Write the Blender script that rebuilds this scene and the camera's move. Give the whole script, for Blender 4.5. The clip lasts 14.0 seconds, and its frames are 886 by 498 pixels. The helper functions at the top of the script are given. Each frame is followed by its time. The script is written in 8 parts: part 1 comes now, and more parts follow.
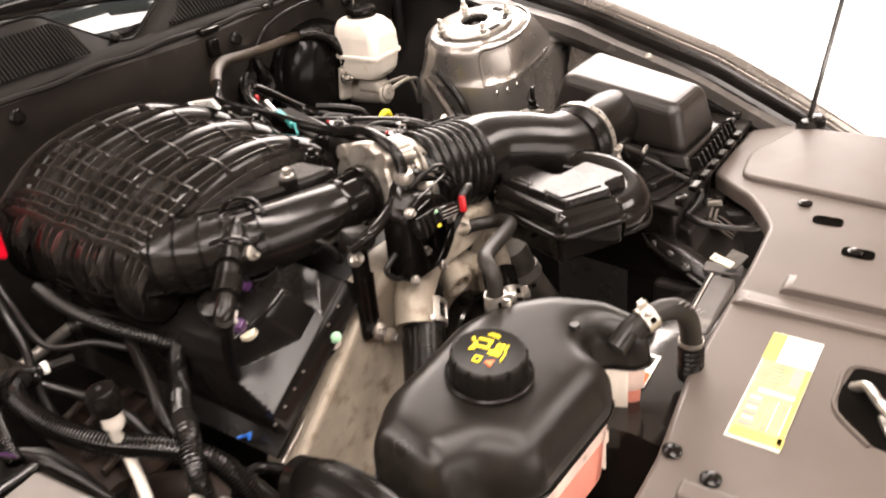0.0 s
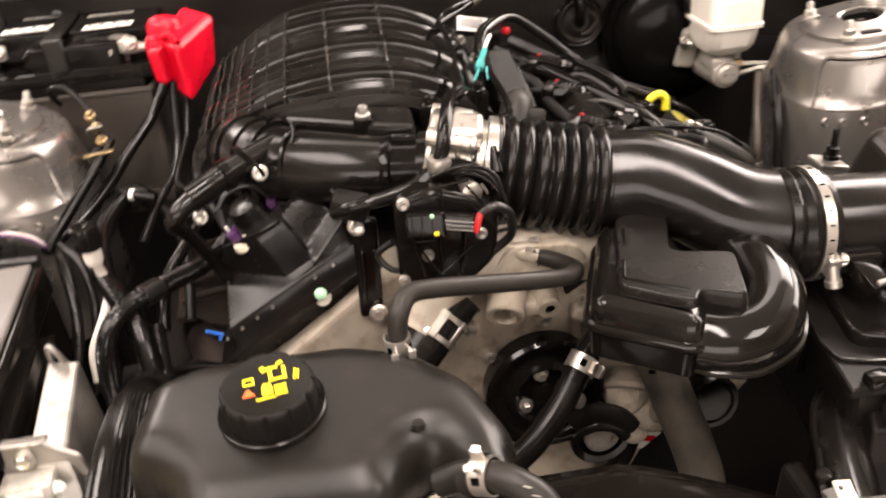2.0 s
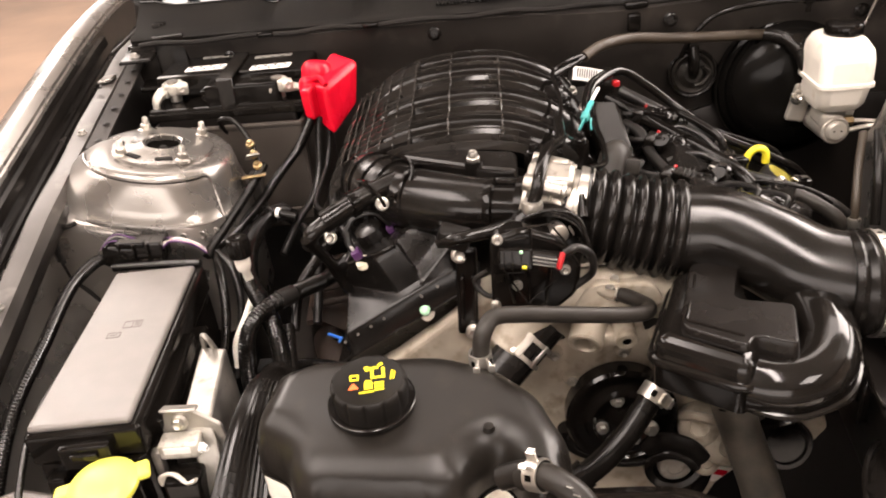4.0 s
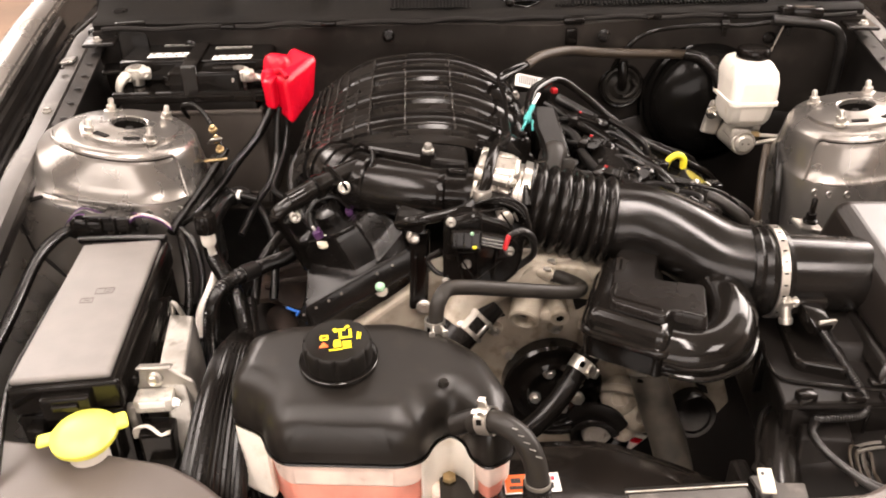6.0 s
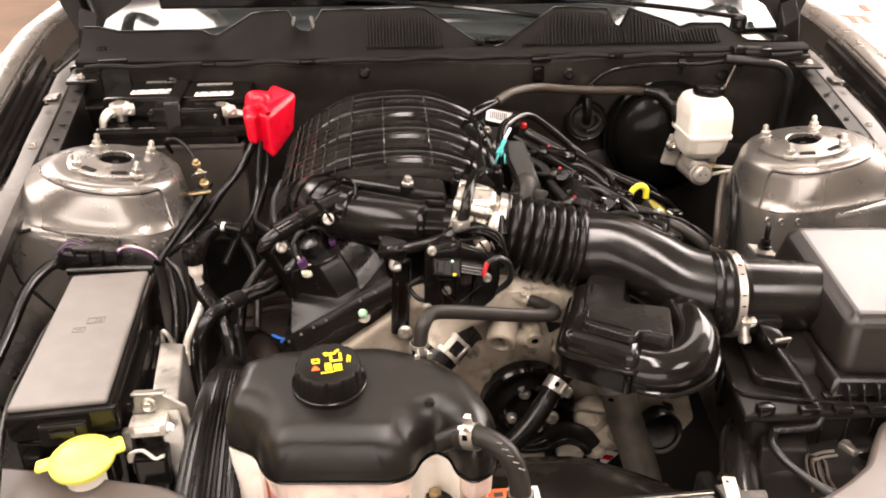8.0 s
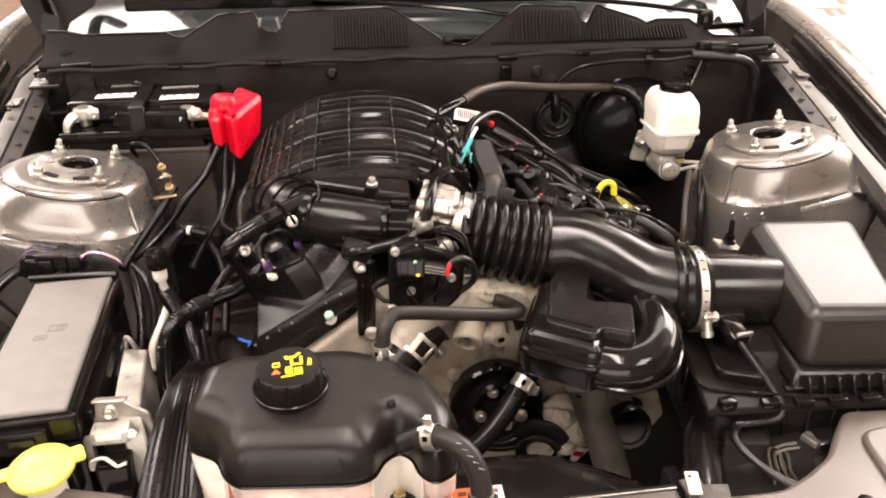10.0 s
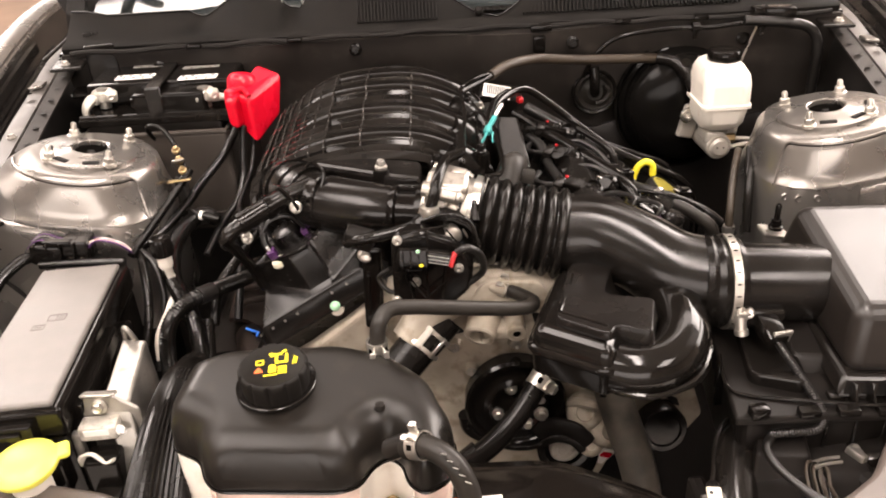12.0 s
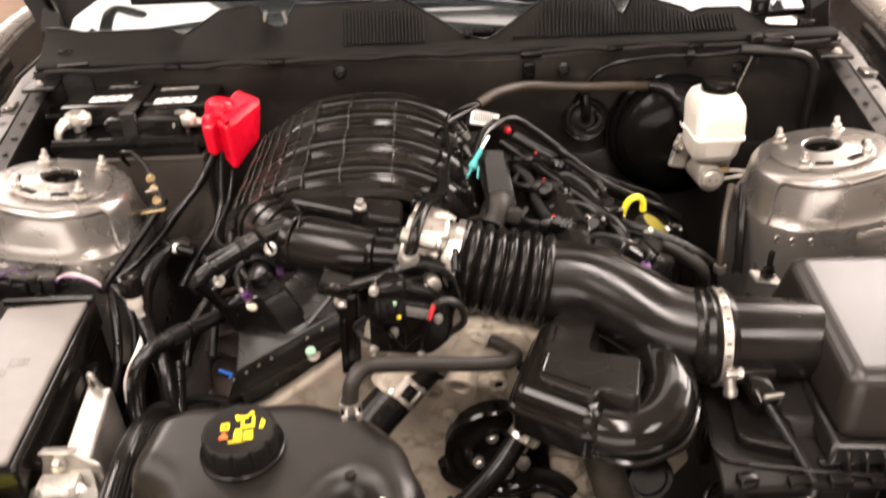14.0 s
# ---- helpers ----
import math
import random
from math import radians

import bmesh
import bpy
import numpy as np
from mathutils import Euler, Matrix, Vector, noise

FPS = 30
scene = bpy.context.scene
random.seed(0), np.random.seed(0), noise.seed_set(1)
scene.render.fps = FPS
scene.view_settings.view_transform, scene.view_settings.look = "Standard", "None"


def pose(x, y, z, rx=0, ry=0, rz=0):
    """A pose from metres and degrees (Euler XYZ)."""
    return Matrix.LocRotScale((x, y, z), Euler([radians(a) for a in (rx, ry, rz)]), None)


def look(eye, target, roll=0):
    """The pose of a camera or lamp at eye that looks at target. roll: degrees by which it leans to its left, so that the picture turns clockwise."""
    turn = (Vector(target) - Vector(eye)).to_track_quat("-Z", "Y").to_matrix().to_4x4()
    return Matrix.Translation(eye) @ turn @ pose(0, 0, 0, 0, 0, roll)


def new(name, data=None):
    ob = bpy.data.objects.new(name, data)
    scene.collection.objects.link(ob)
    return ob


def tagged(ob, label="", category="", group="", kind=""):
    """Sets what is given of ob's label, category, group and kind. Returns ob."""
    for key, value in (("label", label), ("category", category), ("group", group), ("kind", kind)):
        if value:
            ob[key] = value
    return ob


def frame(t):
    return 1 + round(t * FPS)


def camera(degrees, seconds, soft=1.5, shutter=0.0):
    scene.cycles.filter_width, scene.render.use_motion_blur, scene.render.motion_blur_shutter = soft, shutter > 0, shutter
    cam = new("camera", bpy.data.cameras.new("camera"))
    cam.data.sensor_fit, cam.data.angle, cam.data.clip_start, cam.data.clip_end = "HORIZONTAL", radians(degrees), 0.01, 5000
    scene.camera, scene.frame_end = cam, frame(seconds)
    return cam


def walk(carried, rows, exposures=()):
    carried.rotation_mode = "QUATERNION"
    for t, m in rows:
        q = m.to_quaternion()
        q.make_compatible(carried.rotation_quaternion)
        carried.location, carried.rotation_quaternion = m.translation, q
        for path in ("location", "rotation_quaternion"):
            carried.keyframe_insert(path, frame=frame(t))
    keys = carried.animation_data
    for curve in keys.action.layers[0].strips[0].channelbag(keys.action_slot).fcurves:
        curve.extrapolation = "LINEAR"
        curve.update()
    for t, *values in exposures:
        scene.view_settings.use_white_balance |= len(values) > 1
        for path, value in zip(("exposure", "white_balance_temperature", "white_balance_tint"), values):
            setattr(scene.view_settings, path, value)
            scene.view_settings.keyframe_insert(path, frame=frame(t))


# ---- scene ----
cam = camera(59.2, 14.0, soft=1.9, shutter=0.5)
PATH = [
    (0, (-0.635, -0.178, 1.26), (0.74, 0.868, 0.252), -7.2),
    (0.5, (-0.492, -0.251, 1.252), (0.726, 0.993, 0.267), -9.2),
    (1, (-0.349, -0.356, 1.246), (0.474, 1.182, 0.268), -8.5),
    (1.5, (-0.199, -0.325, 1.242), (0.363, 1.321, 0.254), -8.8),
    (2, (-0.108, -0.317, 1.212), (0.066, 1.37, 0.152), -4.7),
    (2.5, (-0.016, -0.326, 1.207), (-0.083, 1.352, 0.121), -5.6),
    (3, (-0.032, -0.344, 1.23), (-0.238, 1.354, 0.195), -7.8),
    (5.5, (-0.103, -0.496, 1.296), (-0.107, 1.246, 0.314), -1.7),
    (6, (-0.107, -0.503, 1.299), (-0.064, 1.235, 0.31), -0.9),
    (6.5, (-0.116, -0.519, 1.31), (-0.032, 1.227, 0.339), -0.3),
    (7, (-0.127, -0.533, 1.324), (-0.019, 1.232, 0.39), 0.1),
    (7.5, (-0.131, -0.547, 1.321), (-0.005, 1.223, 0.399), 0.1),
    (10, (-0.102, -0.548, 1.324), (0.072, 1.215, 0.396), -0.5),
    (10.5, (-0.061, -0.518, 1.318), (0.103, 1.226, 0.353), -1.0),
    (11, (-0.03, -0.484, 1.293), (0.106, 1.249, 0.303), -1.7),
    (11.5, (-0.024, -0.477, 1.293), (0.018, 1.254, 0.291), -2.8),
    (12, (-0.019, -0.487, 1.304), (-0.037, 1.257, 0.326), -3.4),
    (12.5, (-0.009, -0.476, 1.291), (-0.042, 1.27, 0.316), -3.3),
    (13, (-0.005, -0.465, 1.287), (-0.03, 1.262, 0.277), -3.8),
    (13.5, (-0.005, -0.457, 1.28), (-0.041, 1.263, 0.261), -2.4),
    (14, (0.0, -0.424, 1.341), (-0.004, 1.309, 0.345), -2.4),
]
walk(cam, [(t, look(eye, target, roll)) for t, eye, target, roll in PATH], exposures=[(0.0, 0.0, 6600, 13), (14.0, 0.0, 6600, 13)])

# ---- light: an indoor hall with ceiling lamps and added fill lights ----
world = bpy.data.worlds.new("world")
scene.world = world
world.use_nodes = True
world.node_tree.nodes["Background"].inputs[0].default_value = (0.9, 0.85, 0.8, 1)
world.node_tree.nodes["Background"].inputs[1].default_value = 0.06


def area_lamp(x, y, z, sx, sy, watts, color=(1.0, 0.9, 0.83)):
    data = bpy.data.lights.new("area_lamp", "AREA")
    data.shape, data.size, data.size_y, data.energy, data.color = "RECTANGLE", sx, sy, watts, color
    lamp = new("area_lamp", data)
    lamp.location = (x, y, z)
    return lamp


# last four are added: three to whiten the windscreen, one for the front cover
LAMPS = [(-2.0, -1.1, 1.5, 2.2, 150), (-4.7, 0.4, 2.0, 3.4, 200), (0.1, -0.9, 0.4, 2.4, 130), (2.3, -2.6, 1.3, 2.0, 150), (-3.6, 3.9, 1.7, 2.6, 260), (4.3, 2.9, 3.8, 2.3, 620), (-1.75, 2.15, 1.9, 0.9, 40), (1.75, 2.15, 1.9, 0.9, 40), (0.0, 2.15, 1.5, 0.9, 13), (4.6, 0.6, 3.4, 1.4, 14)]
for lx, ly, sx, sy, watts in LAMPS:
    area_lamp(lx, ly, 3.72, sx, sy, watts)
# added fill light on the east wall, no source known there
side_fill = area_lamp(7.9, 4.0, 2.22, 3.2, 7.0, 900, (1.0, 0.92, 0.86))
side_fill.rotation_euler = (0, radians(90), 0)
# a second added fill light on the far wall behind the battery side
far_light = area_lamp(-5.0, 8.9, 2.2, 4.5, 2.6, 170, (1.0, 0.92, 0.86))
far_light.rotation_euler = (radians(-90), 0, 0)

# added fill light behind the camera
front_light = area_lamp(-2.0, -6.9, 1.9, 7.0, 2.6, 280, (1.0, 0.92, 0.86))
front_light.rotation_euler = (radians(90), 0, 0)

import mathutils


# ---- materials ----
def material(name, color, rough, metal=0.0, vary=0.15, grain=0.0, scale=18.0, fine=400.0, coat=0.0, transmit=0.0, spots=None, rough_vary=0.08, spec=0.5):
    """A surface with cloudy variation and dust at a large scale and grain at a small one."""
    m = bpy.data.materials.new(name)
    m.use_nodes = True
    nt = m.node_tree
    n, l = nt.nodes, nt.links
    b = n["Principled BSDF"]
    b.inputs["Metallic"].default_value = metal
    b.inputs["Coat Weight"].default_value = coat
    b.inputs["Coat Roughness"].default_value = 0.12
    b.inputs["Transmission Weight"].default_value = transmit
    b.inputs["Specular IOR Level"].default_value = spec
    tc = n.new("ShaderNodeTexCoord")
    big = n.new("ShaderNodeTexNoise")
    big.inputs["Scale"].default_value, big.inputs["Detail"].default_value = scale, 5.0
    l.new(tc.outputs["Object"], big.inputs["Vector"])
    small = n.new("ShaderNodeTexNoise")
    small.inputs["Scale"].default_value, small.inputs["Detail"].default_value = fine, 2.0
    l.new(tc.outputs["Object"], small.inputs["Vector"])
    ramp = n.new("ShaderNodeMapRange")
    ramp.inputs["From Min"].default_value, ramp.inputs["From Max"].default_value = 0.3, 0.7
    ramp.inputs["To Min"].default_value, ramp.inputs["To Max"].default_value = 1.0 - vary, 1.0 + vary
    l.new(big.outputs["Fac"], ramp.inputs["Value"])
    mul = n.new("ShaderNodeVectorMath")
    mul.operation = "SCALE"
    mul.inputs[0].default_value = color[:3]
    l.new(ramp.outputs["Result"], mul.inputs["Scale"])
    out = mul.outputs["Vector"]
    if spots:
        other, low, high = spots
        mask = n.new("ShaderNodeTexNoise")
        mask.inputs["Scale"].default_value, mask.inputs["Detail"].default_value = scale * 2.3, 8.0
        l.new(tc.outputs["Object"], mask.inputs["Vector"])
        edge = n.new("ShaderNodeMapRange")
        edge.inputs["From Min"].default_value, edge.inputs["From Max"].default_value = low, high
        l.new(mask.outputs["Fac"], edge.inputs["Value"])
        mix = n.new("ShaderNodeMix")
        mix.data_type = "RGBA"
        l.new(edge.outputs["Result"], mix.inputs["Factor"])
        l.new(out, mix.inputs["A"])
        mix.inputs["B"].default_value = (*other, 1)
        out = mix.outputs["Result"]
    l.new(out, b.inputs["Base Color"])
    rr = n.new("ShaderNodeMapRange")
    rr.inputs["From Min"].default_value, rr.inputs["From Max"].default_value = 0.3, 0.7
    rr.inputs["To Min"].default_value, rr.inputs["To Max"].default_value = max(0.02, rough - rough_vary), min(1.0, rough + rough_vary)
    l.new(big.outputs["Fac"], rr.inputs["Value"])
    l.new(rr.outputs["Result"], b.inputs["Roughness"])
    if grain:
        bump = n.new("ShaderNodeBump")
        bump.inputs["Strength"].default_value, bump.inputs["Distance"].default_value = grain, 0.12 / fine
        l.new(small.outputs["Fac"], bump.inputs["Height"])
        l.new(bump.outputs["Normal"], b.inputs["Normal"])
    return m


BLACK = material("black_plastic", (0.0055, 0.0046, 0.0039), 0.14, vary=0.25, grain=0.15, fine=900, spec=0.2, spots=((0.016, 0.0135, 0.011), 0.62, 0.85))
SATIN = material("satin_black_plastic", (0.0075, 0.0063, 0.0054), 0.2, vary=0.25, grain=0.25, fine=1100, spec=0.34)
GLOSS = material("glossy_black_plastic", (0.006, 0.005, 0.0042), 0.11, vary=0.2, rough_vary=0.05, spec=0.32)
LIDGLOSS = material("worn_glossy_lid_plastic", (0.008, 0.0066, 0.0057), 0.26, vary=0.25, rough_vary=0.05, spec=0.24, grain=0.06, fine=900)
SHROUD = material("shiny_shroud_plastic", (0.009, 0.0072, 0.006), 0.13, vary=0.25, rough_vary=0.06, spec=0.55)
MATTE = material("matt_black_plastic", (0.0075, 0.0062, 0.0053), 0.42, vary=0.3, grain=0.3, spec=0.16)
COVER = material("grained_cover_plastic", (0.084, 0.069, 0.06), 0.38, vary=0.08, grain=0.35, fine=1500, spec=0.42)
AIRLID = material("grained_filter_lid_plastic", (0.014, 0.0113, 0.0095), 0.345, vary=0.08, grain=0.35, fine=1500, rough_vary=0.03, spec=0.46)
LID = material("fuse_lid_plastic", (0.15, 0.138, 0.128), 0.42, vary=0.12, grain=0.8, fine=800, scale=40)
TANKTOP = material("tank_cover_plastic", (0.009, 0.0075, 0.006), 0.34, vary=0.2, grain=0.35, fine=900, spec=0.33, spots=((0.02, 0.0165, 0.013), 0.58, 0.85))
RUBBER = material("black_rubber", (0.0068, 0.0058, 0.005), 0.22, vary=0.25, grain=0.2, spec=0.22)
HOSE = material("grey_rubber_hose", (0.0165, 0.014, 0.0115), 0.46, vary=0.25, grain=0.25, spec=0.3)
BROWNHOSE = material("dusty_brown_hose", (0.036, 0.026, 0.017), 0.5, vary=0.25, grain=0.2)
LOOM = material("corrugated_loom_plastic", (0.0055, 0.0048, 0.0042), 0.13, vary=0.2, spec=0.6)
TAPE = material("cloth_tape", (0.008, 0.007, 0.0062), 0.36, vary=0.3, grain=0.5, fine=1200)
ALU = material("cast_aluminium", (0.37, 0.325, 0.26), 0.5, metal=0.15, vary=0.22, grain=0.8, fine=420, scale=22, spots=((0.2, 0.165, 0.12), 0.52, 0.74))
CAST = material("bare_bright_casting", (0.42, 0.39, 0.34), 0.42, metal=0.35, vary=0.2, grain=0.4, fine=600)
DUSTHOSE = material("dusty_rubber", (0.068, 0.058, 0.045), 0.6, vary=0.5, grain=0.4, scale=30)
BRIGHT = material("machined_aluminium", (0.41, 0.38, 0.335), 0.34, metal=0.85, vary=0.18, grain=0.3, fine=700, scale=40, spots=((0.2, 0.18, 0.15), 0.56, 0.72))
STEEL = material("zinc_plated_steel", (0.56, 0.53, 0.48), 0.33, metal=0.9, vary=0.2, grain=0.15, fine=900, spots=((0.3, 0.27, 0.22), 0.56, 0.75))
FOIL = material("dull_galvanised_sheet", (0.33, 0.31, 0.28), 0.38, metal=0.8, vary=0.25, grain=0.15, scale=30, spots=((0.2, 0.185, 0.16), 0.56, 0.75))
PAINT = material("grey_metallic_paint", (0.28, 0.26, 0.239), 0.28, metal=0.8, vary=0.06, grain=0.04, fine=2500, coat=0.3, rough_vary=0.03)
DULLPAINT = material("dusty_underhood_paint", (0.0205, 0.0172, 0.0146), 0.45, vary=0.35, grain=0.15, scale=9, spots=((0.05, 0.042, 0.036), 0.55, 0.8), spec=0.4)
# dark inner parts, and the aprons' rear half with shade in its colour
DARKSHADEPAINT = material("dark_and_shaded_inner_paint", (0.014, 0.0125, 0.0115), 0.6, vary=0.3, scale=10, spec=0.1)
COWL = material("weathered_cowl_plastic", (0.009, 0.008, 0.007), 0.6, vary=0.35, grain=0.4, spec=0.08)
BOOSTER = material("painted_black_steel", (0.004, 0.0036, 0.0032), 0.14, vary=0.2, spec=0.1)
VALVE = material("valve_cover_plastic", (0.0075, 0.0064, 0.0056), 0.24, vary=0.2, grain=0.15, fine=900, spec=0.34)
WHITEPLASTIC = material("yellowed_white_plastic", (0.74, 0.69, 0.61), 0.38, vary=0.1, grain=0.05, spots=((0.55, 0.46, 0.34), 0.6, 0.85))
MILKY = material("milky_tank_plastic", (0.74, 0.58, 0.5), 0.35, vary=0.2, scale=30)
PINK = material("milky_plastic_with_red_coolant", (0.72, 0.27, 0.2), 0.35, vary=0.2, scale=25)
GREYPLASTIC = material("mid_grey_plastic", (0.16, 0.15, 0.14), 0.4, vary=0.12)
LEAD = material("pale_lead_alloy", (0.5, 0.475, 0.42), 0.45, metal=0.4, vary=0.3, grain=0.5, fine=500, scale=60, spots=((0.3, 0.27, 0.22), 0.52, 0.72))
CREAM = material("cream_plastic", (0.7, 0.64, 0.5), 0.4, vary=0.12)
RED = material("red_plastic", (0.6, 0.004, 0.02), 0.27, vary=0.12, rough_vary=0.06, spec=0.35)
DARKRED = material("deep_red_plastic", (0.4, 0.008, 0.012), 0.35, vary=0.15)
YELLOW = material("yellow_plastic", (0.86, 0.74, 0.04), 0.35, vary=0.08)
PALEYELLOW = material("pale_yellow_cap", (0.88, 0.83, 0.12), 0.4, vary=0.06)
TEAL = material("teal_clip_plastic", (0.05, 0.33, 0.32), 0.4)
GREEN = material("pale_green_plastic", (0.35, 0.62, 0.4), 0.4)
PURPLE = material("purple_plastic", (0.09, 0.03, 0.12), 0.4)
BLUE = material("blue_plastic", (0.03, 0.16, 0.6), 0.4)
ORANGE = material("orange_print", (0.8, 0.13, 0.02), 0.5)
PAPER = material("white_label", (0.8, 0.78, 0.74), 0.45, vary=0.05)
INK = material("black_print", (0.02, 0.02, 0.02), 0.5)
YINK = material("yellow_print", (0.85, 0.7, 0.03), 0.6, vary=0.05, spec=0.1)
CAPBLACK = material("dull_cap_plastic", (0.007, 0.006, 0.005), 0.5, vary=0.25, grain=0.35, fine=900, spec=0.14)
LABELYELLOW = material("sun_faded_yellow_print", (0.42, 0.35, 0.1), 0.55, vary=0.12, scale=60, spec=0.2)
WASHED = material("washed_yellow_print", (0.38, 0.33, 0.17), 0.55, vary=0.2, scale=80, spec=0.2)
SHEET = material("dulled_label_sheet", (0.56, 0.53, 0.48), 0.5, vary=0.08, spec=0.25)
# near black for patches that paint the shade inside openings
HOLESHADE = material("painted_opening_shade", (0.004, 0.0035, 0.003), 0.9, vary=0.3, spec=0.0)
GREYINK = material("grey_print", (0.24, 0.23, 0.21), 0.5)
COPPER = material("brass", (0.46, 0.34, 0.18), 0.4, metal=0.85, vary=0.3, scale=50)
FLOOR = material("polished_light_floor", (0.68, 0.64, 0.6), 0.25, vary=0.06, scale=3)
WALL = material("painted_wall", (0.3, 0.25, 0.21), 0.6, vary=0.05, scale=2)
CEILING = material("ceiling_board", (0.3, 0.28, 0.26), 0.8, vary=0.04, scale=2)
GLASS = material("windscreen_glass", (0.03, 0.035, 0.035), 0.05, vary=0.02, rough_vary=0.01, spec=1.0)
GLASS.node_tree.nodes["Principled BSDF"].inputs["IOR"].default_value = 1.8
DIMYELLOW = material("faded_yellow_print", (0.3, 0.25, 0.04), 0.6, spec=0.1)
RUSTY = material("heat_browned_steel", (0.03, 0.021, 0.0165), 0.6, vary=0.4, grain=0.3, scale=14, spots=((0.055, 0.034, 0.024), 0.52, 0.75), spec=0.25)
RAIL = material("dusty_rail_paint", (0.075, 0.068, 0.062), 0.42, metal=0.3, vary=0.3, grain=0.15, scale=14, spots=((0.16, 0.145, 0.13), 0.58, 0.75))
# shiny ribs; part of their highlight is put into the paler base colour
RIB = material("highlight_toned_rib_plastic", (0.026, 0.0225, 0.0195), 0.22, vary=0.3, rough_vary=0.08, spec=0.7)
TRAY = material("dusty_brown_tray_plastic", (0.042, 0.035, 0.0295), 0.55, vary=0.25, grain=0.25, scale=12, spec=0.25)
CARPET = material("brown_hall_carpet", (0.24, 0.16, 0.11), 0.9, vary=0.25, grain=0.4, scale=1.2)
FADEDRED = material("faded_red_paint", (0.5, 0.2, 0.16), 0.6, vary=0.2)


# ---- mesh helpers ----
def V(*a):
    return Vector(a)


def wloc(ob):
    p = Vector((0, 0, 0))
    while ob:
        p += ob.location
        ob = ob.parent
    return p


def finish(bm, mat, name, at, sharp=38, keep=False, level=True):
    bmesh.ops.translate(bm, verts=bm.verts, vec=-Vector(at))
    if not keep:
        bmesh.ops.recalc_face_normals(bm, faces=bm.faces)
    me = bpy.data.meshes.new(name)
    bm.to_mesh(me)
    bm.free()
    me.materials.append(mat)
    me.set_sharp_from_angle(angle=radians(sharp))
    # broad level faces stay level, narrow ones round the edges
    areas = np.zeros(len(me.polygons))
    me.polygons.foreach_get("area", areas)
    if not level:
        me.polygons.foreach_set("use_smooth", [True] * len(me.polygons))
        return me
    broad = 12.0 * float(np.median(areas)) if len(areas) else 0.0
    me.polygons.foreach_set("use_smooth", [bool(p.area < broad and len(p.vertices) < 7) for p in me.polygons])
    return me


def thing(name, label, category, at, group="", kind=""):
    ob = new(name)
    ob.location = at
    ob.empty_display_size = 0.02
    return tagged(ob, label, category, group, kind)


def part(name, bm, mat, parent, label="", sharp=38, level=True):
    ob = new(name, finish(bm, mat, name, wloc(parent), sharp, level=level))
    ob.parent = parent
    return tagged(ob, label)


def solo(name, bm, mat, label, category, group="", kind="", sharp=38):
    """A thing of one mesh; its origin is at the middle of its base."""
    lo = Vector([min(v.co[i] for v in bm.verts) for i in range(3)])
    hi = Vector([max(v.co[i] for v in bm.verts) for i in range(3)])
    at = Vector(((lo.x + hi.x) / 2, (lo.y + hi.y) / 2, lo.z))
    ob = new(name, finish(bm, mat, name, at, sharp))
    ob.location = at
    return tagged(ob, label, category, group, kind)


def frame_of(axis, up=(0, 0, 1)):
    """A turn whose z lies along axis."""
    z = Vector(axis).normalized()
    x = Vector(up).cross(z)
    if x.length < 1e-4:
        x = Vector((1, 0, 0)).cross(z) if abs(z.x) < 0.9 else Vector((0, 1, 0)).cross(z)
    x.normalize()
    return Matrix((x, z.cross(x), z)).transposed().to_4x4()


def rbox(c, size, rot=(0, 0, 0), bevel=0.004, seg=2, bm=None, taper=1.0):
    """A box with rounded edges; taper shrinks its top."""
    out = bm or bmesh.new()
    tmp = bmesh.new()
    bmesh.ops.create_cube(tmp, size=1)
    for v in tmp.verts:
        k = taper if v.co.z > 0 else 1.0
        v.co = Vector((v.co.x * size[0] * k, v.co.y * size[1] * k, v.co.z * size[2]))
    if bevel:
        bmesh.ops.bevel(tmp, geom=list(tmp.edges), offset=min(bevel, min(size) * 0.45), segments=seg, affect="EDGES", profile=0.5)
    m = Matrix.Translation(c) @ (rot if isinstance(rot, Matrix) else pose(0, 0, 0, *rot))
    bmesh.ops.transform(tmp, matrix=m, verts=tmp.verts)
    return merge(out, tmp)


def merge(out, tmp):
    table = {v: out.verts.new(v.co) for v in tmp.verts}
    for f in tmp.faces:
        try:
            out.faces.new([table[v] for v in f.verts])
        except ValueError:
            pass
    tmp.free()
    return out


def lathe(profile, m=None, n=24, bm=None, lobes=0, depth=0.0):
    """A turned body from (radius, height) pairs round z; lobes: ribs round its side."""
    out = bm or bmesh.new()
    m = m or Matrix.Identity(4)
    rings = []
    for r, z in profile:
        ring = []
        for i in range(n):
            a = 2 * math.pi * i / n
            rr = r + (depth if lobes and (i * lobes * 2 // n) % 2 else 0.0) * (1 if r > 1e-5 else 0)
            ring.append(out.verts.new(m @ Vector((rr * math.cos(a), rr * math.sin(a), z))))
        rings.append(ring)
    for a, b in zip(rings, rings[1:]):
        for i in range(n):
            out.faces.new((a[i], a[(i + 1) % n], b[(i + 1) % n], b[i]))
    if profile[0][0] > 1e-5:
        out.faces.new(rings[0][::-1])
    if profile[-1][0] > 1e-5:
        out.faces.new(rings[-1])
    return out


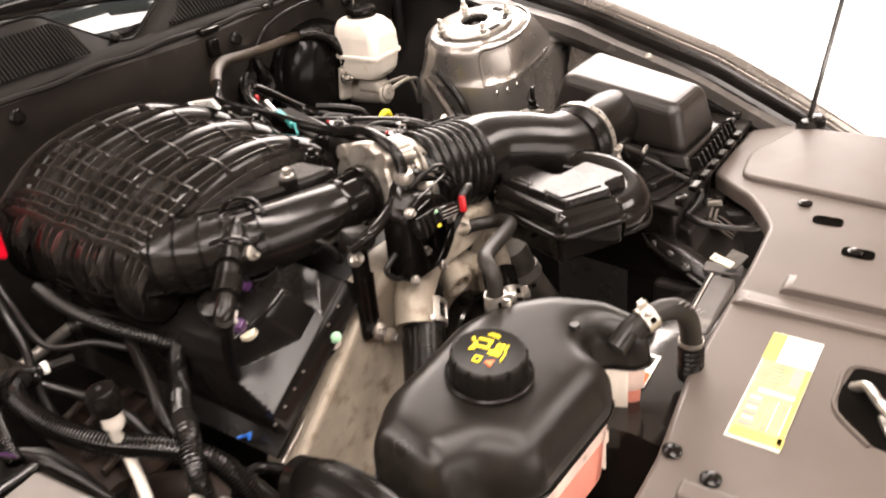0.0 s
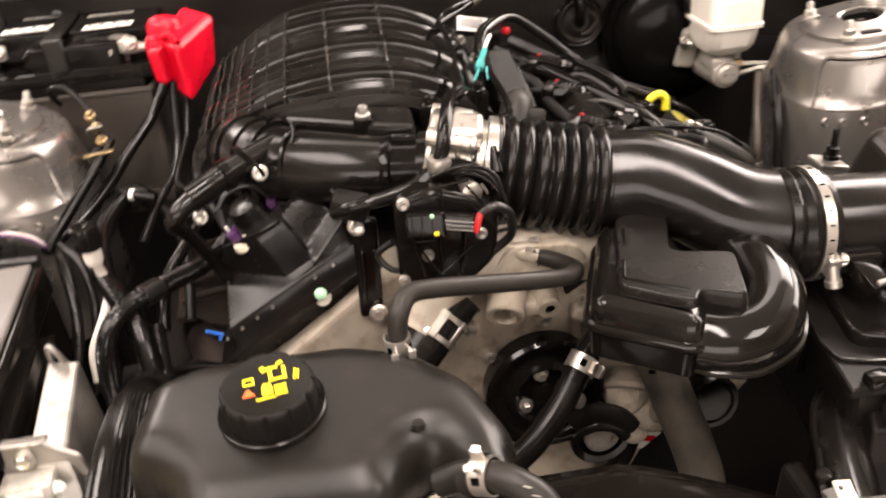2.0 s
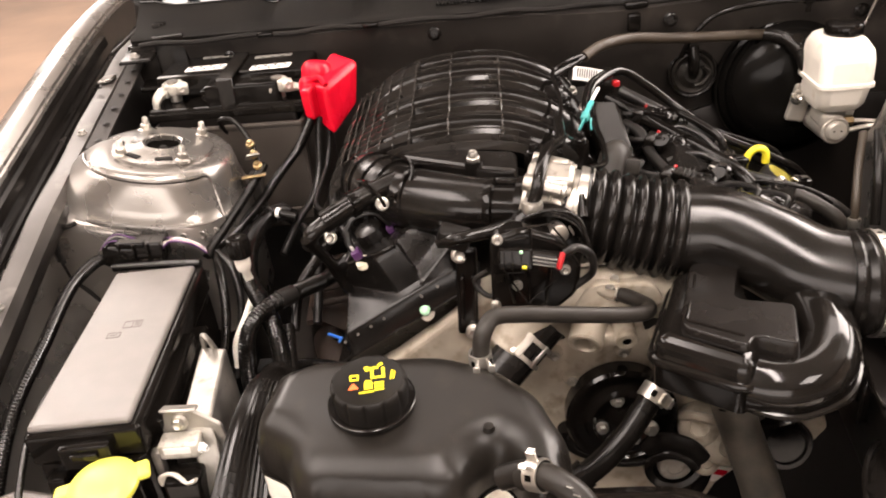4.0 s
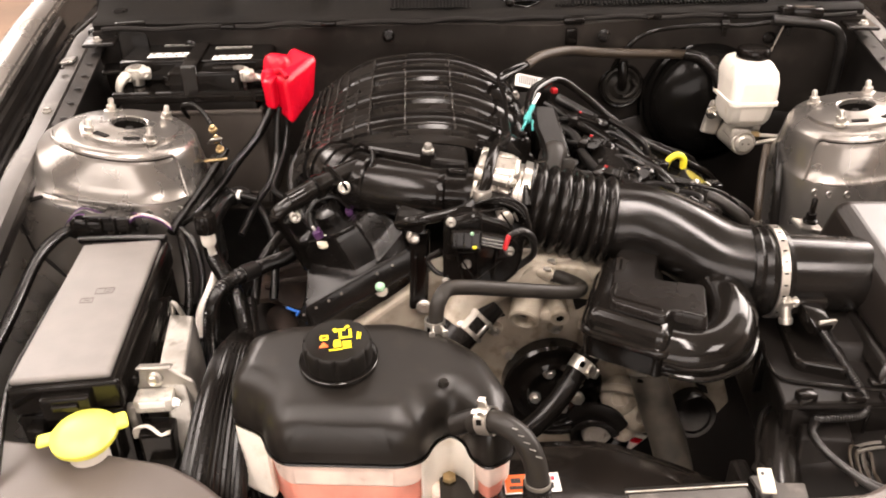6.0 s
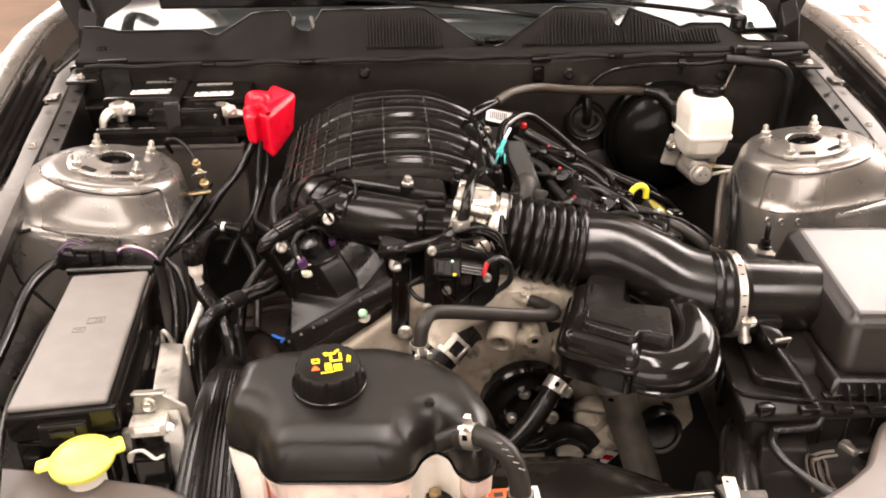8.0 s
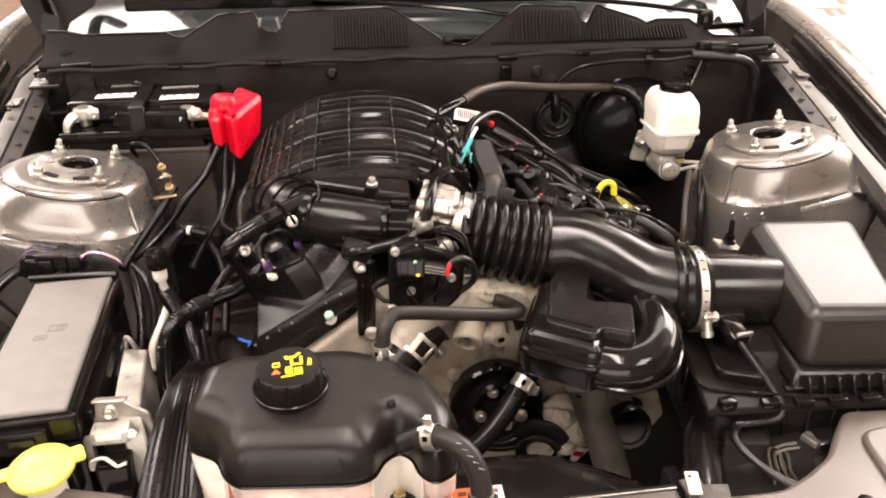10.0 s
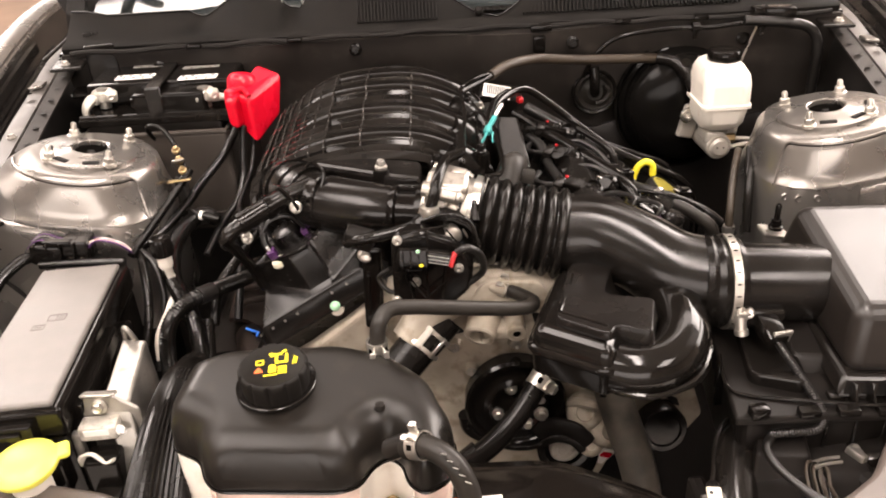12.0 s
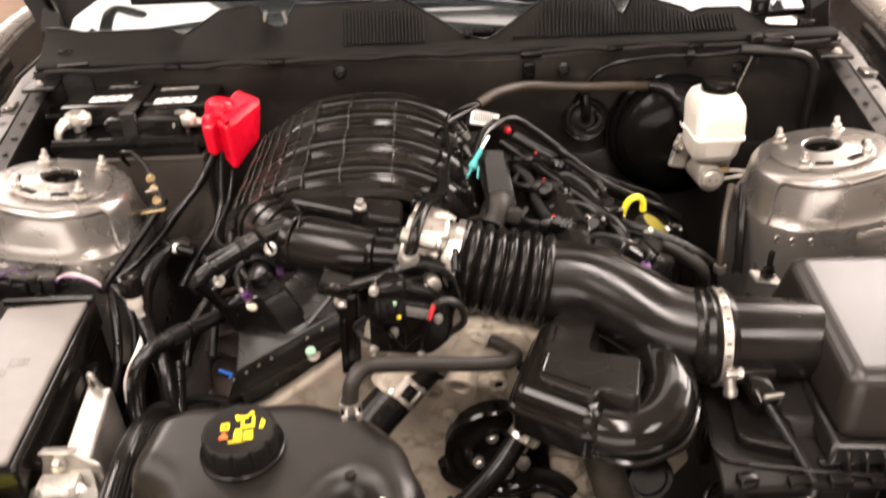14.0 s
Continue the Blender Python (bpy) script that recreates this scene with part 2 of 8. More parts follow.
def smooth_path(pts, sub=8):
    """A Catmull-Rom curve through the points."""
    p = [Vector(q) for q in pts]
    if len(p) == 2:
        return [p[0].lerp(p[1], i / sub) for i in range(sub + 1)]
    ext = [p[0] * 2 - p[1], *p, p[-1] * 2 - p[-2]]
    out = []
    for a, b, c, d in zip(ext, ext[1:], ext[2:], ext[3:]):
        for i in range(sub):
            t = i / sub
            out.append(0.5 * (2 * b + (c - a) * t + (2 * a - 5 * b + 4 * c - d) * t * t + (3 * b - a - 3 * c + d) * t ** 3))
    out.append(p[-1])
    return out


def resample(path, step):
    out, carry = [path[0]], 0.0
    for a, b in zip(path, path[1:]):
        length = (b - a).length
        d = step - carry
        while d <= length:
            out.append(a.lerp(b, d / length))
            d += step
        carry = length - (d - step)
    out.append(path[-1])
    return out


def sweep(pts, r, n=12, sub=8, bm=None, ridges=0.0, pitch=0.006, flat=1.0, step=None, smooth=True, flute=0.0):
    """A tube along a curve. r: a radius or a function of 0..1. ridges: depth of corrugations of that pitch. flat: squeeze."""
    out = bm or bmesh.new()
    path = smooth_path(pts, sub) if smooth else [Vector(p) for p in pts]
    if ridges:
        path = resample(path, pitch / 4)
    elif step:
        path = resample(path, step)
    side = None
    rings = []
    total = len(path) - 1
    for i, p in enumerate(path):
        d = (path[min(i + 1, total)] - path[max(i - 1, 0)]).normalized()
        if side is None:
            side = d.cross(Vector((0, 0, 1)))
            if side.length < 0.05:
                side = d.cross(Vector((1, 0, 0)))
        side = (side - side.dot(d) * d).normalized()
        up = side.cross(d)
        rad = r(i / total) if callable(r) else r
        if ridges:
            rad -= ridges * (0, 0, 1, 1)[i % 4]
        rings.append([out.verts.new(p + (rad - flute * (k % 2)) * (math.cos(a) * side + flat * math.sin(a) * up)) for k, a in ((k, 2 * math.pi * k / n) for k in range(n))])
    for a, b in zip(rings, rings[1:]):
        for k in range(n):
            out.faces.new((a[k], a[(k + 1) % n], b[(k + 1) % n], b[k]))
    out.faces.new(rings[0][::-1])
    out.faces.new(rings[-1])
    return out


def dome(outline, z_rim, z_top, radius, bm=None, grid=0.0045, power=2.0, relax=0, tilt=0.0):
    """A moulded top on an outline: it rises from the rim and is level from that radius inwards."""
    out = bm or bmesh.new()
    line = [Vector(p) for p in outline]
    k = len(line)

    def inside(p):
        hit = False
        for a, b in zip(line, line[1:] + line[:1]):
            if (a.y > p.y) != (b.y > p.y) and p.x < (b.x - a.x) * (p.y - a.y) / (b.y - a.y) + a.x:
                hit = not hit
        return hit

    def away(p):
        best = 1e9
        for a, b in zip(line, line[1:] + line[:1]):
            d = b - a
            t = min(1, max(0, (p - a).dot(d) / max(1e-12, d.length_squared)))
            best = min(best, (p - a - d * t).length)
        return best

    pts = list(line)
    area = sum(a.x * b.y - b.x * a.y for a, b in zip(line, line[1:] + line[:1]))
    s = 1 if area > 0 else -1
    for step in (0.03, 0.09, 0.18):
        for i in range(k):
            d = (line[(i + 1) % k] - line[i - 1]).normalized()
            q = line[i] + Vector((-s * d.y, s * d.x)) * step * radius
            if inside(q) and away(q) > 0.93 * step * radius and all((q - o).length > 0.0006 for o in pts[k:]):
                pts.append(q)
    x0, x1 = min(p.x for p in line), max(p.x for p in line)
    y0, y1 = min(p.y for p in line), max(p.y for p in line)
    for i in range(int((x1 - x0) / grid) + 1):
        for j in range(int((y1 - y0) / grid) + 1):
            q = Vector((x0 + (i + 0.31) * grid, y0 + (j + 0.37) * grid))
            if inside(q) and away(q) > max(0.0015, radius * 0.22):
                pts.append(q)
    made = mathutils.geometry.delaunay_2d_cdt(pts, [(i, (i + 1) % k) for i in range(k)], [list(range(k))], 1, 1e-7)
    # heights on a fine raster, relaxed so that no ridge is left where two sides meet
    cell = 0.0025
    nx, ny = int((x1 - x0) / cell) + 3, int((y1 - y0) / cell) + 3
    height, mask = np.zeros((nx, ny)), np.zeros((nx, ny), bool)
    for i in range(nx):
        for j in range(ny):
            q = Vector((x0 + (i - 1) * cell, y0 + (j - 1) * cell))
            if inside(q):
                a = away(q)
                d = min(1.0, a / radius)
                height[i, j] = (1 - (1 - d) ** power) ** (1 / power)
                mask[i, j] = a > 0.3 * radius
    for _ in range(relax):
        mean = (np.roll(height, 1, 0) + np.roll(height, -1, 0) + np.roll(height, 1, 1) + np.roll(height, -1, 1)) / 4
        height = np.where(mask, 0.35 * height + 0.65 * mean, height)
    verts = []
    for p in made[0]:
        a = away(p)
        d = min(1.0, a / radius)
        own = (1 - (1 - d) ** power) ** (1 / power)
        fx, fy = (p.x - x0) / cell + 1, (p.y - y0) / cell + 1
        i, j = min(nx - 2, max(0, int(fx))), min(ny - 2, max(0, int(fy)))
        fx, fy = fx - i, fy - j
        soft_h = (height[i, j] * (1 - fx) + height[i + 1, j] * fx) * (1 - fy) + (height[i, j + 1] * (1 - fx) + height[i + 1, j + 1] * fx) * fy
        k2 = min(1.0, max(0.0, (d - 0.3) / 0.25)) if relax else 0.0
        share = own * (1 - k2) + float(soft_h) * k2
        verts.append(out.verts.new((p.x, p.y, z_rim + (z_top - z_rim + tilt * (p.y - (y0 + y1) / 2)) * share)))
    for f in made[2]:
        try:
            out.faces.new([verts[i] for i in f])
        except ValueError:
            pass
    return out


def prism(outline, z0, z1, bevel=0.004, seg=3, m=None, bm=None, grow=1.0):
    """A plate or block from an outline in the plane, with a rounded upper rim; grow scales the top."""
    out = bm or bmesh.new()
    tmp = bmesh.new()
    cx = sum(p[0] for p in outline) / len(outline)
    cy = sum(p[1] for p in outline) / len(outline)
    low = [tmp.verts.new((x, y, z0)) for x, y in outline]
    top = [tmp.verts.new((cx + (x - cx) * grow, cy + (y - cy) * grow, z1)) for x, y in outline]
    k = len(outline)
    tmp.faces.new(low[::-1])
    cap = tmp.faces.new(top)
    for i in range(k):
        tmp.faces.new((low[i], low[(i + 1) % k], top[(i + 1) % k], top[i]))
    bmesh.ops.recalc_face_normals(tmp, faces=tmp.faces)
    if bevel:
        bmesh.ops.bevel(tmp, geom=list(cap.edges), offset=bevel, segments=seg, affect="EDGES", profile=0.5, clamp_overlap=True)
    if m:
        bmesh.ops.transform(tmp, matrix=m, verts=tmp.verts)
    return merge(out, tmp)


def loft(rings, bm=None, closed=True, caps=True):
    out = bm or bmesh.new()
    made = [[out.verts.new(p) for p in ring] for ring in rings]
    n = len(made[0])
    for a, b in zip(made, made[1:]):
        for i in range(n if closed else n - 1):
            out.faces.new((a[i], a[(i + 1) % n], b[(i + 1) % n], b[i]))
    if caps and closed:
        out.faces.new(made[0][::-1])
        out.faces.new(made[-1])
    bmesh.ops.recalc_face_normals(out, faces=out.faces)
    return out


def hexa(low, high, bevel=0.012, seg=4):
    """A six-sided body from four lower and four upper corners, edges rounded."""
    bm = bmesh.new()
    a = [bm.verts.new(p) for p in low]
    b = [bm.verts.new(p) for p in high]
    bm.faces.new(a[::-1])
    bm.faces.new(b)
    for i in range(4):
        bm.faces.new((a[i], a[(i + 1) % 4], b[(i + 1) % 4], b[i]))
    bmesh.ops.recalc_face_normals(bm, faces=bm.faces)
    bmesh.ops.bevel(bm, geom=list(bm.edges), offset=bevel, segments=seg, affect="EDGES", profile=0.5)
    return bm


def round_outline(pts, r=0.01, seg=4):
    """An outline with its corners rounded."""
    out = []
    k = len(pts)
    for i in range(k):
        a, b, c = Vector(pts[i - 1]), Vector(pts[i]), Vector(pts[(i + 1) % k])
        u, w = a - b, c - b
        d = min(r, u.length * 0.45, w.length * 0.45)
        p, q = b + u.normalized() * d, b + w.normalized() * d
        for j in range(seg + 1):
            t = j / seg
            out.append(tuple((1 - t) ** 2 * p + 2 * t * (1 - t) * b + t * t * q))
    return out


def bolt_mesh(at, axis=(0, 0, 1), r=0.006, h=0.006, stud=0.0, bm=None):
    """A flange bolt or, with stud, a nut on its stud."""
    m = Matrix.Translation(at) @ frame_of(axis)
    out = lathe([(0, -0.003), (r * 1.3, -0.003), (r * 1.35, 0.001), (r * 1.05, 0.0022)], m, 16, bm)
    lathe([(r * 0.92, 0.0), (r * 0.92, h), (r * 0.75, h + 0.0012), (r * 0.4, h + 0.0004), (0, h + 0.0004)], m, 6, out)
    if stud:
        lathe([(r * 0.55, 0), (r * 0.55, h + stud), (r * 0.35, h + stud + 0.002), (0, h + stud + 0.002)], m, 10, out)
    return out


def band(at, axis, r, width=0.012, thick=0.0012, bm=None, n=28):
    """A ring round a hose."""
    m = Matrix.Translation(at) @ frame_of(axis)
    w = width / 2
    return lathe([(r, -w), (r + thick, -w), (r + thick, w), (r, w), (r, -w)], m, n, bm)


def clamp(parent, at, axis, r, up=(0, 0, 1), width=0.013, mat=None, name="hose_clamp"):
    """A spring clamp: a band with two bent ears."""
    bm = band(at, axis, r, width, 0.0016)
    z = Vector(axis).normalized()
    u = (Vector(up) - Vector(up).dot(z) * z).normalized()
    s = z.cross(u)
    m = Matrix((s, u, z)).transposed().to_4x4()
    for k in (-1, 1):
        c = Vector(at) + u * (r + 0.004) + s * (0.005 * k)
        rbox(c, (0.002, 0.009, width * 0.8), m @ pose(0, 0, 0, 0, 0, -14 * k), 0.0006, 1, bm)
        rbox(c + u * 0.004 + s * (0.002 * k), (0.006, 0.002, width * 0.55), m, 0.0006, 1, bm)
    ob = part(name, bm, mat or STEEL, parent, "bright spring steel clamp")
    for a in (-48, 48):
        d = u * math.cos(math.radians(a)) + s * math.sin(math.radians(a))
        part("clamp_window", rbox(Vector(at) + d * (r + 0.0017), (r * 0.42, 0.0008, width * 0.45), m @ pose(0, 0, 0, 0, 0, -a), 0.0002, 1), HOLESHADE, ob, "dark patch for a stamped window's shade")
    return ob


# ---- the hall ----
solo("floor", rbox((0, 1, -0.05), (16, 16, 0.1), bevel=0), FLOOR, "pale polished hall floor", "floor", kind="structure")
solo("ceiling", rbox((0, 1, 3.9), (16, 16, 0.1), bevel=0), CEILING, "white ceiling of the hall", "ceiling", kind="structure")
for nm, c, s in (("wall_north", (0, 9.05, 1.9), (16, 0.1, 3.8)), ("wall_south", (0, -7.05, 1.9), (16, 0.1, 3.8)),
                 ("wall_east", (8.05, 1, 1.9), (0.1, 16, 3.8)), ("wall_west", (-8.05, 1, 1.9), (0.1, 16, 3.8))):
    solo(nm, rbox(c, s, bevel=0), WALL, "plain painted hall wall", "wall", kind="structure")
# the added ceiling lights get housings too
for lx, ly, sx, sy, _ in LAMPS:
    solo("lamp_housing", rbox((lx, ly, 3.79), (sx + 0.08, sy + 0.08, 0.11), bevel=0.01), CEILING, "white housing round a ceiling light, some of them added", "lamp", group="ceiling lamps")


# made-up frame that gives the east fill light a place
light_frame = thing("fill_frame_1", "added dark frame round the east fill light", "window", (7.98, 4.0, 0.35), kind="structure")
for y in (0.45, 2.8, 5.2, 7.55):
    part("fill_bar", rbox((7.96, y, 2.2), (0.06, 0.08, 3.24), bevel=0.005), MATTE, light_frame)
for z in (0.58, 3.84):
    part("fill_bar", rbox((7.96, 4.0, z), (0.06, 7.2, 0.08), bevel=0.005), MATTE, light_frame)


# made-up frame for the far fill light
light_frame = thing("fill_frame_2", "added dark frame round the far fill light", "window", (-5.0, 8.98, 0.8), kind="structure")
for x in (-7.3, -5.0, -2.7):
    part("fill_bar", rbox((x, 8.96, 2.2), (0.08, 0.06, 2.8), bevel=0.005), MATTE, light_frame)
for z in (0.84, 3.56):
    part("fill_bar", rbox((-5.0, 8.96, z), (4.7, 0.06, 0.08), bevel=0.005), MATTE, light_frame)
solo("carpet", rbox((-4.9, 3.5, 0.006), (6.0, 10.5, 0.012), bevel=0.004), CARPET, "brown worn carpet laid on the hall floor", "carpet", kind="structure")
mark = thing("floor_marking", "faded red painted marking on the pale floor", "floor marking", (4.2, 6.2, 0.0))
for x, y, w, d in ((3.86, 5.9, 0.05, 0.3), (3.98, 5.92, 0.05, 0.3), (3.92, 6.05, 0.16, 0.05), (4.25, 6.4, 0.06, 0.3)):
    part("painted_bar", rbox((x, y, 0.003), (w, d, 0.004), (0, 0, -20), 0), FADEDRED, mark)


# made-up frame for the fill light behind the camera
light_frame = thing("fill_frame_3", "added dark frame round the front fill light", "window", (0.6, -6.98, 0.5), kind="structure")
for x in (-5.55, -3.2, -0.8, 1.55):
    part("fill_bar", rbox((x, -6.96, 1.9), (0.08, 0.06, 2.8), bevel=0.005), MATTE, light_frame)
for z in (0.54, 3.26):
    part("fill_bar", rbox((-2.0, -6.96, z), (7.2, 0.06, 0.08), bevel=0.005), MATTE, light_frame)

# ---- car body round the engine bay ----
def edge_at(y):
    """Height of the wing's inner edge along the car, and its distance from the middle."""
    ys = [-0.25, -0.1, 0.05, 0.2, 0.44, 0.71, 0.9, 1.1, 1.6]
    zs = [0.6, 0.675, 0.75, 0.82, 0.9, 0.958, 0.985, 1.0, 1.01]
    xs = [0.64, 0.675, 0.695, 0.705, 0.715, 0.735, 0.76, 0.79, 0.83]
    return float(np.interp(y, ys, zs)), float(np.interp(y, ys, xs))


def wing(side, word):
    ob = thing("front_wing", f"silver grey metallic front wing {word}", "car wing", (side * 0.85, 0.5, 0.35), "front wings")
    outer, gutter = [], []
    for k in range(28):
        y = -0.2 + 1.8 * k / 27
        z, x = edge_at(y)
        sec = [(x, z - 0.02), (x + 0.003, z), (x + 0.014, z + 0.005), (x + 0.03, z + 0.005), (x + 0.045, z), (x + 0.06, z - 0.01), (x + 0.08, z - 0.032), (x + 0.105, z - 0.07),
               (x + 0.13, z - 0.13), (x + 0.15, z - 0.24), (x + 0.15, 0.36)]
        if y < 0.25:
            pull = (0.25 - y) * 0.25
            sec = [(a - pull * max(0, a - x) / 0.19, b) for a, b in sec]
        sec += [(a - 0.004, b - 0.006) for a, b in reversed(sec)]
        outer.append([V(side * a, y, b) for a, b in sec])
        g = [(x + 0.002, z - 0.006), (x - 0.016, z - 0.03), (x - 0.026, z - 0.046), (x - 0.05, z - 0.046), (x - 0.075, z - 0.038), (x - 0.08, z - 0.05),
             (x - 0.08, z - 0.06), (x - 0.045, z - 0.06), (x, z - 0.045)]
        gutter.append([V(side * a, y, b) for a, b in g])
    part("outer_panel", loft(outer), PAINT, ob)
    part("inner_gutter", loft(gutter), SATIN, ob, "black inner gutter")
    flange, trim = [], []
    for k in range(28):
        y = -0.05 + 1.0 * k / 27
        z, x = edge_at(y)
        wob = 0.0015 * math.sin(y * 31) + 0.0025 * max(0.0, math.sin(y * 11 + side)) ** 8
        sec = [(x - 0.05, z - 0.046), (x - 0.0515, z - 0.026 + wob), (x - 0.057, z - 0.0245 + wob), (x - 0.077, z - 0.026), (x - 0.078, z - 0.046)]
        flange.append([V(side * a, y, b) for a, b in sec])
        sec = [(x - 0.004, z - 0.03), (x - 0.006, z - 0.016), (x - 0.011, z - 0.0125), (x - 0.016, z - 0.0155), (x - 0.018, z - 0.03)]
        trim.append([V(side * a, y, b) for a, b in sec])
    part("flange_rail", loft(flange), RAIL, ob, "dusty grey inner flange")
    part("trim_strip", loft(trim), SATIN, ob, "black rounded trim strip")
    for y in (0.3, 0.62):
        z, x = edge_at(y)
        part("wing_bolt", bolt_mesh((side * (x - 0.066), y, z - 0.0255), (0, 0, 1), 0.0055, 0.004), FOIL, ob, "dull flange bolt")
    z, x = edge_at(0.775)
    part("wing_bracket", rbox((side * (x - 0.062), 0.775, z - 0.022), (0.022, 0.03, 0.005), (0, side * 6, side * -4), 0.0015, 1), PAINT, ob, "bright bare bracket on the rail")
    part("bracket_slot", lathe([(0.0065, 0), (0.0, 0.0005)], pose(side * (x - 0.064), 0.735, z - 0.0235), 14), HOLESHADE, ob)
    rail = [[V(side * (edge_at(y)[1] - 0.083), y, edge_at(y)[0] - 0.024), V(side * (edge_at(y)[1] - 0.106), y, edge_at(y)[0] - 0.028), V(side * (edge_at(y)[1] - 0.106), y, edge_at(y)[0] - 0.031), V(side * (edge_at(y)[1] - 0.083), y, edge_at(y)[0] - 0.027)] for y in (0.58, 0.66, 0.75, 0.88)]
    part("punched_rail", loft(rail), DULLPAINT, ob, "punched grey flange")
    for k in range(7):
        y = 0.6 + 0.042 * k
        z, x = edge_at(y)
        part("punched_hole", lathe([(0.0048, 0), (0.0, 0.0004)], pose(side * (x - 0.095), y, z - 0.0248), 12), MATTE, ob)
    seal = [V(side * (edge_at(y)[1] - 0.03), y, edge_at(y)[0] - 0.042) for y in (0.0, 0.2, 0.4, 0.6, 0.8, 1.0)]
    part("rubber_seal", sweep(seal, 0.006, 8), RUBBER, ob)
    return ob


wing(-1, "on the battery side")
wing(1, "on the brake side")

# inner aprons, closing the bay below the wings; shade darkens the rear half's colour
for side in (-1, 1):
    for ys, mat, word in (((-0.1, 0.1, 0.3, 0.4, 0.462), PAINT, "grey painted"), ((0.462, 0.55, 0.62, 0.7, 0.8, 0.9), DARKSHADEPAINT, "shade-darkened")):
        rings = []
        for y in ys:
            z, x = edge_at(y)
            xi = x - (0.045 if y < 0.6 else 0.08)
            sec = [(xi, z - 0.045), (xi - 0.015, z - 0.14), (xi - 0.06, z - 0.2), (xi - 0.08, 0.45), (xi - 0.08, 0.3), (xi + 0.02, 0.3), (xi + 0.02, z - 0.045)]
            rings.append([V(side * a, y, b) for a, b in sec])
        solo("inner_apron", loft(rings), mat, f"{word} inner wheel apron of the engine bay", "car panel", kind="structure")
solo("undertray", rbox((0, 0.4, 0.27), (1.3, 1.3, 0.03), bevel=0.004), MATTE, "black plastic undertray beneath the engine", "car panel", kind="structure")
solo("car_underbody", rbox((0, 1.2, 0.15), (1.4, 2.8, 0.2), bevel=0.02), MATTE, "black underbody of the car on its jacks", "car panel", kind="structure")

# firewall with its rolled top flange
fw = thing("firewall", "dusty dark grey painted firewall panel", "car panel", (0, 0.87, 0.3), kind="structure")
rings = []
for k in range(33):
    x = -0.66 + 1.32 * k / 32
    bulge = 0.018 * math.exp(-((x - 0.12) / 0.12) ** 2) + 0.006 * math.sin(x * 14)
    sec = [(0.838 - bulge, 0.975), (0.848 - bulge, 0.93), (0.866 - bulge * 0.5, 0.86), (0.875, 0.78), (0.88, 0.3), (0.91, 0.3), (0.905, 0.78), (0.9, 0.975)]
    rings.append([V(x, y, z) for y, z in sec])
part("panel", loft(rings), DULLPAINT, fw)
lip = []
for k in range(45):
    x = -0.64 + 1.28 * k / 44
    lip.append(V(x, 0.832 + 0.002 * math.sin(k * 1.9), 0.984 - 0.008 * abs(x) + 0.0018 * math.sin(k * 1.3)))
part("top_flange", sweep(lip, 0.0045, 8, sub=2), DARKSHADEPAINT, fw)
for x, y, z in ((-0.162, 0.845, 0.957), (0.206, 0.825, 0.953), (-0.5, 0.846, 0.945), (0.5, 0.842, 0.94)):
    part("plug", lathe([(0.011, 0), (0.011, 0.003), (0.007, 0.005), (0.006, 0.003), (0, 0.003)], Matrix.Translation((x, y, z)) @ frame_of((0, -1, 0.1)), 18), RUBBER, fw, "black rubber plug")
part("bracket_clip", rbox((0.148, 0.812, 0.957), (0.02, 0.012, 0.028), (6, 0, 0), 0.003, 2), BLACK, fw, "black clip bracket")
part("bracket_clip", rbox((0.152, 0.82, 0.982), (0.036, 0.016, 0.01), (6, 0, 0), 0.003, 2), BLACK, fw, "black clip bracket")
for x in (-0.26, -0.43, 0.29, 0.42):
    part("flange_clip", rbox((x, 0.829, 0.985 - 0.008 * abs(x)), (0.026, 0.011, 0.009), (0, 0, 0), 0.003, 2), BLACK, fw, "black edge clip")

# added black sheet: the shade low on the firewall, built as a surface
shade_rings = []
for k in range(15):
    x = 0.16 + 0.46 * k / 14
    dz = 0.006 * math.sin(k * 1.7)
    shade_rings.append([V(x, 0.866 + 0.003 * math.sin(k * 2.1), 0.79 + dz), V(x, 0.858 + 0.004 * math.sin(k * 1.3), 0.775 + dz), V(x, 0.862 + 0.004 * math.sin(k), 0.55), V(x, 0.862, 0.31), V(x, 0.879, 0.31), V(x, 0.8745, 0.79 + dz)])
solo("firewall_shade", loft(shade_rings), MATTE, "added black sheet for the shade low on the firewall", "insulation mat")

# cowl cover: a black tray that rises to a notched rear edge
cowl = thing("cowl_cover", "black plastic cowl cover with slotted grilles below the windscreen", "car trim", (0, 0.9, 0.98))
top = [(-0.66, 1.03), (-0.634, 1.029), (-0.6, 1.021), (-0.454, 1.021), (-0.442, 1.014), (-0.43, 1.011), (-0.42, 1.014), (-0.36, 1.049), (-0.344, 1.051), (-0.296, 1.053), (-0.285, 1.025), (-0.276, 1.018),
       (-0.26, 1.016), (-0.235, 1.053), (-0.166, 1.053), (-0.062, 1.055), (-0.047, 1.052), (0.054, 0.988), (0.087, 0.982), (0.102, 0.988), (0.193, 1.052), (0.227, 1.052), (0.291, 1.048), (0.311, 1.018),
       (0.322, 1.015), (0.337, 1.048), (0.419, 1.022), (0.437, 1.013), (0.458, 1.019), (0.518, 1.018), (0.575, 0.985), (0.66, 0.98)]
rings = []
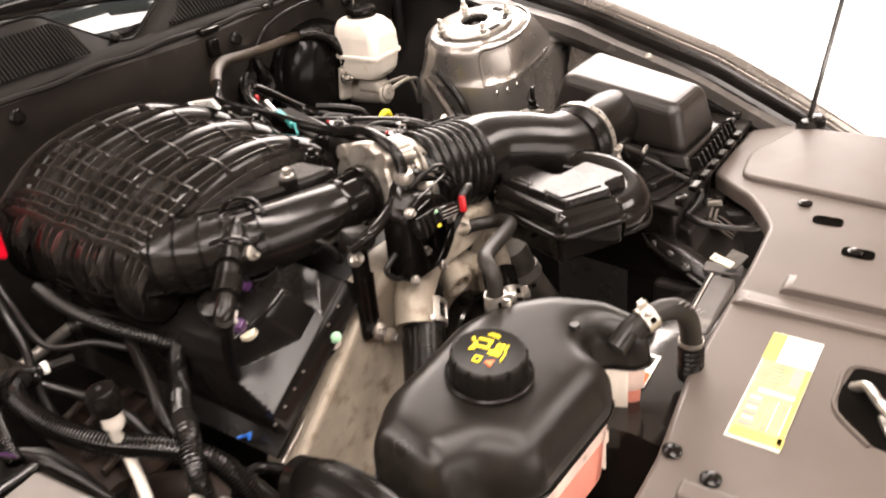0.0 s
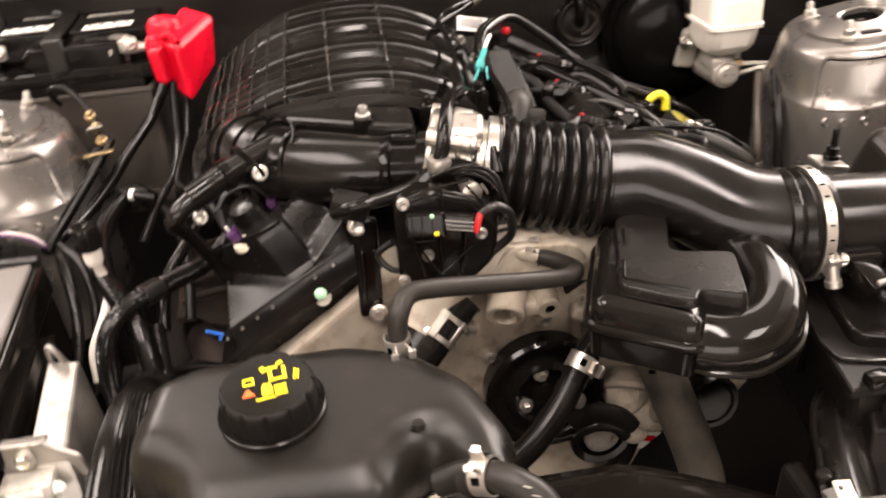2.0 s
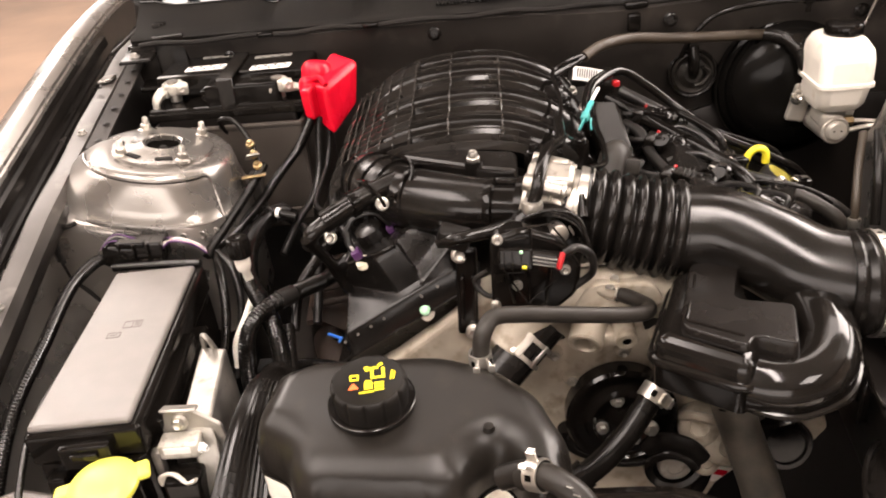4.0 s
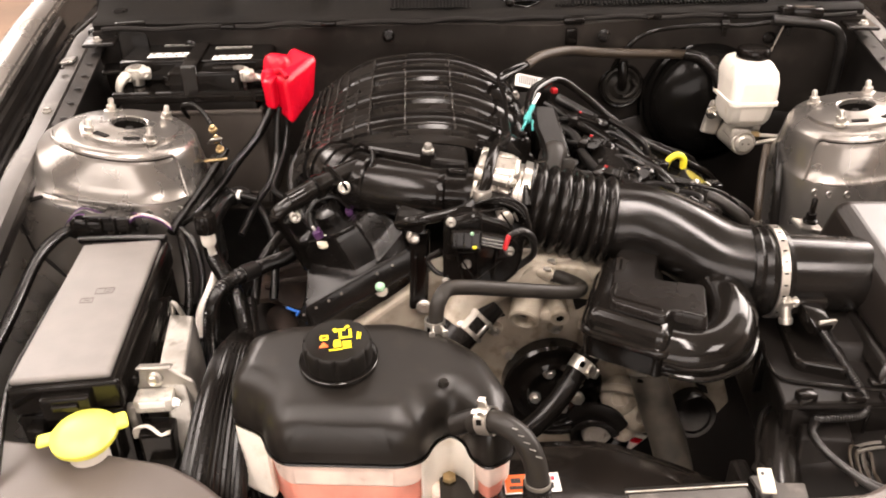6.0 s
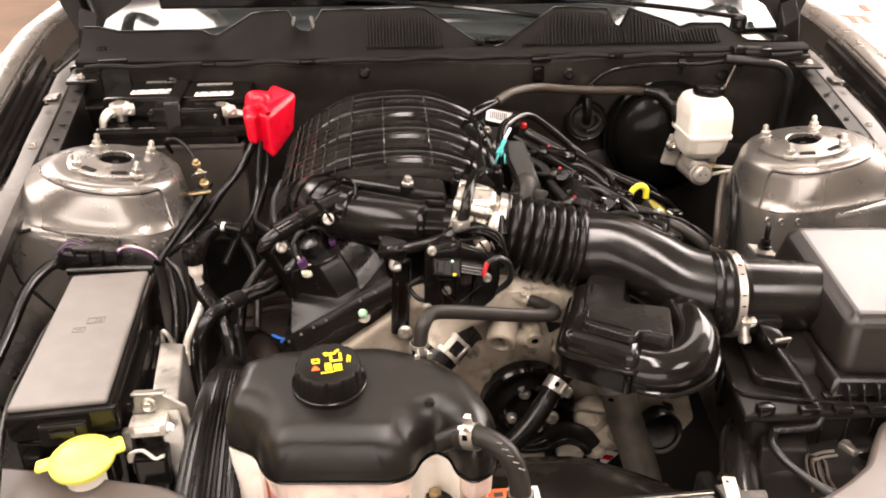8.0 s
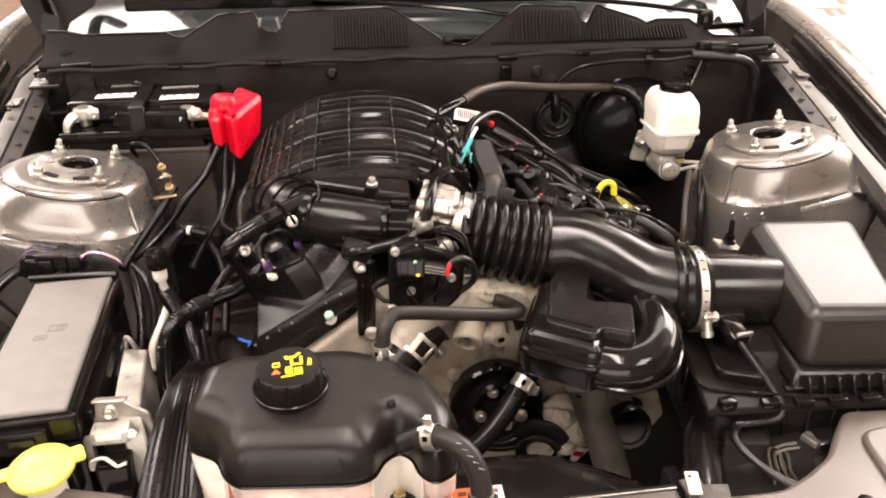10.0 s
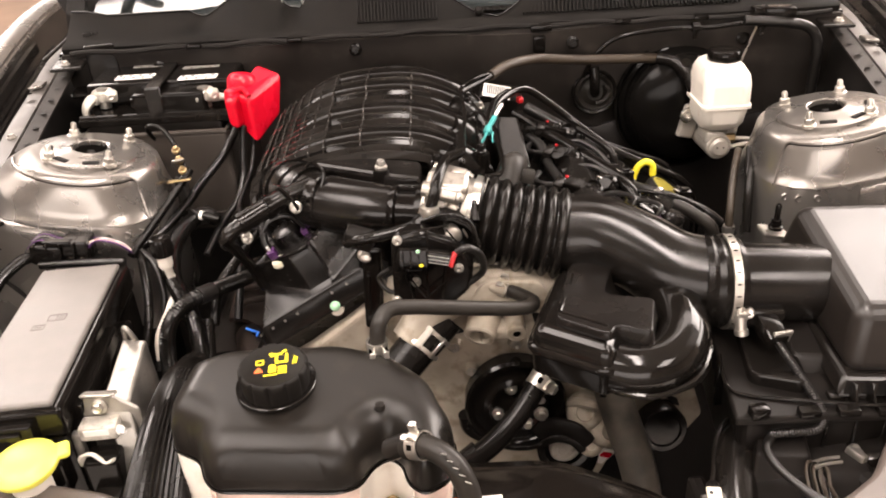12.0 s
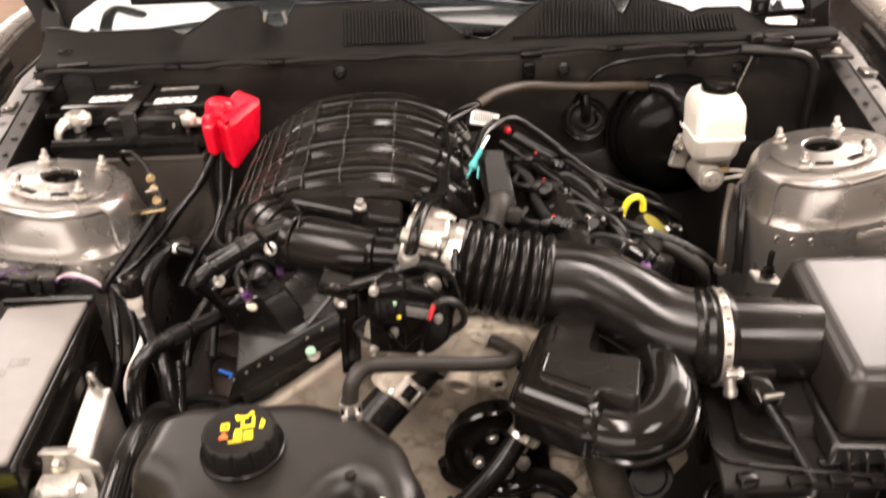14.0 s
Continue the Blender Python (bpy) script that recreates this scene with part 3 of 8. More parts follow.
for x, z in top:
    yb = 0.925
    sec = [(0.846, 0.984), (0.852, 0.99), (0.872, 0.992), (yb - 0.008, z - 0.004), (yb, z), (yb + 0.012, z - 0.004), (yb + 0.014, z - 0.04), (yb, 0.96), (0.85, 0.972)]
    rings.append([V(x, y, b) for y, b in sec])
part("tray", loft(rings), COWL, cowl, sharp=50)
part("top_edge", sweep([V(x, 0.923, z + 0.0005) for x, z in top], 0.0016, 6, smooth=False), SATIN, cowl, "shiny worn upper edge")
for x in (-0.289, -0.253):
    part("notch_lug", rbox((x, 0.921, 1.03), (0.005, 0.012, 0.026), (-8, 14 if x < -0.27 else -16, 0), 0.0015, 1), GREYPLASTIC, cowl, "pale worn lug in the notch")
for x in (0.055,):
    part("push_pin", lathe([(0.007, -0.006), (0.008, 0.002), (0.005, 0.006), (0, 0.0065)], Matrix.Translation((x, 0.915, 0.994)) @ frame_of((0, -0.6, 0.8)), 16), MATTE, cowl, "black push pin")


def grille(x0, x1, count, hz, lean):
    for k in range(count):
        x = x0 + (x1 - x0) * k / (count - 1)
        z = float(np.interp(x, [p[0] for p in top], [p[1] for p in top]))
        zt = min(z - 0.008, hz(x))
        if zt < 1.0:
            continue
        y1 = 0.872 + (zt - 0.992) / max(0.01, (z - 0.996)) * 0.044
        a, b = V(x + lean, 0.868, 0.996), V(x, y1 - 0.004, zt + 0.002)
        part("slat", rbox((a + b) / 2, (0.0026, 0.004, (b - a).length), frame_of(b - a, (1, 0, 0)) @ pose(0, 0, 0, 0, 0, 90), 0, 1), COWL, cowl)


grille(-0.155, -0.02, 24, lambda x: 1.05 if x < -0.13 else 1.04, 0.0)
grille(0.1, 0.5, 62, lambda x: 1.046, -0.004)

# windscreen, wipers and scuttle
ws = thing("windscreen", "raked windscreen glass reflecting the hall", "windscreen", (0, 1.3, 0.95))
rings = []
for k in range(13):
    x = -0.68 + 1.36 * k / 12
    bow = 0.06 * (x / 0.68) ** 2
    rings.append([V(x, 0.955 + bow, 0.985), V(x * 0.95, 1.7 + bow, 1.36), V(x * 0.95, 1.702 + bow, 1.352), V(x, 0.957 + bow, 0.977)])
part("pane", loft(rings), GLASS, ws)
part("black_border", sweep([V(-0.68 + 1.36 * k / 12, 0.953 + 0.06 * ((-0.68 + 1.36 * k / 12) / 0.68) ** 2, 0.987) for k in range(13)], 0.006, 8), RUBBER, ws, "black rubber border")
solo("dashboard_top", rbox((0, 1.55, 0.95), (1.3, 0.9, 0.06), bevel=0.02), MATTE, "black dashboard top behind the windscreen", "dashboard")
for x0, x1 in ((-0.2, -0.62), (0.15, -0.25)):
    wp = thing("windscreen_wiper", "black windscreen wiper lying on the glass", "wiper", (x0, 0.98, 1.03), "wipers")
    part("arm", sweep([V(x0 + 0.42, 0.968, 1.02), V(x0 + 0.25, 0.99, 1.04), V(x0, 1.03, 1.055)], 0.008, 8, flat=0.6), BLACK, wp)
    part("blade", rbox((x0 - 0.1, 1.035, 1.05), (0.5, 0.012, 0.022), (0, 0, 0), 0.004, 2), BLACK, wp)
    part("pivot", lathe([(0.016, 0), (0.016, 0.02), (0.012, 0.026), (0, 0.026)], pose(x0 + 0.42, 0.962, 1.0), 18), BLACK, wp)

def hexa_leaf(side):
    """The hinge's wide leaf that follows the bonnet's corner."""
    pts = [(0.655, 0.995), (0.686, 0.996), (0.694, 1.02), (0.716, 1.06), (0.8, 1.3), (0.48, 1.3), (0.59, 1.06), (0.637, 1.032)]
    out = bmesh.new()
    front = [out.verts.new((side * x, 0.965 + (z - 1.0) * 0.35, z)) for x, z in pts]
    back = [out.verts.new((side * x, 0.98 + (z - 1.0) * 0.35, z + 0.004)) for x, z in pts]
    out.faces.new(front)
    out.faces.new(back[::-1])
    for i in range(len(pts)):
        j = (i + 1) % len(pts)
        out.faces.new((front[i], back[i], back[j], front[j]))
    return out


# open bonnet above, on its hinges
bonnet = thing("bonnet", "open silver grey bonnet held up over the engine", "car bonnet", (0, 1.05, 1.02))
M = Matrix.Translation((0, 1.33, 1.13)) @ pose(0, 0, 0, -101, 0, 0)
rings = []
for k in range(9):
    x = -0.74 + 1.48 * k / 8
    crown = 0.03 * (1 - (x / 0.74) ** 2)
    rings.append([M @ V(x, 0.0, crown), M @ V(x * 0.98, -0.6, crown + 0.02), M @ V(x * 0.9, -1.18, crown - 0.02), M @ V(x * 0.9, -1.18, crown - 0.035),
                  M @ V(x * 0.98, -0.6, crown), M @ V(x, 0.0, crown - 0.015)])
part("outer_skin", loft(rings), PAINT, bonnet)
part("inner_frame", rbox(M @ V(0, -0.58, -0.015), (1.3, 1.05, 0.03), (-101, 0, 0), 0.012, 2), DARKSHADEPAINT, bonnet, "dark inner frame")
for side in (-1, 1):
    hg = thing("hinge_assembly", "black bonnet hinge bolted to the wing", "bonnet hinge", (side * 0.68, 0.98, 0.97), "bonnet hinges")
    part("arm", sweep([V(side * 0.665, 0.93, 0.965), V(side * 0.665, 0.97, 1.03), V(side * 0.672, 1.06, 1.1), V(side * 0.68, 1.15, 1.16), V(side * 0.685, 1.2, 1.3)], 0.014, 8, flat=0.6), BLACK, hg)
    part("foot", rbox((side * 0.665, 0.93, 0.962), (0.045, 0.09, 0.012), (0, 0, 0), 0.004, 2), BLACK, hg)
    part("plate", rbox((side * 0.672, 1.01, 1.09), (0.012, 0.09, 0.1), (25, 0, 0), 0.004, 2), BLACK, hg)
    part("bonnet_leaf", hexa_leaf(side), DARKSHADEPAINT, hg, "black hinge leaf under the bonnet corner")
    part("bolt", bolt_mesh((side * 0.665, 0.905, 0.97), (0, 0, 1), 0.007), STEEL, hg)
    part("hinge_post", hexa([V(side * 0.645, 0.915, 0.945), V(side * 0.685, 0.92, 0.945), V(side * 0.685, 0.945, 0.945), V(side * 0.645, 0.94, 0.945)],
                            [V(side * 0.638, 0.915, 1.012), V(side * 0.67, 0.92, 1.03), V(side * 0.67, 0.95, 1.06), V(side * 0.638, 0.945, 1.05)], 0.003, 2), MATTE, hg, "black hinge post")
    part("hinge_ledge", rbox((side * 0.64, 0.825, 0.966), (0.05, 0.085, 0.006), (0, 0, side * -10), 0.002, 2), SATIN, hg)
    part("ledge_bolt", bolt_mesh((side * 0.641, 0.805, 0.969), (0, 0, 1), 0.006, 0.005), FOIL, hg)
    part("seal_block", rbox((side * 0.622, 0.89, 0.985), (0.026, 0.02, 0.035), (0, 0, side * -12), 0.004, 2), RUBBER, hg, "black rubber block")

# bonnet prop rod by the front corner
rod = thing("bonnet_prop_rod", "thin dark steel bonnet prop rod standing in its pivot", "prop rod", (0.62, 0.035, 0.735))
part("rod", sweep([V(0.62, 0.03, 0.731), V(0.701, 0.03, 0.814), V(0.785, 0.03, 0.896), V(1.1, 0.03, 1.205)], 0.0042, 8), BLACK, rod)
part("pivot", lathe([(0.016, 0), (0.016, 0.008), (0.009, 0.016), (0, 0.016)], pose(0.625, 0.031, 0.735), 14), BLACK, rod)
part("clip", rbox((0.65, 0.02, 0.742), (0.03, 0.02, 0.016), (0, 0, 25), 0.004), BLACK, rod)


# ---- suspension towers ----
def tower(side, word):
    ob = thing("strut_tower", f"silver grey painted suspension tower {word}", "strut tower", (side * 0.55, 0.56, 0.66), "strut towers")
    cx, cy = side * 0.529, 0.575
    # height, then reach towards the engine, towards the wing, forwards and backwards
    spec = [(0.66, 0.098, 0.212, 0.112, 0.1), (0.78, 0.096, 0.198, 0.108, 0.098), (0.833, 0.095, 0.182, 0.1045, 0.096), (0.838, 0.0945, 0.178, 0.1035, 0.095), (0.84, 0.093, 0.171, 0.1015, 0.094), (0.855, 0.0925, 0.156, 0.099, 0.093),
            (0.87, 0.0915, 0.138, 0.0965, 0.092), (0.884, 0.0905, 0.118, 0.094, 0.091), (0.893, 0.089, 0.104, 0.091, 0.089), (0.899, 0.085, 0.092, 0.086, 0.085), (0.902, 0.078, 0.08, 0.078, 0.078), (0.9015, 0.05, 0.05, 0.05, 0.05),
            (0.8985, 0.024, 0.024, 0.024, 0.024), (0.88, 0.0235, 0.0235, 0.0235, 0.0235)]

    def surf(z, a, k=None):
        """A place on the tower's shell at a height and an angle."""
        zs = [q[0] for q in spec[:11]]
        inner, outer, front, back = (spec[k][1:] if k is not None else [float(np.interp(z, zs, [q[i] for q in spec[:11]])) for i in (1, 2, 3, 4)])
        e = float(np.interp(z, [0.83, 0.88], [0.62, 0.97]))
        ca, sa = math.cos(a), math.sin(a)
        px = (outer if ca * side > 0 else inner) * math.copysign(abs(ca) ** e, ca)
        py = (back if sa > 0 else front) * math.copysign(abs(sa) ** e, sa)
        lift = px * side * 0.17 * min(1.0, max(0, (z - 0.72) / 0.14))
        return V(cx + px, cy + py, z + lift - 0.003)

    rings = [[surf(q[0], 2 * math.pi * i / 48, k) for i in range(48)] for k, q in enumerate(spec)]
    part("tower_shell", loft(rings), PAINT, ob, sharp=60)
    rings = []
    for k in range(9):
        x = 0.545 + 0.018 * k
        up = (x - 0.6) * 0.2
        sec = [(0.476, 0.7), (0.4685, 0.76), (0.4675, 0.825), (0.4695, 0.836), (0.478, 0.844), (0.5, 0.853), (0.54, 0.861), (0.6, 0.866), (0.66, 0.86), (0.66, 0.7)]
        rings.append([V(side * x, y, z + (up if z > 0.8 else 0)) for y, z in sec])
    part("wheel_arch_panel", loft(rings), PAINT, ob, sharp=60)
    part("edge_fold", sweep([V(side * x, y, z) for x, y, z in ((0.66, 0.464, 0.74), (0.664, 0.463, 0.79), (0.66, 0.462, 0.825), (0.645, 0.464, 0.84), (0.625, 0.468, 0.846))], 0.003, 8), DARKSHADEPAINT, ob)
    T = Matrix.Translation((cx, cy, 0.904)) @ pose(0, 0, 0, 0, -side * 9.5, 0)
    part("top_plate", lathe([(0.0235, -0.004), (0.0235, 0.0045), (0.026, 0.006), (0.03, 0.0055), (0.036, 0.0032), (0.06, 0.0026), (0.066, 0.0), (0.066, -0.006)], T, 40), PAINT, ob, "pressed painted mount plate")
    part("strut_rod", lathe([(0.006, -0.04), (0.006, -0.004), (0.004, -0.001), (0, -0.001)], T, 12), DARKSHADEPAINT, ob)
    # dark disc paints the shade in the strut mount
    part("mount_opening", lathe([(0.0, -0.0035), (0.0238, -0.0035), (0.0238, -0.0015), (0.012, -0.0028), (0.0, -0.0028)], T, 28), HOLESHADE, ob, "dark disc for the mount opening's shade")
    for sx, sy, sz in ((-0.04, 0.045, 0), (0.04, 0.045, 0), (0.041, -0.043, 0), (-0.041, -0.043, 0)):
        p = T @ V(sx, sy, 0.001)
        part("stud_nut", bolt_mesh(p, T.to_3x3() @ V(0, 0, 1), 0.0075, 0.009, 0.009), STEEL, ob, "bright nut on its stud")
    for k in range(3):
        a = math.radians(200 + 45 * k) if side < 0 else math.radians(-20 - 45 * k)
        part("slot", rbox(T @ V(0.054 * math.cos(a), 0.054 * math.sin(a), 0.0035), (0.022, 0.009, 0.002), T.to_3x3().to_4x4() @ pose(0, 0, 0, 0, 0, math.degrees(a) + 90), 0.0008, 1), DARKSHADEPAINT, ob)
    flip = (lambda d: math.radians(d)) if side < 0 else (lambda d: math.radians(180 - d))
    lip = [surf(0.893, flip(d)) for d in (195, 210, 225, 240, 252, 262, 272, 285, 300, 313, 322)] + [surf(z, flip(d)) for z, d in ((0.886, 326), (0.872, 328), (0.855, 329), (0.835, 331))]
    part("panel_seam", sweep(lip, 0.0018, 6), DARKSHADEPAINT, ob)
    part("cap_lip", sweep([p + V(0, -0.0005, 0.0022) for p in lip], 0.0022, 6), PAINT, ob)
    part("lap_edge", sweep([surf(0.8365, flip(d)) for d in (205, 225, 245, 262, 280, 298, 315, 330)], 0.0016, 6), PAINT, ob)
    for d in (236, 252, 266, 284, 300, 315):
        p = surf(0.822, flip(d))
        part("spot_weld", lathe([(0.006, -0.001), (0.0045, 0.0012), (0.003, 0.0004), (0, 0.0004)], Matrix.Translation(p) @ frame_of((0, -1, 0.1)), 10), PAINT, ob)
    return ob


tower(-1, "beside the battery")
tower(1, "beside the brake reservoir")

# ---- radiator cover along the front ----
rad = thing("radiator_cover", "grained grey plastic radiator cover with clips and a service label", "car trim", (0, -0.1, 0.71))
outline = [(-0.62, -0.32), (0.62, -0.32), (0.64, 0.06), (0.6, 0.11), (0.428, 0.116), (0.4, 0.084), (0.373, 0.049), (0.335, 0.024), (0.3, 0.006), (0.19, 0.002), (0.09, 0.003), (-0.03, 0.002),
           (-0.14, -0.01), (-0.2, -0.01), (-0.28, 0.005), (-0.33, 0.05), (-0.37, 0.075), (-0.43, 0.09), (-0.46, 0.1), (-0.56, 0.12), (-0.64, 0.06)]
part("cover_panel", prism(round_outline(outline, 0.012, 3), 0.712, 0.735, 0.006, 3), COVER, rad)
for x, y0, y1, w, tall in ((0.152, -0.3, -0.042, 0.024, 0.0095), (0.11, -0.3, -0.002, 0.0, 0.0075)):
    rings = []
    for y in (y0, y1 - 0.012, y1 - 0.004, y1):
        h = tall * (1.0 if y < y1 - 0.01 else 0.75 if y < y1 - 0.002 else 0.1) * (1.0 if w else min(1.0, 0.35 + (y - y0) / 0.25))
        rings.append([V(x + 0.0002, y, 0.733), V(x + 0.0012, y, 0.735 + h * 0.85), V(x + 0.0035, y, 0.735 + h), V(x + 0.006 + w, y, 0.735 + h), V(x + 0.012 + w, y, 0.735 + h * 0.55), V(x + 0.036 + w * 0.3, y, 0.7345), V(x + 0.036 + w * 0.3, y, 0.733)])
    part("stepped_rib", loft(rings), COVER, rad)
for x, y0, y1, w in ((-0.17, -0.3, -0.04, 0.02), (-0.3, -0.3, -0.05, 0.02), (0.31, -0.3, -0.14, 0.02)):
    part("raised_rib", rbox((x, (y0 + y1) / 2, 0.737), (w, y1 - y0, 0.011), (0, 0, 1.5), 0.004, 3), COVER, rad)
part("raised_pad", prism(round_outline([(0.37, -0.3), (0.62, -0.3), (0.62, 0.04), (0.5, 0.085), (0.42, 0.075)], 0.02, 4), 0.73, 0.742, 0.005, 3), COVER, rad)
# slots are not cut: dark patches on the panel give their shade
for x, y in ((0.337, -0.057), (0.27, -0.103), (0.455, -0.1)):
    part("slot", prism(round_outline([(x - 0.011, y - 0.018), (x + 0.011, y - 0.018), (x + 0.011, y + 0.018), (x - 0.011, y + 0.018)], 0.009, 4), 0.734, 0.7362, 0, 1), HOLESHADE, rad, "flat dark patch for a slot's shade")
for x, y in ((0.373, -0.022), (-0.133, -0.021), (0.27, -0.1), (-0.15, -0.06)):
    part("push_clip", lathe([(0.009, 0), (0.009, 0.003), (0.005, 0.005), (0, 0.005)], pose(x, y, 0.735), 14), BLACK, rad, "black push clip")
# the latch well's shade is a dark sheet on the closed panel
part("latch_well", prism(round_outline([(-0.055, -0.215), (0.055, -0.215), (0.053, -0.137), (0.01, -0.13), (-0.018, -0.134), (-0.05, -0.165)], 0.008, 4), 0.731, 0.7358, 0, 1), HOLESHADE, rad, "flat dark sheet for the latch well's shade")
part("well_rim", sweep([V(0.056, -0.2, 0.736), V(0.054, -0.136, 0.736), V(0.01, -0.129, 0.736), V(-0.019, -0.133, 0.736), V(-0.052, -0.165, 0.736)], 0.0022, 6), COVER, rad)
part("latch", sweep([V(-0.02, -0.19, 0.735), V(-0.01, -0.166, 0.75), V(0.012, -0.152, 0.748), V(0.022, -0.14, 0.735)], 0.005, 8), STEEL, rad, "steel bonnet latch")
part("latch_plate", rbox((-0.02, -0.18, 0.738), (0.03, 0.022, 0.006), (0, 12, 20), 0.002, 2), FOIL, rad, "worn latch plate")
# service label: a yellow and white sheet with bars for its print
lab = part("service_label", rbox((-0.008, -0.079, 0.7356), (0.17, 0.048, 0.0012), (0, 0, -1), 0.0004, 1), SHEET, rad, "faded yellow and white service label")
part("print_field", rbox((-0.031, -0.0795, 0.7364), (0.118, 0.046, 0.0004), (0, 0, -1), bevel=0), WASHED, lab)
part("print_field", rbox((0.052, -0.0625, 0.7364), (0.047, 0.014, 0.0004), (0, 0, -1), bevel=0), LABELYELLOW, lab)
part("print_field", rbox((-0.083, -0.08, 0.7367), (0.012, 0.045, 0.0004), (0, 0, -1), bevel=0), LABELYELLOW, lab)
part("print_field", rbox((-0.03, -0.0995, 0.7367), (0.112, 0.004, 0.0004), (0, 0, -1), bevel=0), LABELYELLOW, lab)
part("print_field", rbox((0.01, -0.093, 0.7367), (0.03, 0.01, 0.0004), (0, 0, -1), bevel=0), GREYINK, lab)
part("print_field", rbox((-0.02, -0.082, 0.7367), (0.006, 0.034, 0.0004), (0, 0, -1), bevel=0), SHEET, lab)
for k in range(6):
    part("print_bar", rbox((-0.052, -0.0965 + 0.0036 * k, 0.737), (0.044, 0.0011, 0.0004), (0, 0, -1), bevel=0), GREYINK if k % 3 else SHEET, lab)
for k in range(6):
    part("print_bar", rbox((-0.07 + 0.0075 * k, -0.066, 0.737), (0.0042, 0.013 - 0.003 * (k % 2), 0.0004), bevel=0), SHEET if k % 2 else GREYINK, lab)
for k in range(7):
    part("print_bar", rbox((-0.01 + 0.0058 * k, -0.07 + 0.001 * (k % 3), 0.737), (0.0014, 0.022, 0.0004), bevel=0), GREYINK, lab)
for k in range(3):
    part("print_bar", rbox((0.045 + 0.006 * k, -0.088, 0.7366), (0.0012, 0.02, 0.0004), bevel=0), WASHED, lab)


def hexa_arm(a, b, w):
    """A short cast arm between two places."""
    return rbox((a + b) / 2, (w, w * 0.9, (b - a).length), frame_of(b - a), w * 0.25, 3, taper=0.8)


# ---- engine: block, timing cover, valve covers ----
eng = thing("engine", "six cylinder engine with cast aluminium front cover and black valve covers", "engine", (0, 0.5, 0.32))
part("block", rbox((0, 0.6, 0.55), (0.36, 0.5, 0.46), bevel=0.02), MATTE, eng, "dark engine block")
outline = [(-0.27, 0.655), (-0.115, 0.775), (-0.05, 0.8), (0.07, 0.79), (0.15, 0.76), (0.24, 0.66), (0.2, 0.5), (0.14, 0.36), (-0.14, 0.36), (-0.2, 0.5)]
FRONT = Matrix(((1, 0, 0, 0), (0, 0, -1, 0), (0, 1, 0, 0), (0, 0, 0, 1)))
tc = part("timing_cover", prism(round_outline(outline, 0.02, 4), -0.38, -0.335, 0.008, 3, FRONT), ALU, eng, "cast aluminium timing cover")
for pts, r in (([V(0.14, 0.332, 0.74), V(0.1, 0.33, 0.69), V(0.12, 0.33, 0.6)], 0.011),
               ([V(-0.03, 0.33, 0.765), V(0.04, 0.328, 0.762), V(0.12, 0.33, 0.75)], 0.012)):
    part("cast_rib", sweep([p + V(0, 0.009, 0) for p in pts], r, 8), ALU, tc)
for x, z in ((-0.02, 0.7), (0.0, 0.66), (0.1, 0.72), (0.15, 0.7), (0.19, 0.64), (-0.085, 0.715), (0.06, 0.7)):
    part("cast_boss", lathe([(0.0125, 0), (0.0085, 0.009), (0.0075, 0.0105), (0, 0.0105)], Matrix.Translation((x, 0.338, z)) @ frame_of((0, -1, 0.05)), 18), ALU, tc)
    part("cover_bolt", bolt_mesh((x, 0.3275, z), (0, -1, 0.05), 0.0048, 0.004), FOIL, tc)
# oil passage neck seen below the intake
PORT = Matrix.Translation((0.02, 0.322, 0.752)) @ frame_of((-0.25, -0.82, -0.35))
part("port_neck", lathe([(0.021, -0.012), (0.0195, 0.02), (0.0195, 0.031), (0.0175, 0.033), (0.0135, 0.033), (0.0128, 0.031), (0.0128, 0.012)], PORT, 28), ALU, tc, "round cast port")
part("port_mouth", lathe([(0.0127, 0.0185), (0.006, 0.0175), (0, 0.0175)], PORT, 20), HOLESHADE, tc, "dark disc for the port mouth's shade")
PORT = Matrix.Translation((0.056, 0.318, 0.745)) @ frame_of((0.05, -0.92, -0.15))
part("port_neck", lathe([(0.0135, -0.012), (0.0125, 0.018), (0.0125, 0.024), (0.011, 0.0255), (0.0055, 0.0255), (0.005, 0.022)], PORT, 22), ALU, tc, "cast lug")
part("port_mouth", lathe([(0.0052, 0.024), (0, 0.0235)], PORT, 12), HOLESHADE, tc, "dark disc for a bolt hole's shade")
part("port_arm", hexa_arm(V(0.0, 0.33, 0.775), V(0.035, 0.315, 0.772), 0.016), ALU, tc)
part("port_web", rbox((0.042, 0.312, 0.738), (0.05, 0.025, 0.018), bevel=0.005), ALU, tc)
# flat dark plates stand for shade in the casting's recesses
for pts, hi in (([(0.075, 0.76), (0.115, 0.745), (0.085, 0.725)], 0.345), ([(-0.035, 0.752), (-0.005, 0.72), (-0.03, 0.715)], 0.343), ([(0.12, 0.69), (0.16, 0.7), (0.15, 0.64), (0.125, 0.65)], 0.343)):
    part("cast_shade", prism(round_outline(pts, 0.004, 2), -0.337, -0.3325, 0.001, 1, FRONT), MATTE, tc, "dark plate for shade in the casting")
part("cast_arm", hexa_arm(V(0.09, 0.325, 0.715), V(0.135, 0.315, 0.69), 0.02), ALU, tc)
part("cast_arm", hexa_arm(V(-0.04, 0.325, 0.765), V(0.005, 0.322, 0.775), 0.018), ALU, tc)
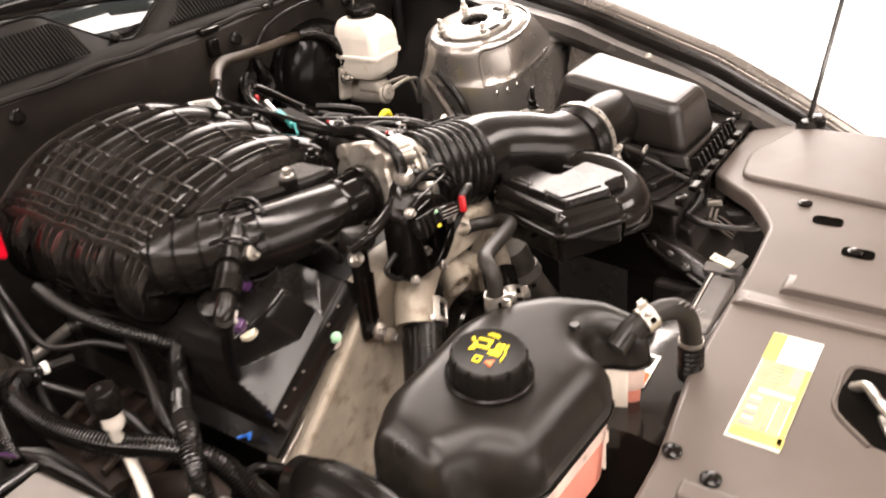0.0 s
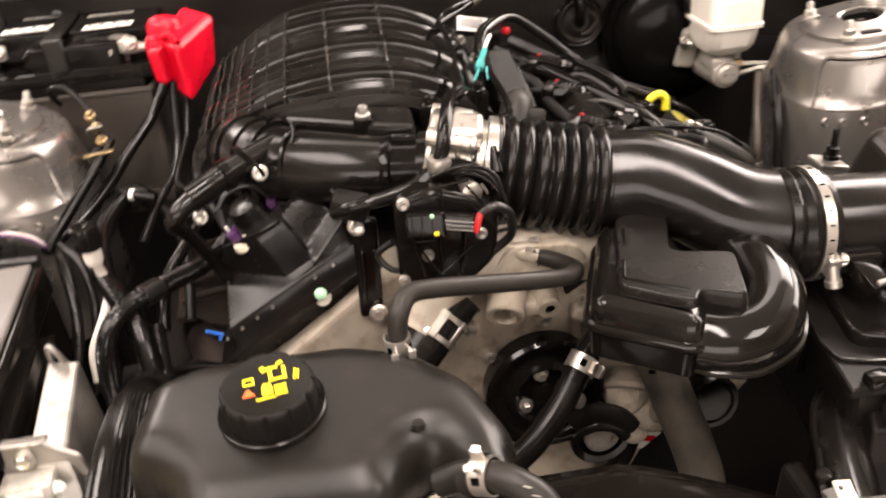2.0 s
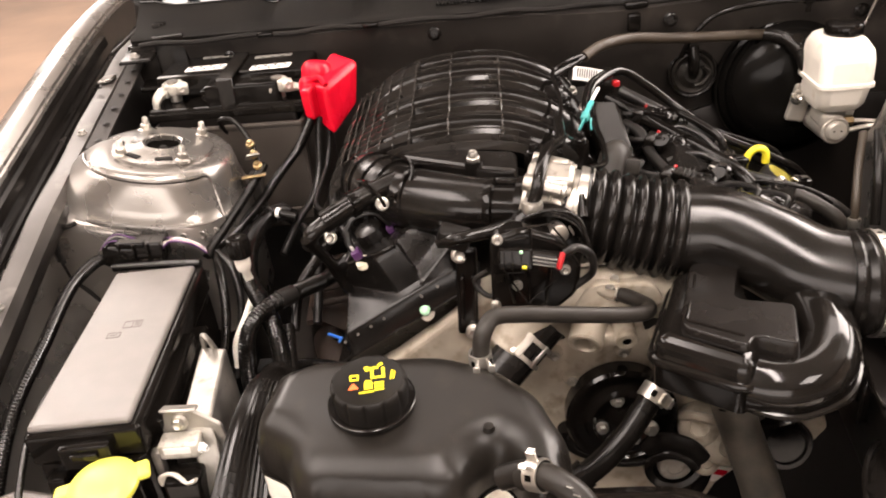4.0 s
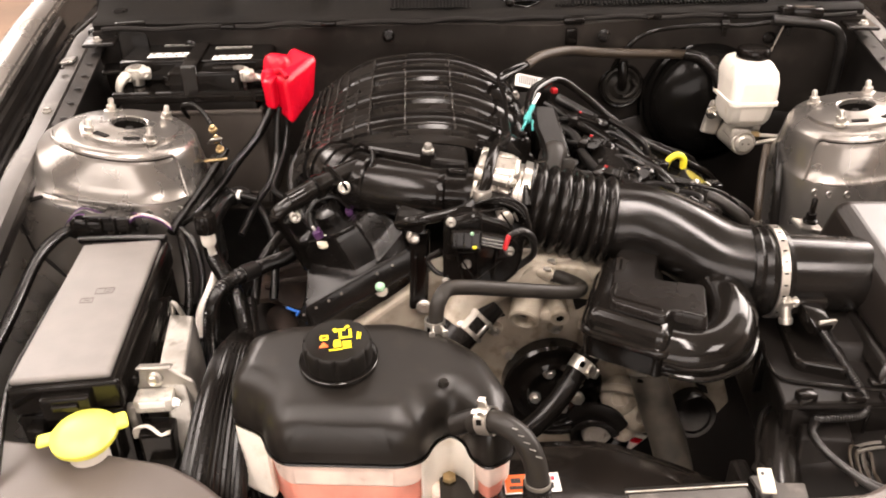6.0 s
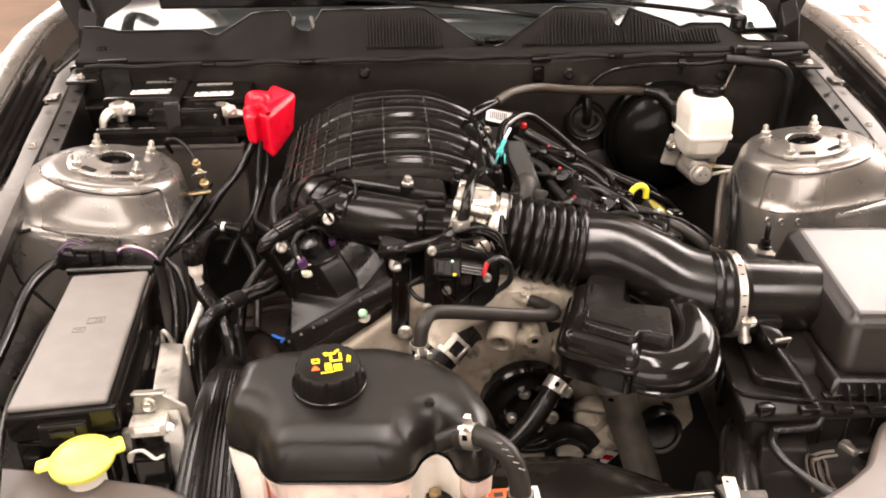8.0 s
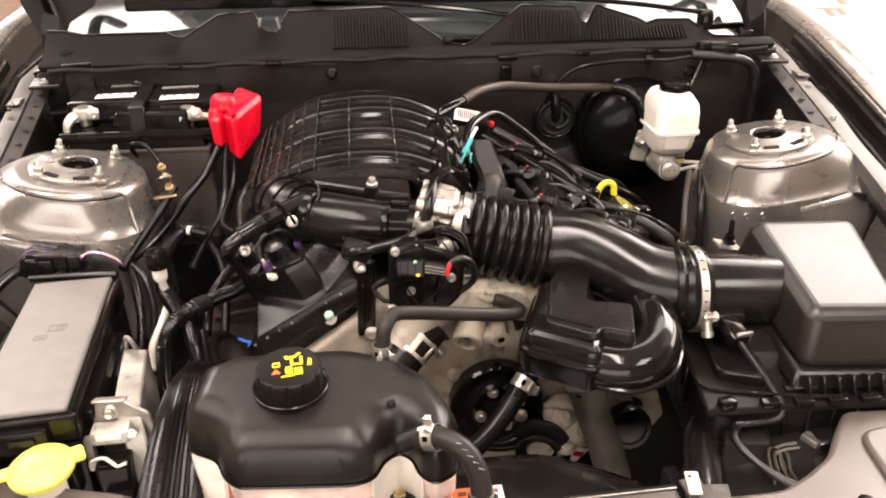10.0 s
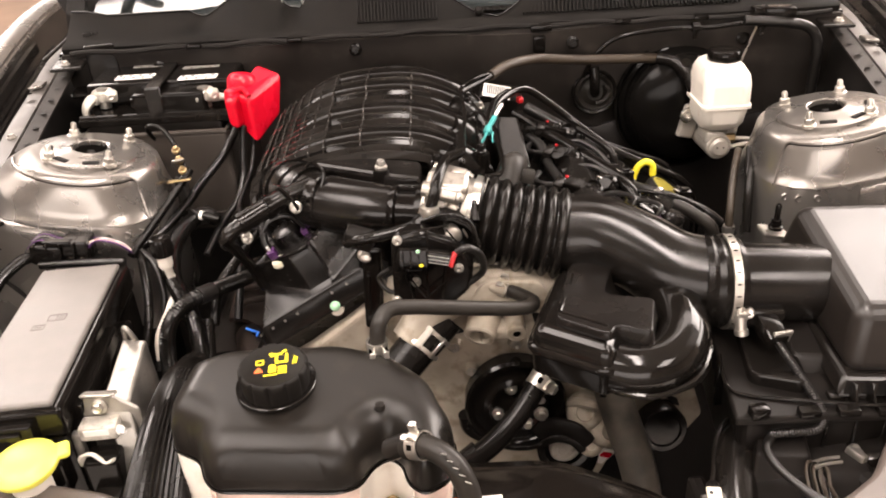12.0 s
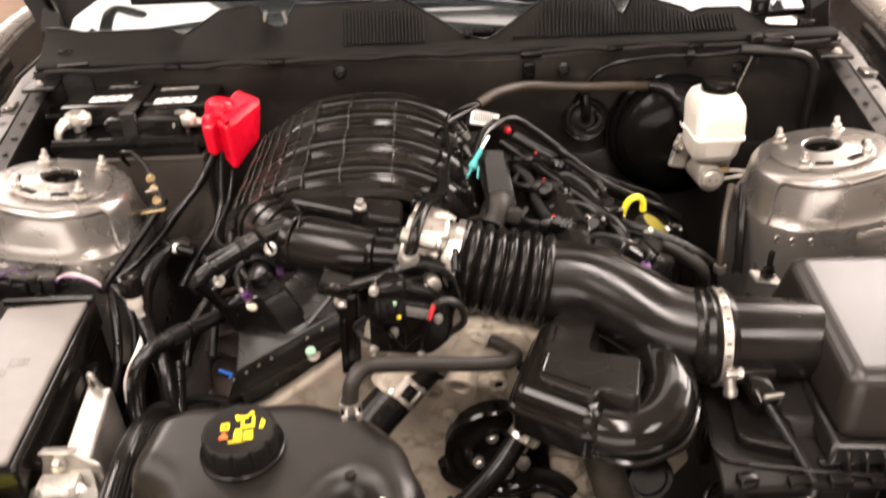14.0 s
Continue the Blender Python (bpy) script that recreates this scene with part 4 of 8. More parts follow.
# coolant crossover behind the throttle
part("crossover", sweep([V(-0.075, 0.3, 0.735), V(-0.05, 0.315, 0.762), V(0.0, 0.325, 0.79), V(0.05, 0.325, 0.795), V(0.12, 0.33, 0.78)], 0.024, 14), ALU, tc, "cast aluminium water crossover")
part("crossover_spout", sweep([V(0.0, 0.318, 0.8), V(0.022, 0.31, 0.806), V(0.045, 0.3, 0.802)], 0.0085, 12), ALU, tc)
part("crossover_plate", prism(round_outline([(-0.01, 0.775), (0.06, 0.77), (0.1, 0.785), (0.085, 0.812), (0.02, 0.815)], 0.012, 4), -0.315, -0.3, 0.003, 2, FRONT), ALU, tc, "cast water outlet plate")

BANK = math.radians(31)


def bank_point(side, u, y, n):
    """A place on a cylinder bank: u across its slope, n out from it."""
    return V(side * (0.2 - u * math.cos(BANK) + n * math.sin(BANK)), y, 0.748 + u * math.sin(BANK) + n * math.cos(BANK))


def valve_cover(side, y0, word):
    """A moulded cover: a pinned front band, a bright sloping ledge, an oblique wall and a notch beside the stay."""
    us = [-0.098, -0.092] + [-0.088 + 0.002 * k for k in range(92)] + [0.098, 0.1]
    ys = [0.008, 0.0, -0.011, -0.0108, -0.0045, -0.0035] + [-0.002 + 0.0018 * k for k in range(58)] + [0.11, 0.13, 0.17, 0.21, 0.25, 0.36]
    lows = [-0.034, -0.014, -0.003, 0.0, 0.0225, 0.0235]
    rings = []
    for k, y in enumerate(ys):
        ring = []
        for u in us:
            full = float(np.interp(u, [-0.098, -0.075, -0.068, -0.036, -0.024, 0.07, 0.086, 0.1], [-0.004, 0.0, 0.014, 0.068, 0.076, 0.078, 0.07, 0.012]))
            if k < len(lows):
                h = lows[k]
            else:
                d = y + 0.0035
                wall = 0.0075 + max(0.0, 0.019 - u) * 0.69
                if u > 0.053:
                    wall = 0.003 + (u - 0.053) * 0.62
                    h = 0.024 + d * 0.3 + min(0.013, max(0.0, y - wall)) * 0.9 + max(0.0, y - wall - 0.013) * 3.2
                else:
                    h = 0.0238 + d * 0.52 + max(0.0, y - wall) * 3.2
            ring.append(bank_point(side, u, y0 + y, min(full, h) if k >= 3 else h))
        rings.append([bank_point(side, us[0], y0 + max(y, 0.02), -0.036)] + ring + [bank_point(side, us[-1], y0 + max(y, 0.02), -0.036)])
    cv = part("valve_cover", loft(rings, caps=False), VALVE, eng, f"satin black plastic valve cover {word}", sharp=32, level=False)
    for u in (-0.07, -0.05, -0.03, -0.01, 0.045, 0.068):
        part("pin", lathe([(0.0019, 0), (0.0015, 0.0016), (0, 0.0016)], Matrix.Translation(bank_point(side, u, y0 - 0.0066, 0.0165)) @ frame_of((0, -1, 0.3)), 8), FOIL, cv)
    part("seam_ridge", sweep([bank_point(side, u, y0 - 0.0118, -0.003) for u in (-0.092, -0.03, 0.03, 0.092)], 0.0012, 6), SATIN, cv)
    part("head_edge", sweep([bank_point(side, u, y0 + 0.006, -0.041) for u in (-0.1, -0.03, 0.03, 0.1)], 0.0048, 10), BRIGHT, cv, "bright aluminium head edge")
    part("seat_rim", sweep([bank_point(side, u, y0 + y, 0.0775) for u, y in ((-0.022, 0.075), (-0.024, 0.05), (-0.014, 0.043), (0.004, 0.034), (0.03, 0.022), (0.05, 0.018))], 0.0028, 8), VALVE, cv, "raised rim round the coil seat")
    for u, y in ((0.05, 0.17), (-0.02, 0.2), (0.05, 0.3)):
        part("cover_bolt", bolt_mesh(bank_point(side, u, y0 + y, 0.078), (side * 0.5, 0, 0.86), 0.005, 0.006), BLACK, cv)
    return cv


valve_cover(-1, 0.348, "on the battery side")
valve_cover(1, 0.37, "on the brake side")

# ---- intake manifold: six ribbed runners over a curled plenum ----
man = thing("intake_manifold", "black ribbed plastic intake manifold with curled runners", "intake manifold", (-0.15, 0.55, 0.78))
part("plenum", sweep([V(-0.078, 0.376, 0.876), V(-0.12, 0.388, 0.877), V(-0.18, 0.418, 0.876), V(-0.222, 0.465, 0.873), V(-0.243, 0.52, 0.86), V(-0.248, 0.59, 0.852), V(-0.24, 0.68, 0.85), V(-0.225, 0.74, 0.85)],
                     lambda t: 0.031 + 0.008 * min(1, t * 2.5), 24), SATIN, man, "smooth plenum tube")
TOPZ = [(-0.276, 0.85), (-0.287, 0.866), (-0.285, 0.884), (-0.268, 0.902), (-0.243, 0.916), (-0.215, 0.928), (-0.18, 0.939), (-0.13, 0.946), (-0.08, 0.946), (-0.04, 0.938), (0.0, 0.918), (0.022, 0.894), (0.032, 0.862), (0.035, 0.82)]
RISE = 0.13


def top_height(x, y):
    return float(np.interp(x, [p[0] for p in TOPZ[1:12]], [p[1] for p in TOPZ[1:12]])) + (y - 0.6) * RISE * min(1.0, max(0.25, (x + 0.3) / 0.1))


def runner_line(y, lift, first=0, last=14, splay=0.0, inset=0.0):
    out = []
    for x, z in TOPZ[first:last]:
        t = min(1.0, max(0.25, (x + 0.3) / 0.1))
        out.append(V(x + inset * min(1.0, max(0.0, (-0.19 - x) / 0.08)), y + splay * max(0.0, x + 0.1), z + (y - 0.6) * RISE * t + lift))
    return out


for y, r, drop in ((0.513, 0.031, 0.0), (0.588, 0.0315, 0.0), (0.662, 0.0315, 0.0), (0.728, 0.03, -0.01)):
    splay = (y - 0.57) * 0.5
    run = part("runner", sweep(runner_line(y, drop - r, splay=splay, inset=0.03), r, 24, sub=6), BLACK, man, sharp=60)
    for off in (-0.0365, -0.0285, -0.0205, 0.0205, 0.0285, 0.0365):
        lift = drop - 0.004 - 0.009 * (abs(off) - 0.02) / 0.016
        rings = [[p + V(0, -0.0009, 0), p + V(0, 0.0009, 0), p + V(0, 0.0009, -0.012), p + V(0, -0.0009, -0.012)] for p in smooth_path(runner_line(y + off, lift, 1, 11, splay), 4)]
        part("ridge", loft(rings), RIB, run)
for y in (0.55, 0.625, 0.697):
    rings = []
    for p in runner_line(y, -0.021, 1, 12, (y - 0.57) * 0.5, 0.022):
        rings.append([p + V(0, -0.014, 0), p + V(0, 0.014, 0), p + V(0, 0.014, -0.006), p + V(0, -0.014, -0.006)])
    part("valley_floor", loft(rings), BLACK, man)
for x in (-0.268, -0.259, -0.248, -0.234, -0.218, -0.201, -0.18, -0.131, -0.064):
    ys = [0.482 + 0.256 * k / 40 for k in range(41)]
    tops = []
    for y in ys:
        wave = min(abs(y - c) for c in (0.513, 0.588, 0.662, 0.728)) / 0.036
        tops.append(V(x, y, top_height(x, y) + 0.0022 - 0.4 * max(0.0, y - 0.7) - (0.004 if x < -0.15 else 0.012) * min(1.0, wave) ** 2.2))
    rings = [[V(x - 0.001, p.y, p.z), V(x + 0.001, p.y, p.z), V(x + 0.001, p.y, p.z - 0.02), V(x - 0.001, p.y, p.z - 0.02)] for p in tops]
    part("cross_rib", loft(rings), RIB, man)
# lattice over the bend, where the runners turn down
for k in range(12):
    y = 0.488 + 0.0185 * k
    rings = [[p + V(0, -0.001, 0.003), p + V(0, 0.001, 0.003), p + V(0, 0.001, -0.01), p + V(0, -0.001, -0.01)] for p in smooth_path(runner_line(y, 0.0, 2, 7, inset=0.012), 4)]
    part("lattice_rib", loft(rings), RIB, man)
near, far = smooth_path(runner_line(0.486, -0.004, 2, 7, inset=0.012), 4), smooth_path(runner_line(0.7, -0.006, 2, 7, inset=0.012), 4)
part("bend_skin", loft([[a, b, b + V(0.004, 0, -0.006), a + V(0.004, 0, -0.006)] for a, b in zip(near, far)]), SATIN, man, "black skin under the lattice")
# flat web between tube and runners, and straps round the tube
part("web_panel", prism(round_outline([(-0.2, 0.47), (-0.09, 0.415), (-0.05, 0.4), (-0.05, 0.46), (-0.19, 0.5)], 0.012, 3), 0.86, 0.908, 0.006, 2), SATIN, man, "smooth web panel")
for a in (0.0, 1.0):
    c = V(-0.172 - 0.03 * a, 0.419 + 0.022 * a, 0.886 - 0.003 * a)
    part("tube_rib", band(c - V(0, 0.004, 0.008), (0.9, -0.42 - 0.28 * a, 0), 0.037, 0.003, 0.0025), SATIN, man)
around = resample(smooth_path([V(-0.18, 0.418, 0.876), V(-0.222, 0.465, 0.873), V(-0.243, 0.52, 0.86), V(-0.248, 0.59, 0.852), V(-0.24, 0.68, 0.85)], 8), 0.0215)
for a, b, c in zip(around, around[1:], around[2:]):
    part("tube_rib", band(b, c - a, 0.0392, 0.0028, 0.0022, n=32), BLACK, man)
part("tube_seam", sweep([V(-0.205, 0.415, 0.862), V(-0.25, 0.452, 0.852), V(-0.279, 0.51, 0.842), V(-0.287, 0.59, 0.835), V(-0.28, 0.68, 0.833)], 0.0022, 6), BLACK, man)
for x, y, z in ((-0.101, 0.43, 0.915), (-0.03, 0.46, 0.905), (0.03, 0.5, 0.9), (0.02, 0.6, 0.912), (0.018, 0.66, 0.915)):
    part("manifold_bolt", bolt_mesh((x, y, z), (0, -0.15, 1), 0.0058, 0.008), FOIL if x < -0.05 else BLACK, man)
    part("bolt_boss", lathe([(0.012, -0.06), (0.011, -0.003), (0, -0.003)], pose(x, y, z), 14), BLACK, man)
part("end_flange", lathe([(0.0, -0.004), (0.0325, -0.004), (0.0335, 0.0), (0.0335, 0.004), (0.028, 0.006), (0.028, 0.03), (0.036, 0.031), (0.0365, 0.04), (0.03, 0.041), (0, 0.041)], Matrix.Translation((-0.083, 0.3775, 0.876)) @ frame_of((0.97, -0.22, 0.0)), 36), BLACK, man, "black stepped end collar")
for a in (-100, -40, 20, 80):
    p = Matrix.Translation((-0.083, 0.3775, 0.876)) @ frame_of((0.97, -0.22, 0.0)) @ V(0.031 * math.cos(math.radians(a)), 0.031 * math.sin(math.radians(a)), 0.018)
    part("collar_web", rbox(p, (0.007, 0.007, 0.026), frame_of((0.97, -0.22, 0.0)) @ pose(0, 0, 0, 0, 0, a), 0.0015, 1), BLACK, man)

# ---- throttle body ----
tb = thing("throttle_assembly", "bright cast aluminium throttle body between manifold and bellows", "throttle body", (-0.02, 0.36, 0.82))
AX = V(0.93, -0.2, -0.22)
part("body", lathe([(0.047, -0.028), (0.049, -0.024), (0.046, -0.018), (0.043, -0.01), (0.042, 0.012), (0.045, 0.018), (0.045, 0.026), (0.038, 0.026)], Matrix.Translation((-0.02, 0.366, 0.88)) @ frame_of(AX), 32), BRIGHT, tb)
for a in (40, 130, 220, 310):
    m = Matrix.Translation((-0.022, 0.366, 0.88)) @ frame_of(AX)
    p = m @ V(0.05 * math.cos(math.radians(a)), 0.05 * math.sin(math.radians(a)), -0.008)
    part("screw_boss", lathe([(0.009, -0.02), (0.009, 0.02), (0.006, 0.022), (0, 0.022)], Matrix.Translation(p) @ frame_of(AX), 14), BRIGHT, tb)
    part("screw", bolt_mesh(p + AX.normalized() * 0.024, AX, 0.0055, 0.005), STEEL, tb)
part("motor_housing", rbox((-0.018, 0.348, 0.922), (0.05, 0.03, 0.02), (20, 4, -12), 0.006, 3), BRIGHT, tb, "ribbed cast motor housing")
part("number_plate", rbox((-0.018, 0.331, 0.92), (0.03, 0.003, 0.014), (20, 4, -12), 0.001, 1), PAPER, tb, "small white plate")
for k in range(4):
    part("print_bar", rbox((-0.028 + 0.007 * k, 0.3292, 0.9205), (0.003, 0.001, 0.01), (20, 4, -12), 0), INK, tb)
for k in range(3):
    part("cast_rib", rbox((-0.034 + 0.014 * k, 0.334, 0.905 - 0.004 * k), (0.004, 0.014, 0.02), (25, 6, -12), 0.0012, 1), BRIGHT, tb)
part("shadow_gap", band((-0.004, 0.3625, 0.8762), AX, 0.0445, 0.004, 0.002, n=36), MATTE, tb, "dark joint line")
part("side_spigot", lathe([(0.01, 0), (0.01, 0.03), (0.007, 0.032), (0, 0.032)], Matrix.Translation((-0.02, 0.325, 0.878)) @ frame_of((0.2, -1, 0.1)), 16), BRIGHT, tb)

# ---- intake hose: bellows, tube, clamps ----
ih = thing("air_intake_hose", "glossy black intake tube with ribbed rubber bellows and steel clamps", "intake hose", (0.15, 0.3, 0.78))
bpts = [V(0.006, 0.36, 0.873), V(0.045, 0.354, 0.864), V(0.085, 0.349, 0.855), V(0.128, 0.343, 0.848)]
path = resample(smooth_path(bpts, 10), 0.0012)
part("bellows", sweep(path, lambda t: 0.0455 + 0.0085 * abs(math.sin(math.pi * t * 8.5)) ** 0.75 * (0.3 if t < 0.06 or t > 0.96 else 1) + 0.002 * t, 36, smooth=False), RUBBER, ih, "ribbed black rubber bellows")
part("tube", sweep([V(0.122, 0.344, 0.849), V(0.16, 0.333, 0.851), V(0.2, 0.308, 0.842), V(0.24, 0.281, 0.827), V(0.29, 0.265, 0.82)], lambda t: 0.05 - 0.003 * math.sin(t * math.pi), 28), SATIN, ih, "smooth glossy tube")
part("rubber_cuff", sweep([V(0.262, 0.268, 0.821), V(0.28, 0.266, 0.82), V(0.305, 0.2645, 0.82)], lambda t: 0.051 + 0.003 * math.sin(t * 9.4) ** 2, 28, sub=6), RUBBER, ih)
part("worm_clamp", band((0.293, 0.2655, 0.82), (1, -0.08, 0), 0.0535, 0.0095, 0.0012, n=36), STEEL, ih, "steel worm drive clamp")
WM = Matrix.Translation((0.293, 0.2655, 0.82)) @ frame_of((1, -0.08, 0))
for k in range(26):
    a = 2 * math.pi * k / 26
    part("clamp_slot", rbox(WM @ V(0.0549 * math.cos(a), 0.0549 * math.sin(a), 0), (0.0006, 0.0016, 0.0042), WM.to_3x3().to_4x4() @ pose(0, 0, 0, 0, 0, math.degrees(a)), 0), HOLESHADE, ih, "dark bar for a worm slot's shade" if k == 0 else "")
part("clamp_housing", rbox((0.2935, 0.212, 0.806), (0.013, 0.009, 0.02), (14, 0, 0), 0.002, 2), STEEL, ih, "bright worm screw housing")
part("clamp_screw", lathe([(0.006, -0.014), (0.006, 0.012), (0.0075, 0.012), (0.0075, 0.018), (0, 0.018)], Matrix.Translation((0.293, 0.211, 0.805)) @ frame_of((0.1, -0.3, -1)), 10), STEEL, ih)
part("worm_clamp", band((0.012, 0.359, 0.872), AX, 0.0495, 0.014, 0.0012, n=36), STEEL, ih, "steel worm drive clamp")
part("clamp_screw", lathe([(0.006, -0.012), (0.006, 0.014), (0, 0.014)], Matrix.Translation((0.012, 0.318, 0.898)) @ frame_of((0, 0.8, 0.6)), 10), BLACK, ih)

# ---- resonator box below the intake tube ----
rs = thing("intake_resonator", "glossy black plastic resonator box with a curved side tube", "resonator", (0.14, 0.21, 0.71))


def inset_rings(outline, steps):
    """Rings of one outline, moved inwards and up by (inset, height) steps."""
    k = len(outline)
    area = sum(outline[i][0] * outline[(i + 1) % k][1] - outline[(i + 1) % k][0] * outline[i][1] for i in range(k))
    s = 1 if area > 0 else -1
    rings = []
    for inset, z in steps:
        ring = []
        for i in range(k):
            d = Vector(outline[(i + 1) % k]) - Vector(outline[i - 1])
            d.normalize()
            ring.append(V(outline[i][0] - s * d.y * inset, outline[i][1] + s * d.x * inset, z))
        rings.append(ring)
    return rings


ro = round_outline([(0.059, 0.182), (0.136, 0.131), (0.156, 0.16), (0.166, 0.235), (0.171, 0.283), (0.15, 0.306), (0.103, 0.297)], 0.013, 5)
part("box", loft(inset_rings(ro, [(0.008, 0.766), (0.002, 0.772), (0.0, 0.802)])), GLOSS, rs)
part("lip", loft(inset_rings(ro, [(0.0, 0.798), (-0.003, 0.799), (-0.0045, 0.8015), (-0.0045, 0.805), (-0.003, 0.8075), (0.0, 0.8085)])), GLOSS, rs, "moulded joint lip")
part("shoulder", loft(inset_rings(ro, [(0.0, 0.806), (0.0005, 0.814), (0.002, 0.82), (0.005, 0.8255), (0.0095, 0.829), (0.014, 0.8305)])), GLOSS, rs, "rounded lid shoulder")
lid_o = round_outline([(0.086, 0.186), (0.138, 0.15), (0.148, 0.166), (0.181, 0.149), (0.199, 0.213), (0.147, 0.227), (0.167, 0.284), (0.149, 0.302), (0.118, 0.293)], 0.01, 6)
LIDSTEP = [(-0.0015, 0.785), (-0.0012, 0.825), (0.0, 0.832), (0.0008, 0.8355), (0.0018, 0.8374), (0.0027, 0.838), (0.003, 0.838)]
part("box_lid", loft(inset_rings(lid_o, LIDSTEP)), LIDGLOSS, rs, "flat glossy lid")
for a, b in (((0.094, 0.196), (0.103, 0.222)), ((0.094, 0.194), (0.138, 0.166)), ((0.111, 0.243), (0.119, 0.27))):
    part("lid_ridge", sweep([V(*a, 0.838), V((a[0] + b[0]) / 2, (a[1] + b[1]) / 2, 0.8382), V(*b, 0.838)], 0.0016, 8), GLOSS, rs)
part("side_tube", sweep([V(0.229, 0.252, 0.808), V(0.23, 0.222, 0.807), V(0.225, 0.192, 0.804), V(0.211, 0.167, 0.799), V(0.19, 0.152, 0.795), V(0.165, 0.15, 0.793), V(0.145, 0.158, 0.793)], 0.0285, 24), GLOSS, rs, "curved side tube")
part("tube_lip", sweep([V(0.257, 0.245, 0.793), V(0.26, 0.22, 0.792), V(0.253, 0.184, 0.789), V(0.234, 0.149, 0.785), V(0.212, 0.132, 0.782), V(0.178, 0.121, 0.78), V(0.15, 0.128, 0.78), V(0.136, 0.137, 0.78)], 0.0036, 8), GLOSS, rs, "moulded lip")
part("tube_bed", dome(round_outline([(0.14, 0.14), (0.19, 0.125), (0.235, 0.145), (0.26, 0.185), (0.262, 0.235), (0.2, 0.235), (0.15, 0.2)], 0.016, 4), 0.772, 0.786, 0.01), GLOSS, rs)

# ---- air filter housing ----


ab = thing("air_filter_box", "black plastic air filter housing with grained lid and inlet tube", "air box", (0.45, 0.26, 0.62))
part("lid", hexa([V(0.382, 0.145, 0.772), V(0.53, 0.142, 0.762), V(0.585, 0.378, 0.785), V(0.385, 0.366, 0.792)],
                 [V(0.391, 0.16, 0.843), V(0.507, 0.158, 0.838), V(0.546, 0.353, 0.867), V(0.396, 0.342, 0.877)], 0.016, 5), AIRLID, ab, "grained grey black lid")
part("lid_shoulder", hexa([V(0.37, 0.13, 0.757), V(0.56, 0.128, 0.748), V(0.6, 0.392, 0.774), V(0.375, 0.378, 0.778)],
                          [V(0.379, 0.141, 0.776), V(0.535, 0.138, 0.766), V(0.588, 0.382, 0.789), V(0.381, 0.37, 0.796)], 0.004, 2), SATIN, ab)
for k in range(10):
    part("lid_rib", rbox((0.385 + 0.018 * k, 0.129, 0.763 - 0.0006 * k), (0.003, 0.018, 0.024), (-25, 0, 0), 0.001, 1), SATIN, ab)
part("lower_box", hexa([V(0.28, 0.12, 0.62), V(0.6, 0.12, 0.6), V(0.6, 0.39, 0.62), V(0.31, 0.37, 0.62)],
                       [V(0.268, 0.118, 0.752), V(0.61, 0.12, 0.742), V(0.612, 0.4, 0.77), V(0.3, 0.345, 0.765)], 0.012), MATTE, ab)
part("flange", hexa([V(0.26, 0.11, 0.744), V(0.618, 0.112, 0.734), V(0.62, 0.408, 0.762), V(0.292, 0.352, 0.757)],
                    [V(0.26, 0.11, 0.754), V(0.618, 0.112, 0.744), V(0.62, 0.408, 0.772), V(0.292, 0.352, 0.767)], 0.003, 2), MATTE, ab)
part("sensor_pad", hexa([V(0.34, 0.17, 0.75), V(0.39, 0.165, 0.75), V(0.39, 0.245, 0.76), V(0.34, 0.25, 0.76)], [V(0.345, 0.185, 0.772), V(0.385, 0.18, 0.772), V(0.385, 0.24, 0.782), V(0.345, 0.245, 0.782)], 0.005, 2), MATTE, ab)
part("outlet_tube", sweep([V(0.285, 0.266, 0.82), V(0.35, 0.263, 0.817), V(0.405, 0.262, 0.813)], 0.0445, 28), SATIN, ab, "satin outlet tube")
for k in range(9):
    x = 0.36 + 0.03 * k
    part("strength_rib", rbox((x, 0.128, 0.72), (0.004, 0.022, 0.05), (0, 0, 0), 0.0012, 1), SATIN, ab)
    part("lid_tab", rbox((x + 0.012, 0.137, 0.752), (0.017, 0.014, 0.012), (0, 0, 0), 0.003, 2), SATIN, ab)
for k in range(7):
    part("strength_rib", rbox((0.284 + 0.012 * (k % 2), 0.14 + 0.033 * k, 0.72), (0.02, 0.004, 0.06), (0, 0, 6), 0.0012, 1), SATIN, ab)
part("panel_ridge", sweep([V(0.277, 0.212, 0.758), V(0.268, 0.172, 0.758), V(0.270, 0.148, 0.758), V(0.287, 0.139, 0.758)], 0.0016, 6), SATIN, ab)
part("flange_ridge", sweep([V(0.283, 0.140, 0.757), V(0.328, 0.131, 0.757), V(0.376, 0.121, 0.757), V(0.416, 0.115, 0.757)], 0.002, 6), SATIN, ab)
part("flange_ridge", sweep([V(0.279, 0.134, 0.747), V(0.328, 0.125, 0.747), V(0.376, 0.117, 0.747), V(0.417, 0.111, 0.747)], 0.002, 6), SATIN, ab)
for k in range(6):
    part("flange_tab", rbox((0.335 + 0.04 * k, 0.1135, 0.7555 - 0.001 * k), (0.022, 0.012, 0.009), (0, 0, 0), 0.002, 2), BLACK, ab)
part("corner_catch", rbox((0.285, 0.116, 0.757), (0.02, 0.014, 0.014), (0, 0, 8), 0.003, 2), BLACK, ab)
part("lid_panel", prism(round_outline([(0.29, 0.16), (0.345, 0.14), (0.36, 0.235), (0.305, 0.25)], 0.012, 4), 0.755, 0.7705, 0.003, 2), SATIN, ab, "raised filter cover panel")
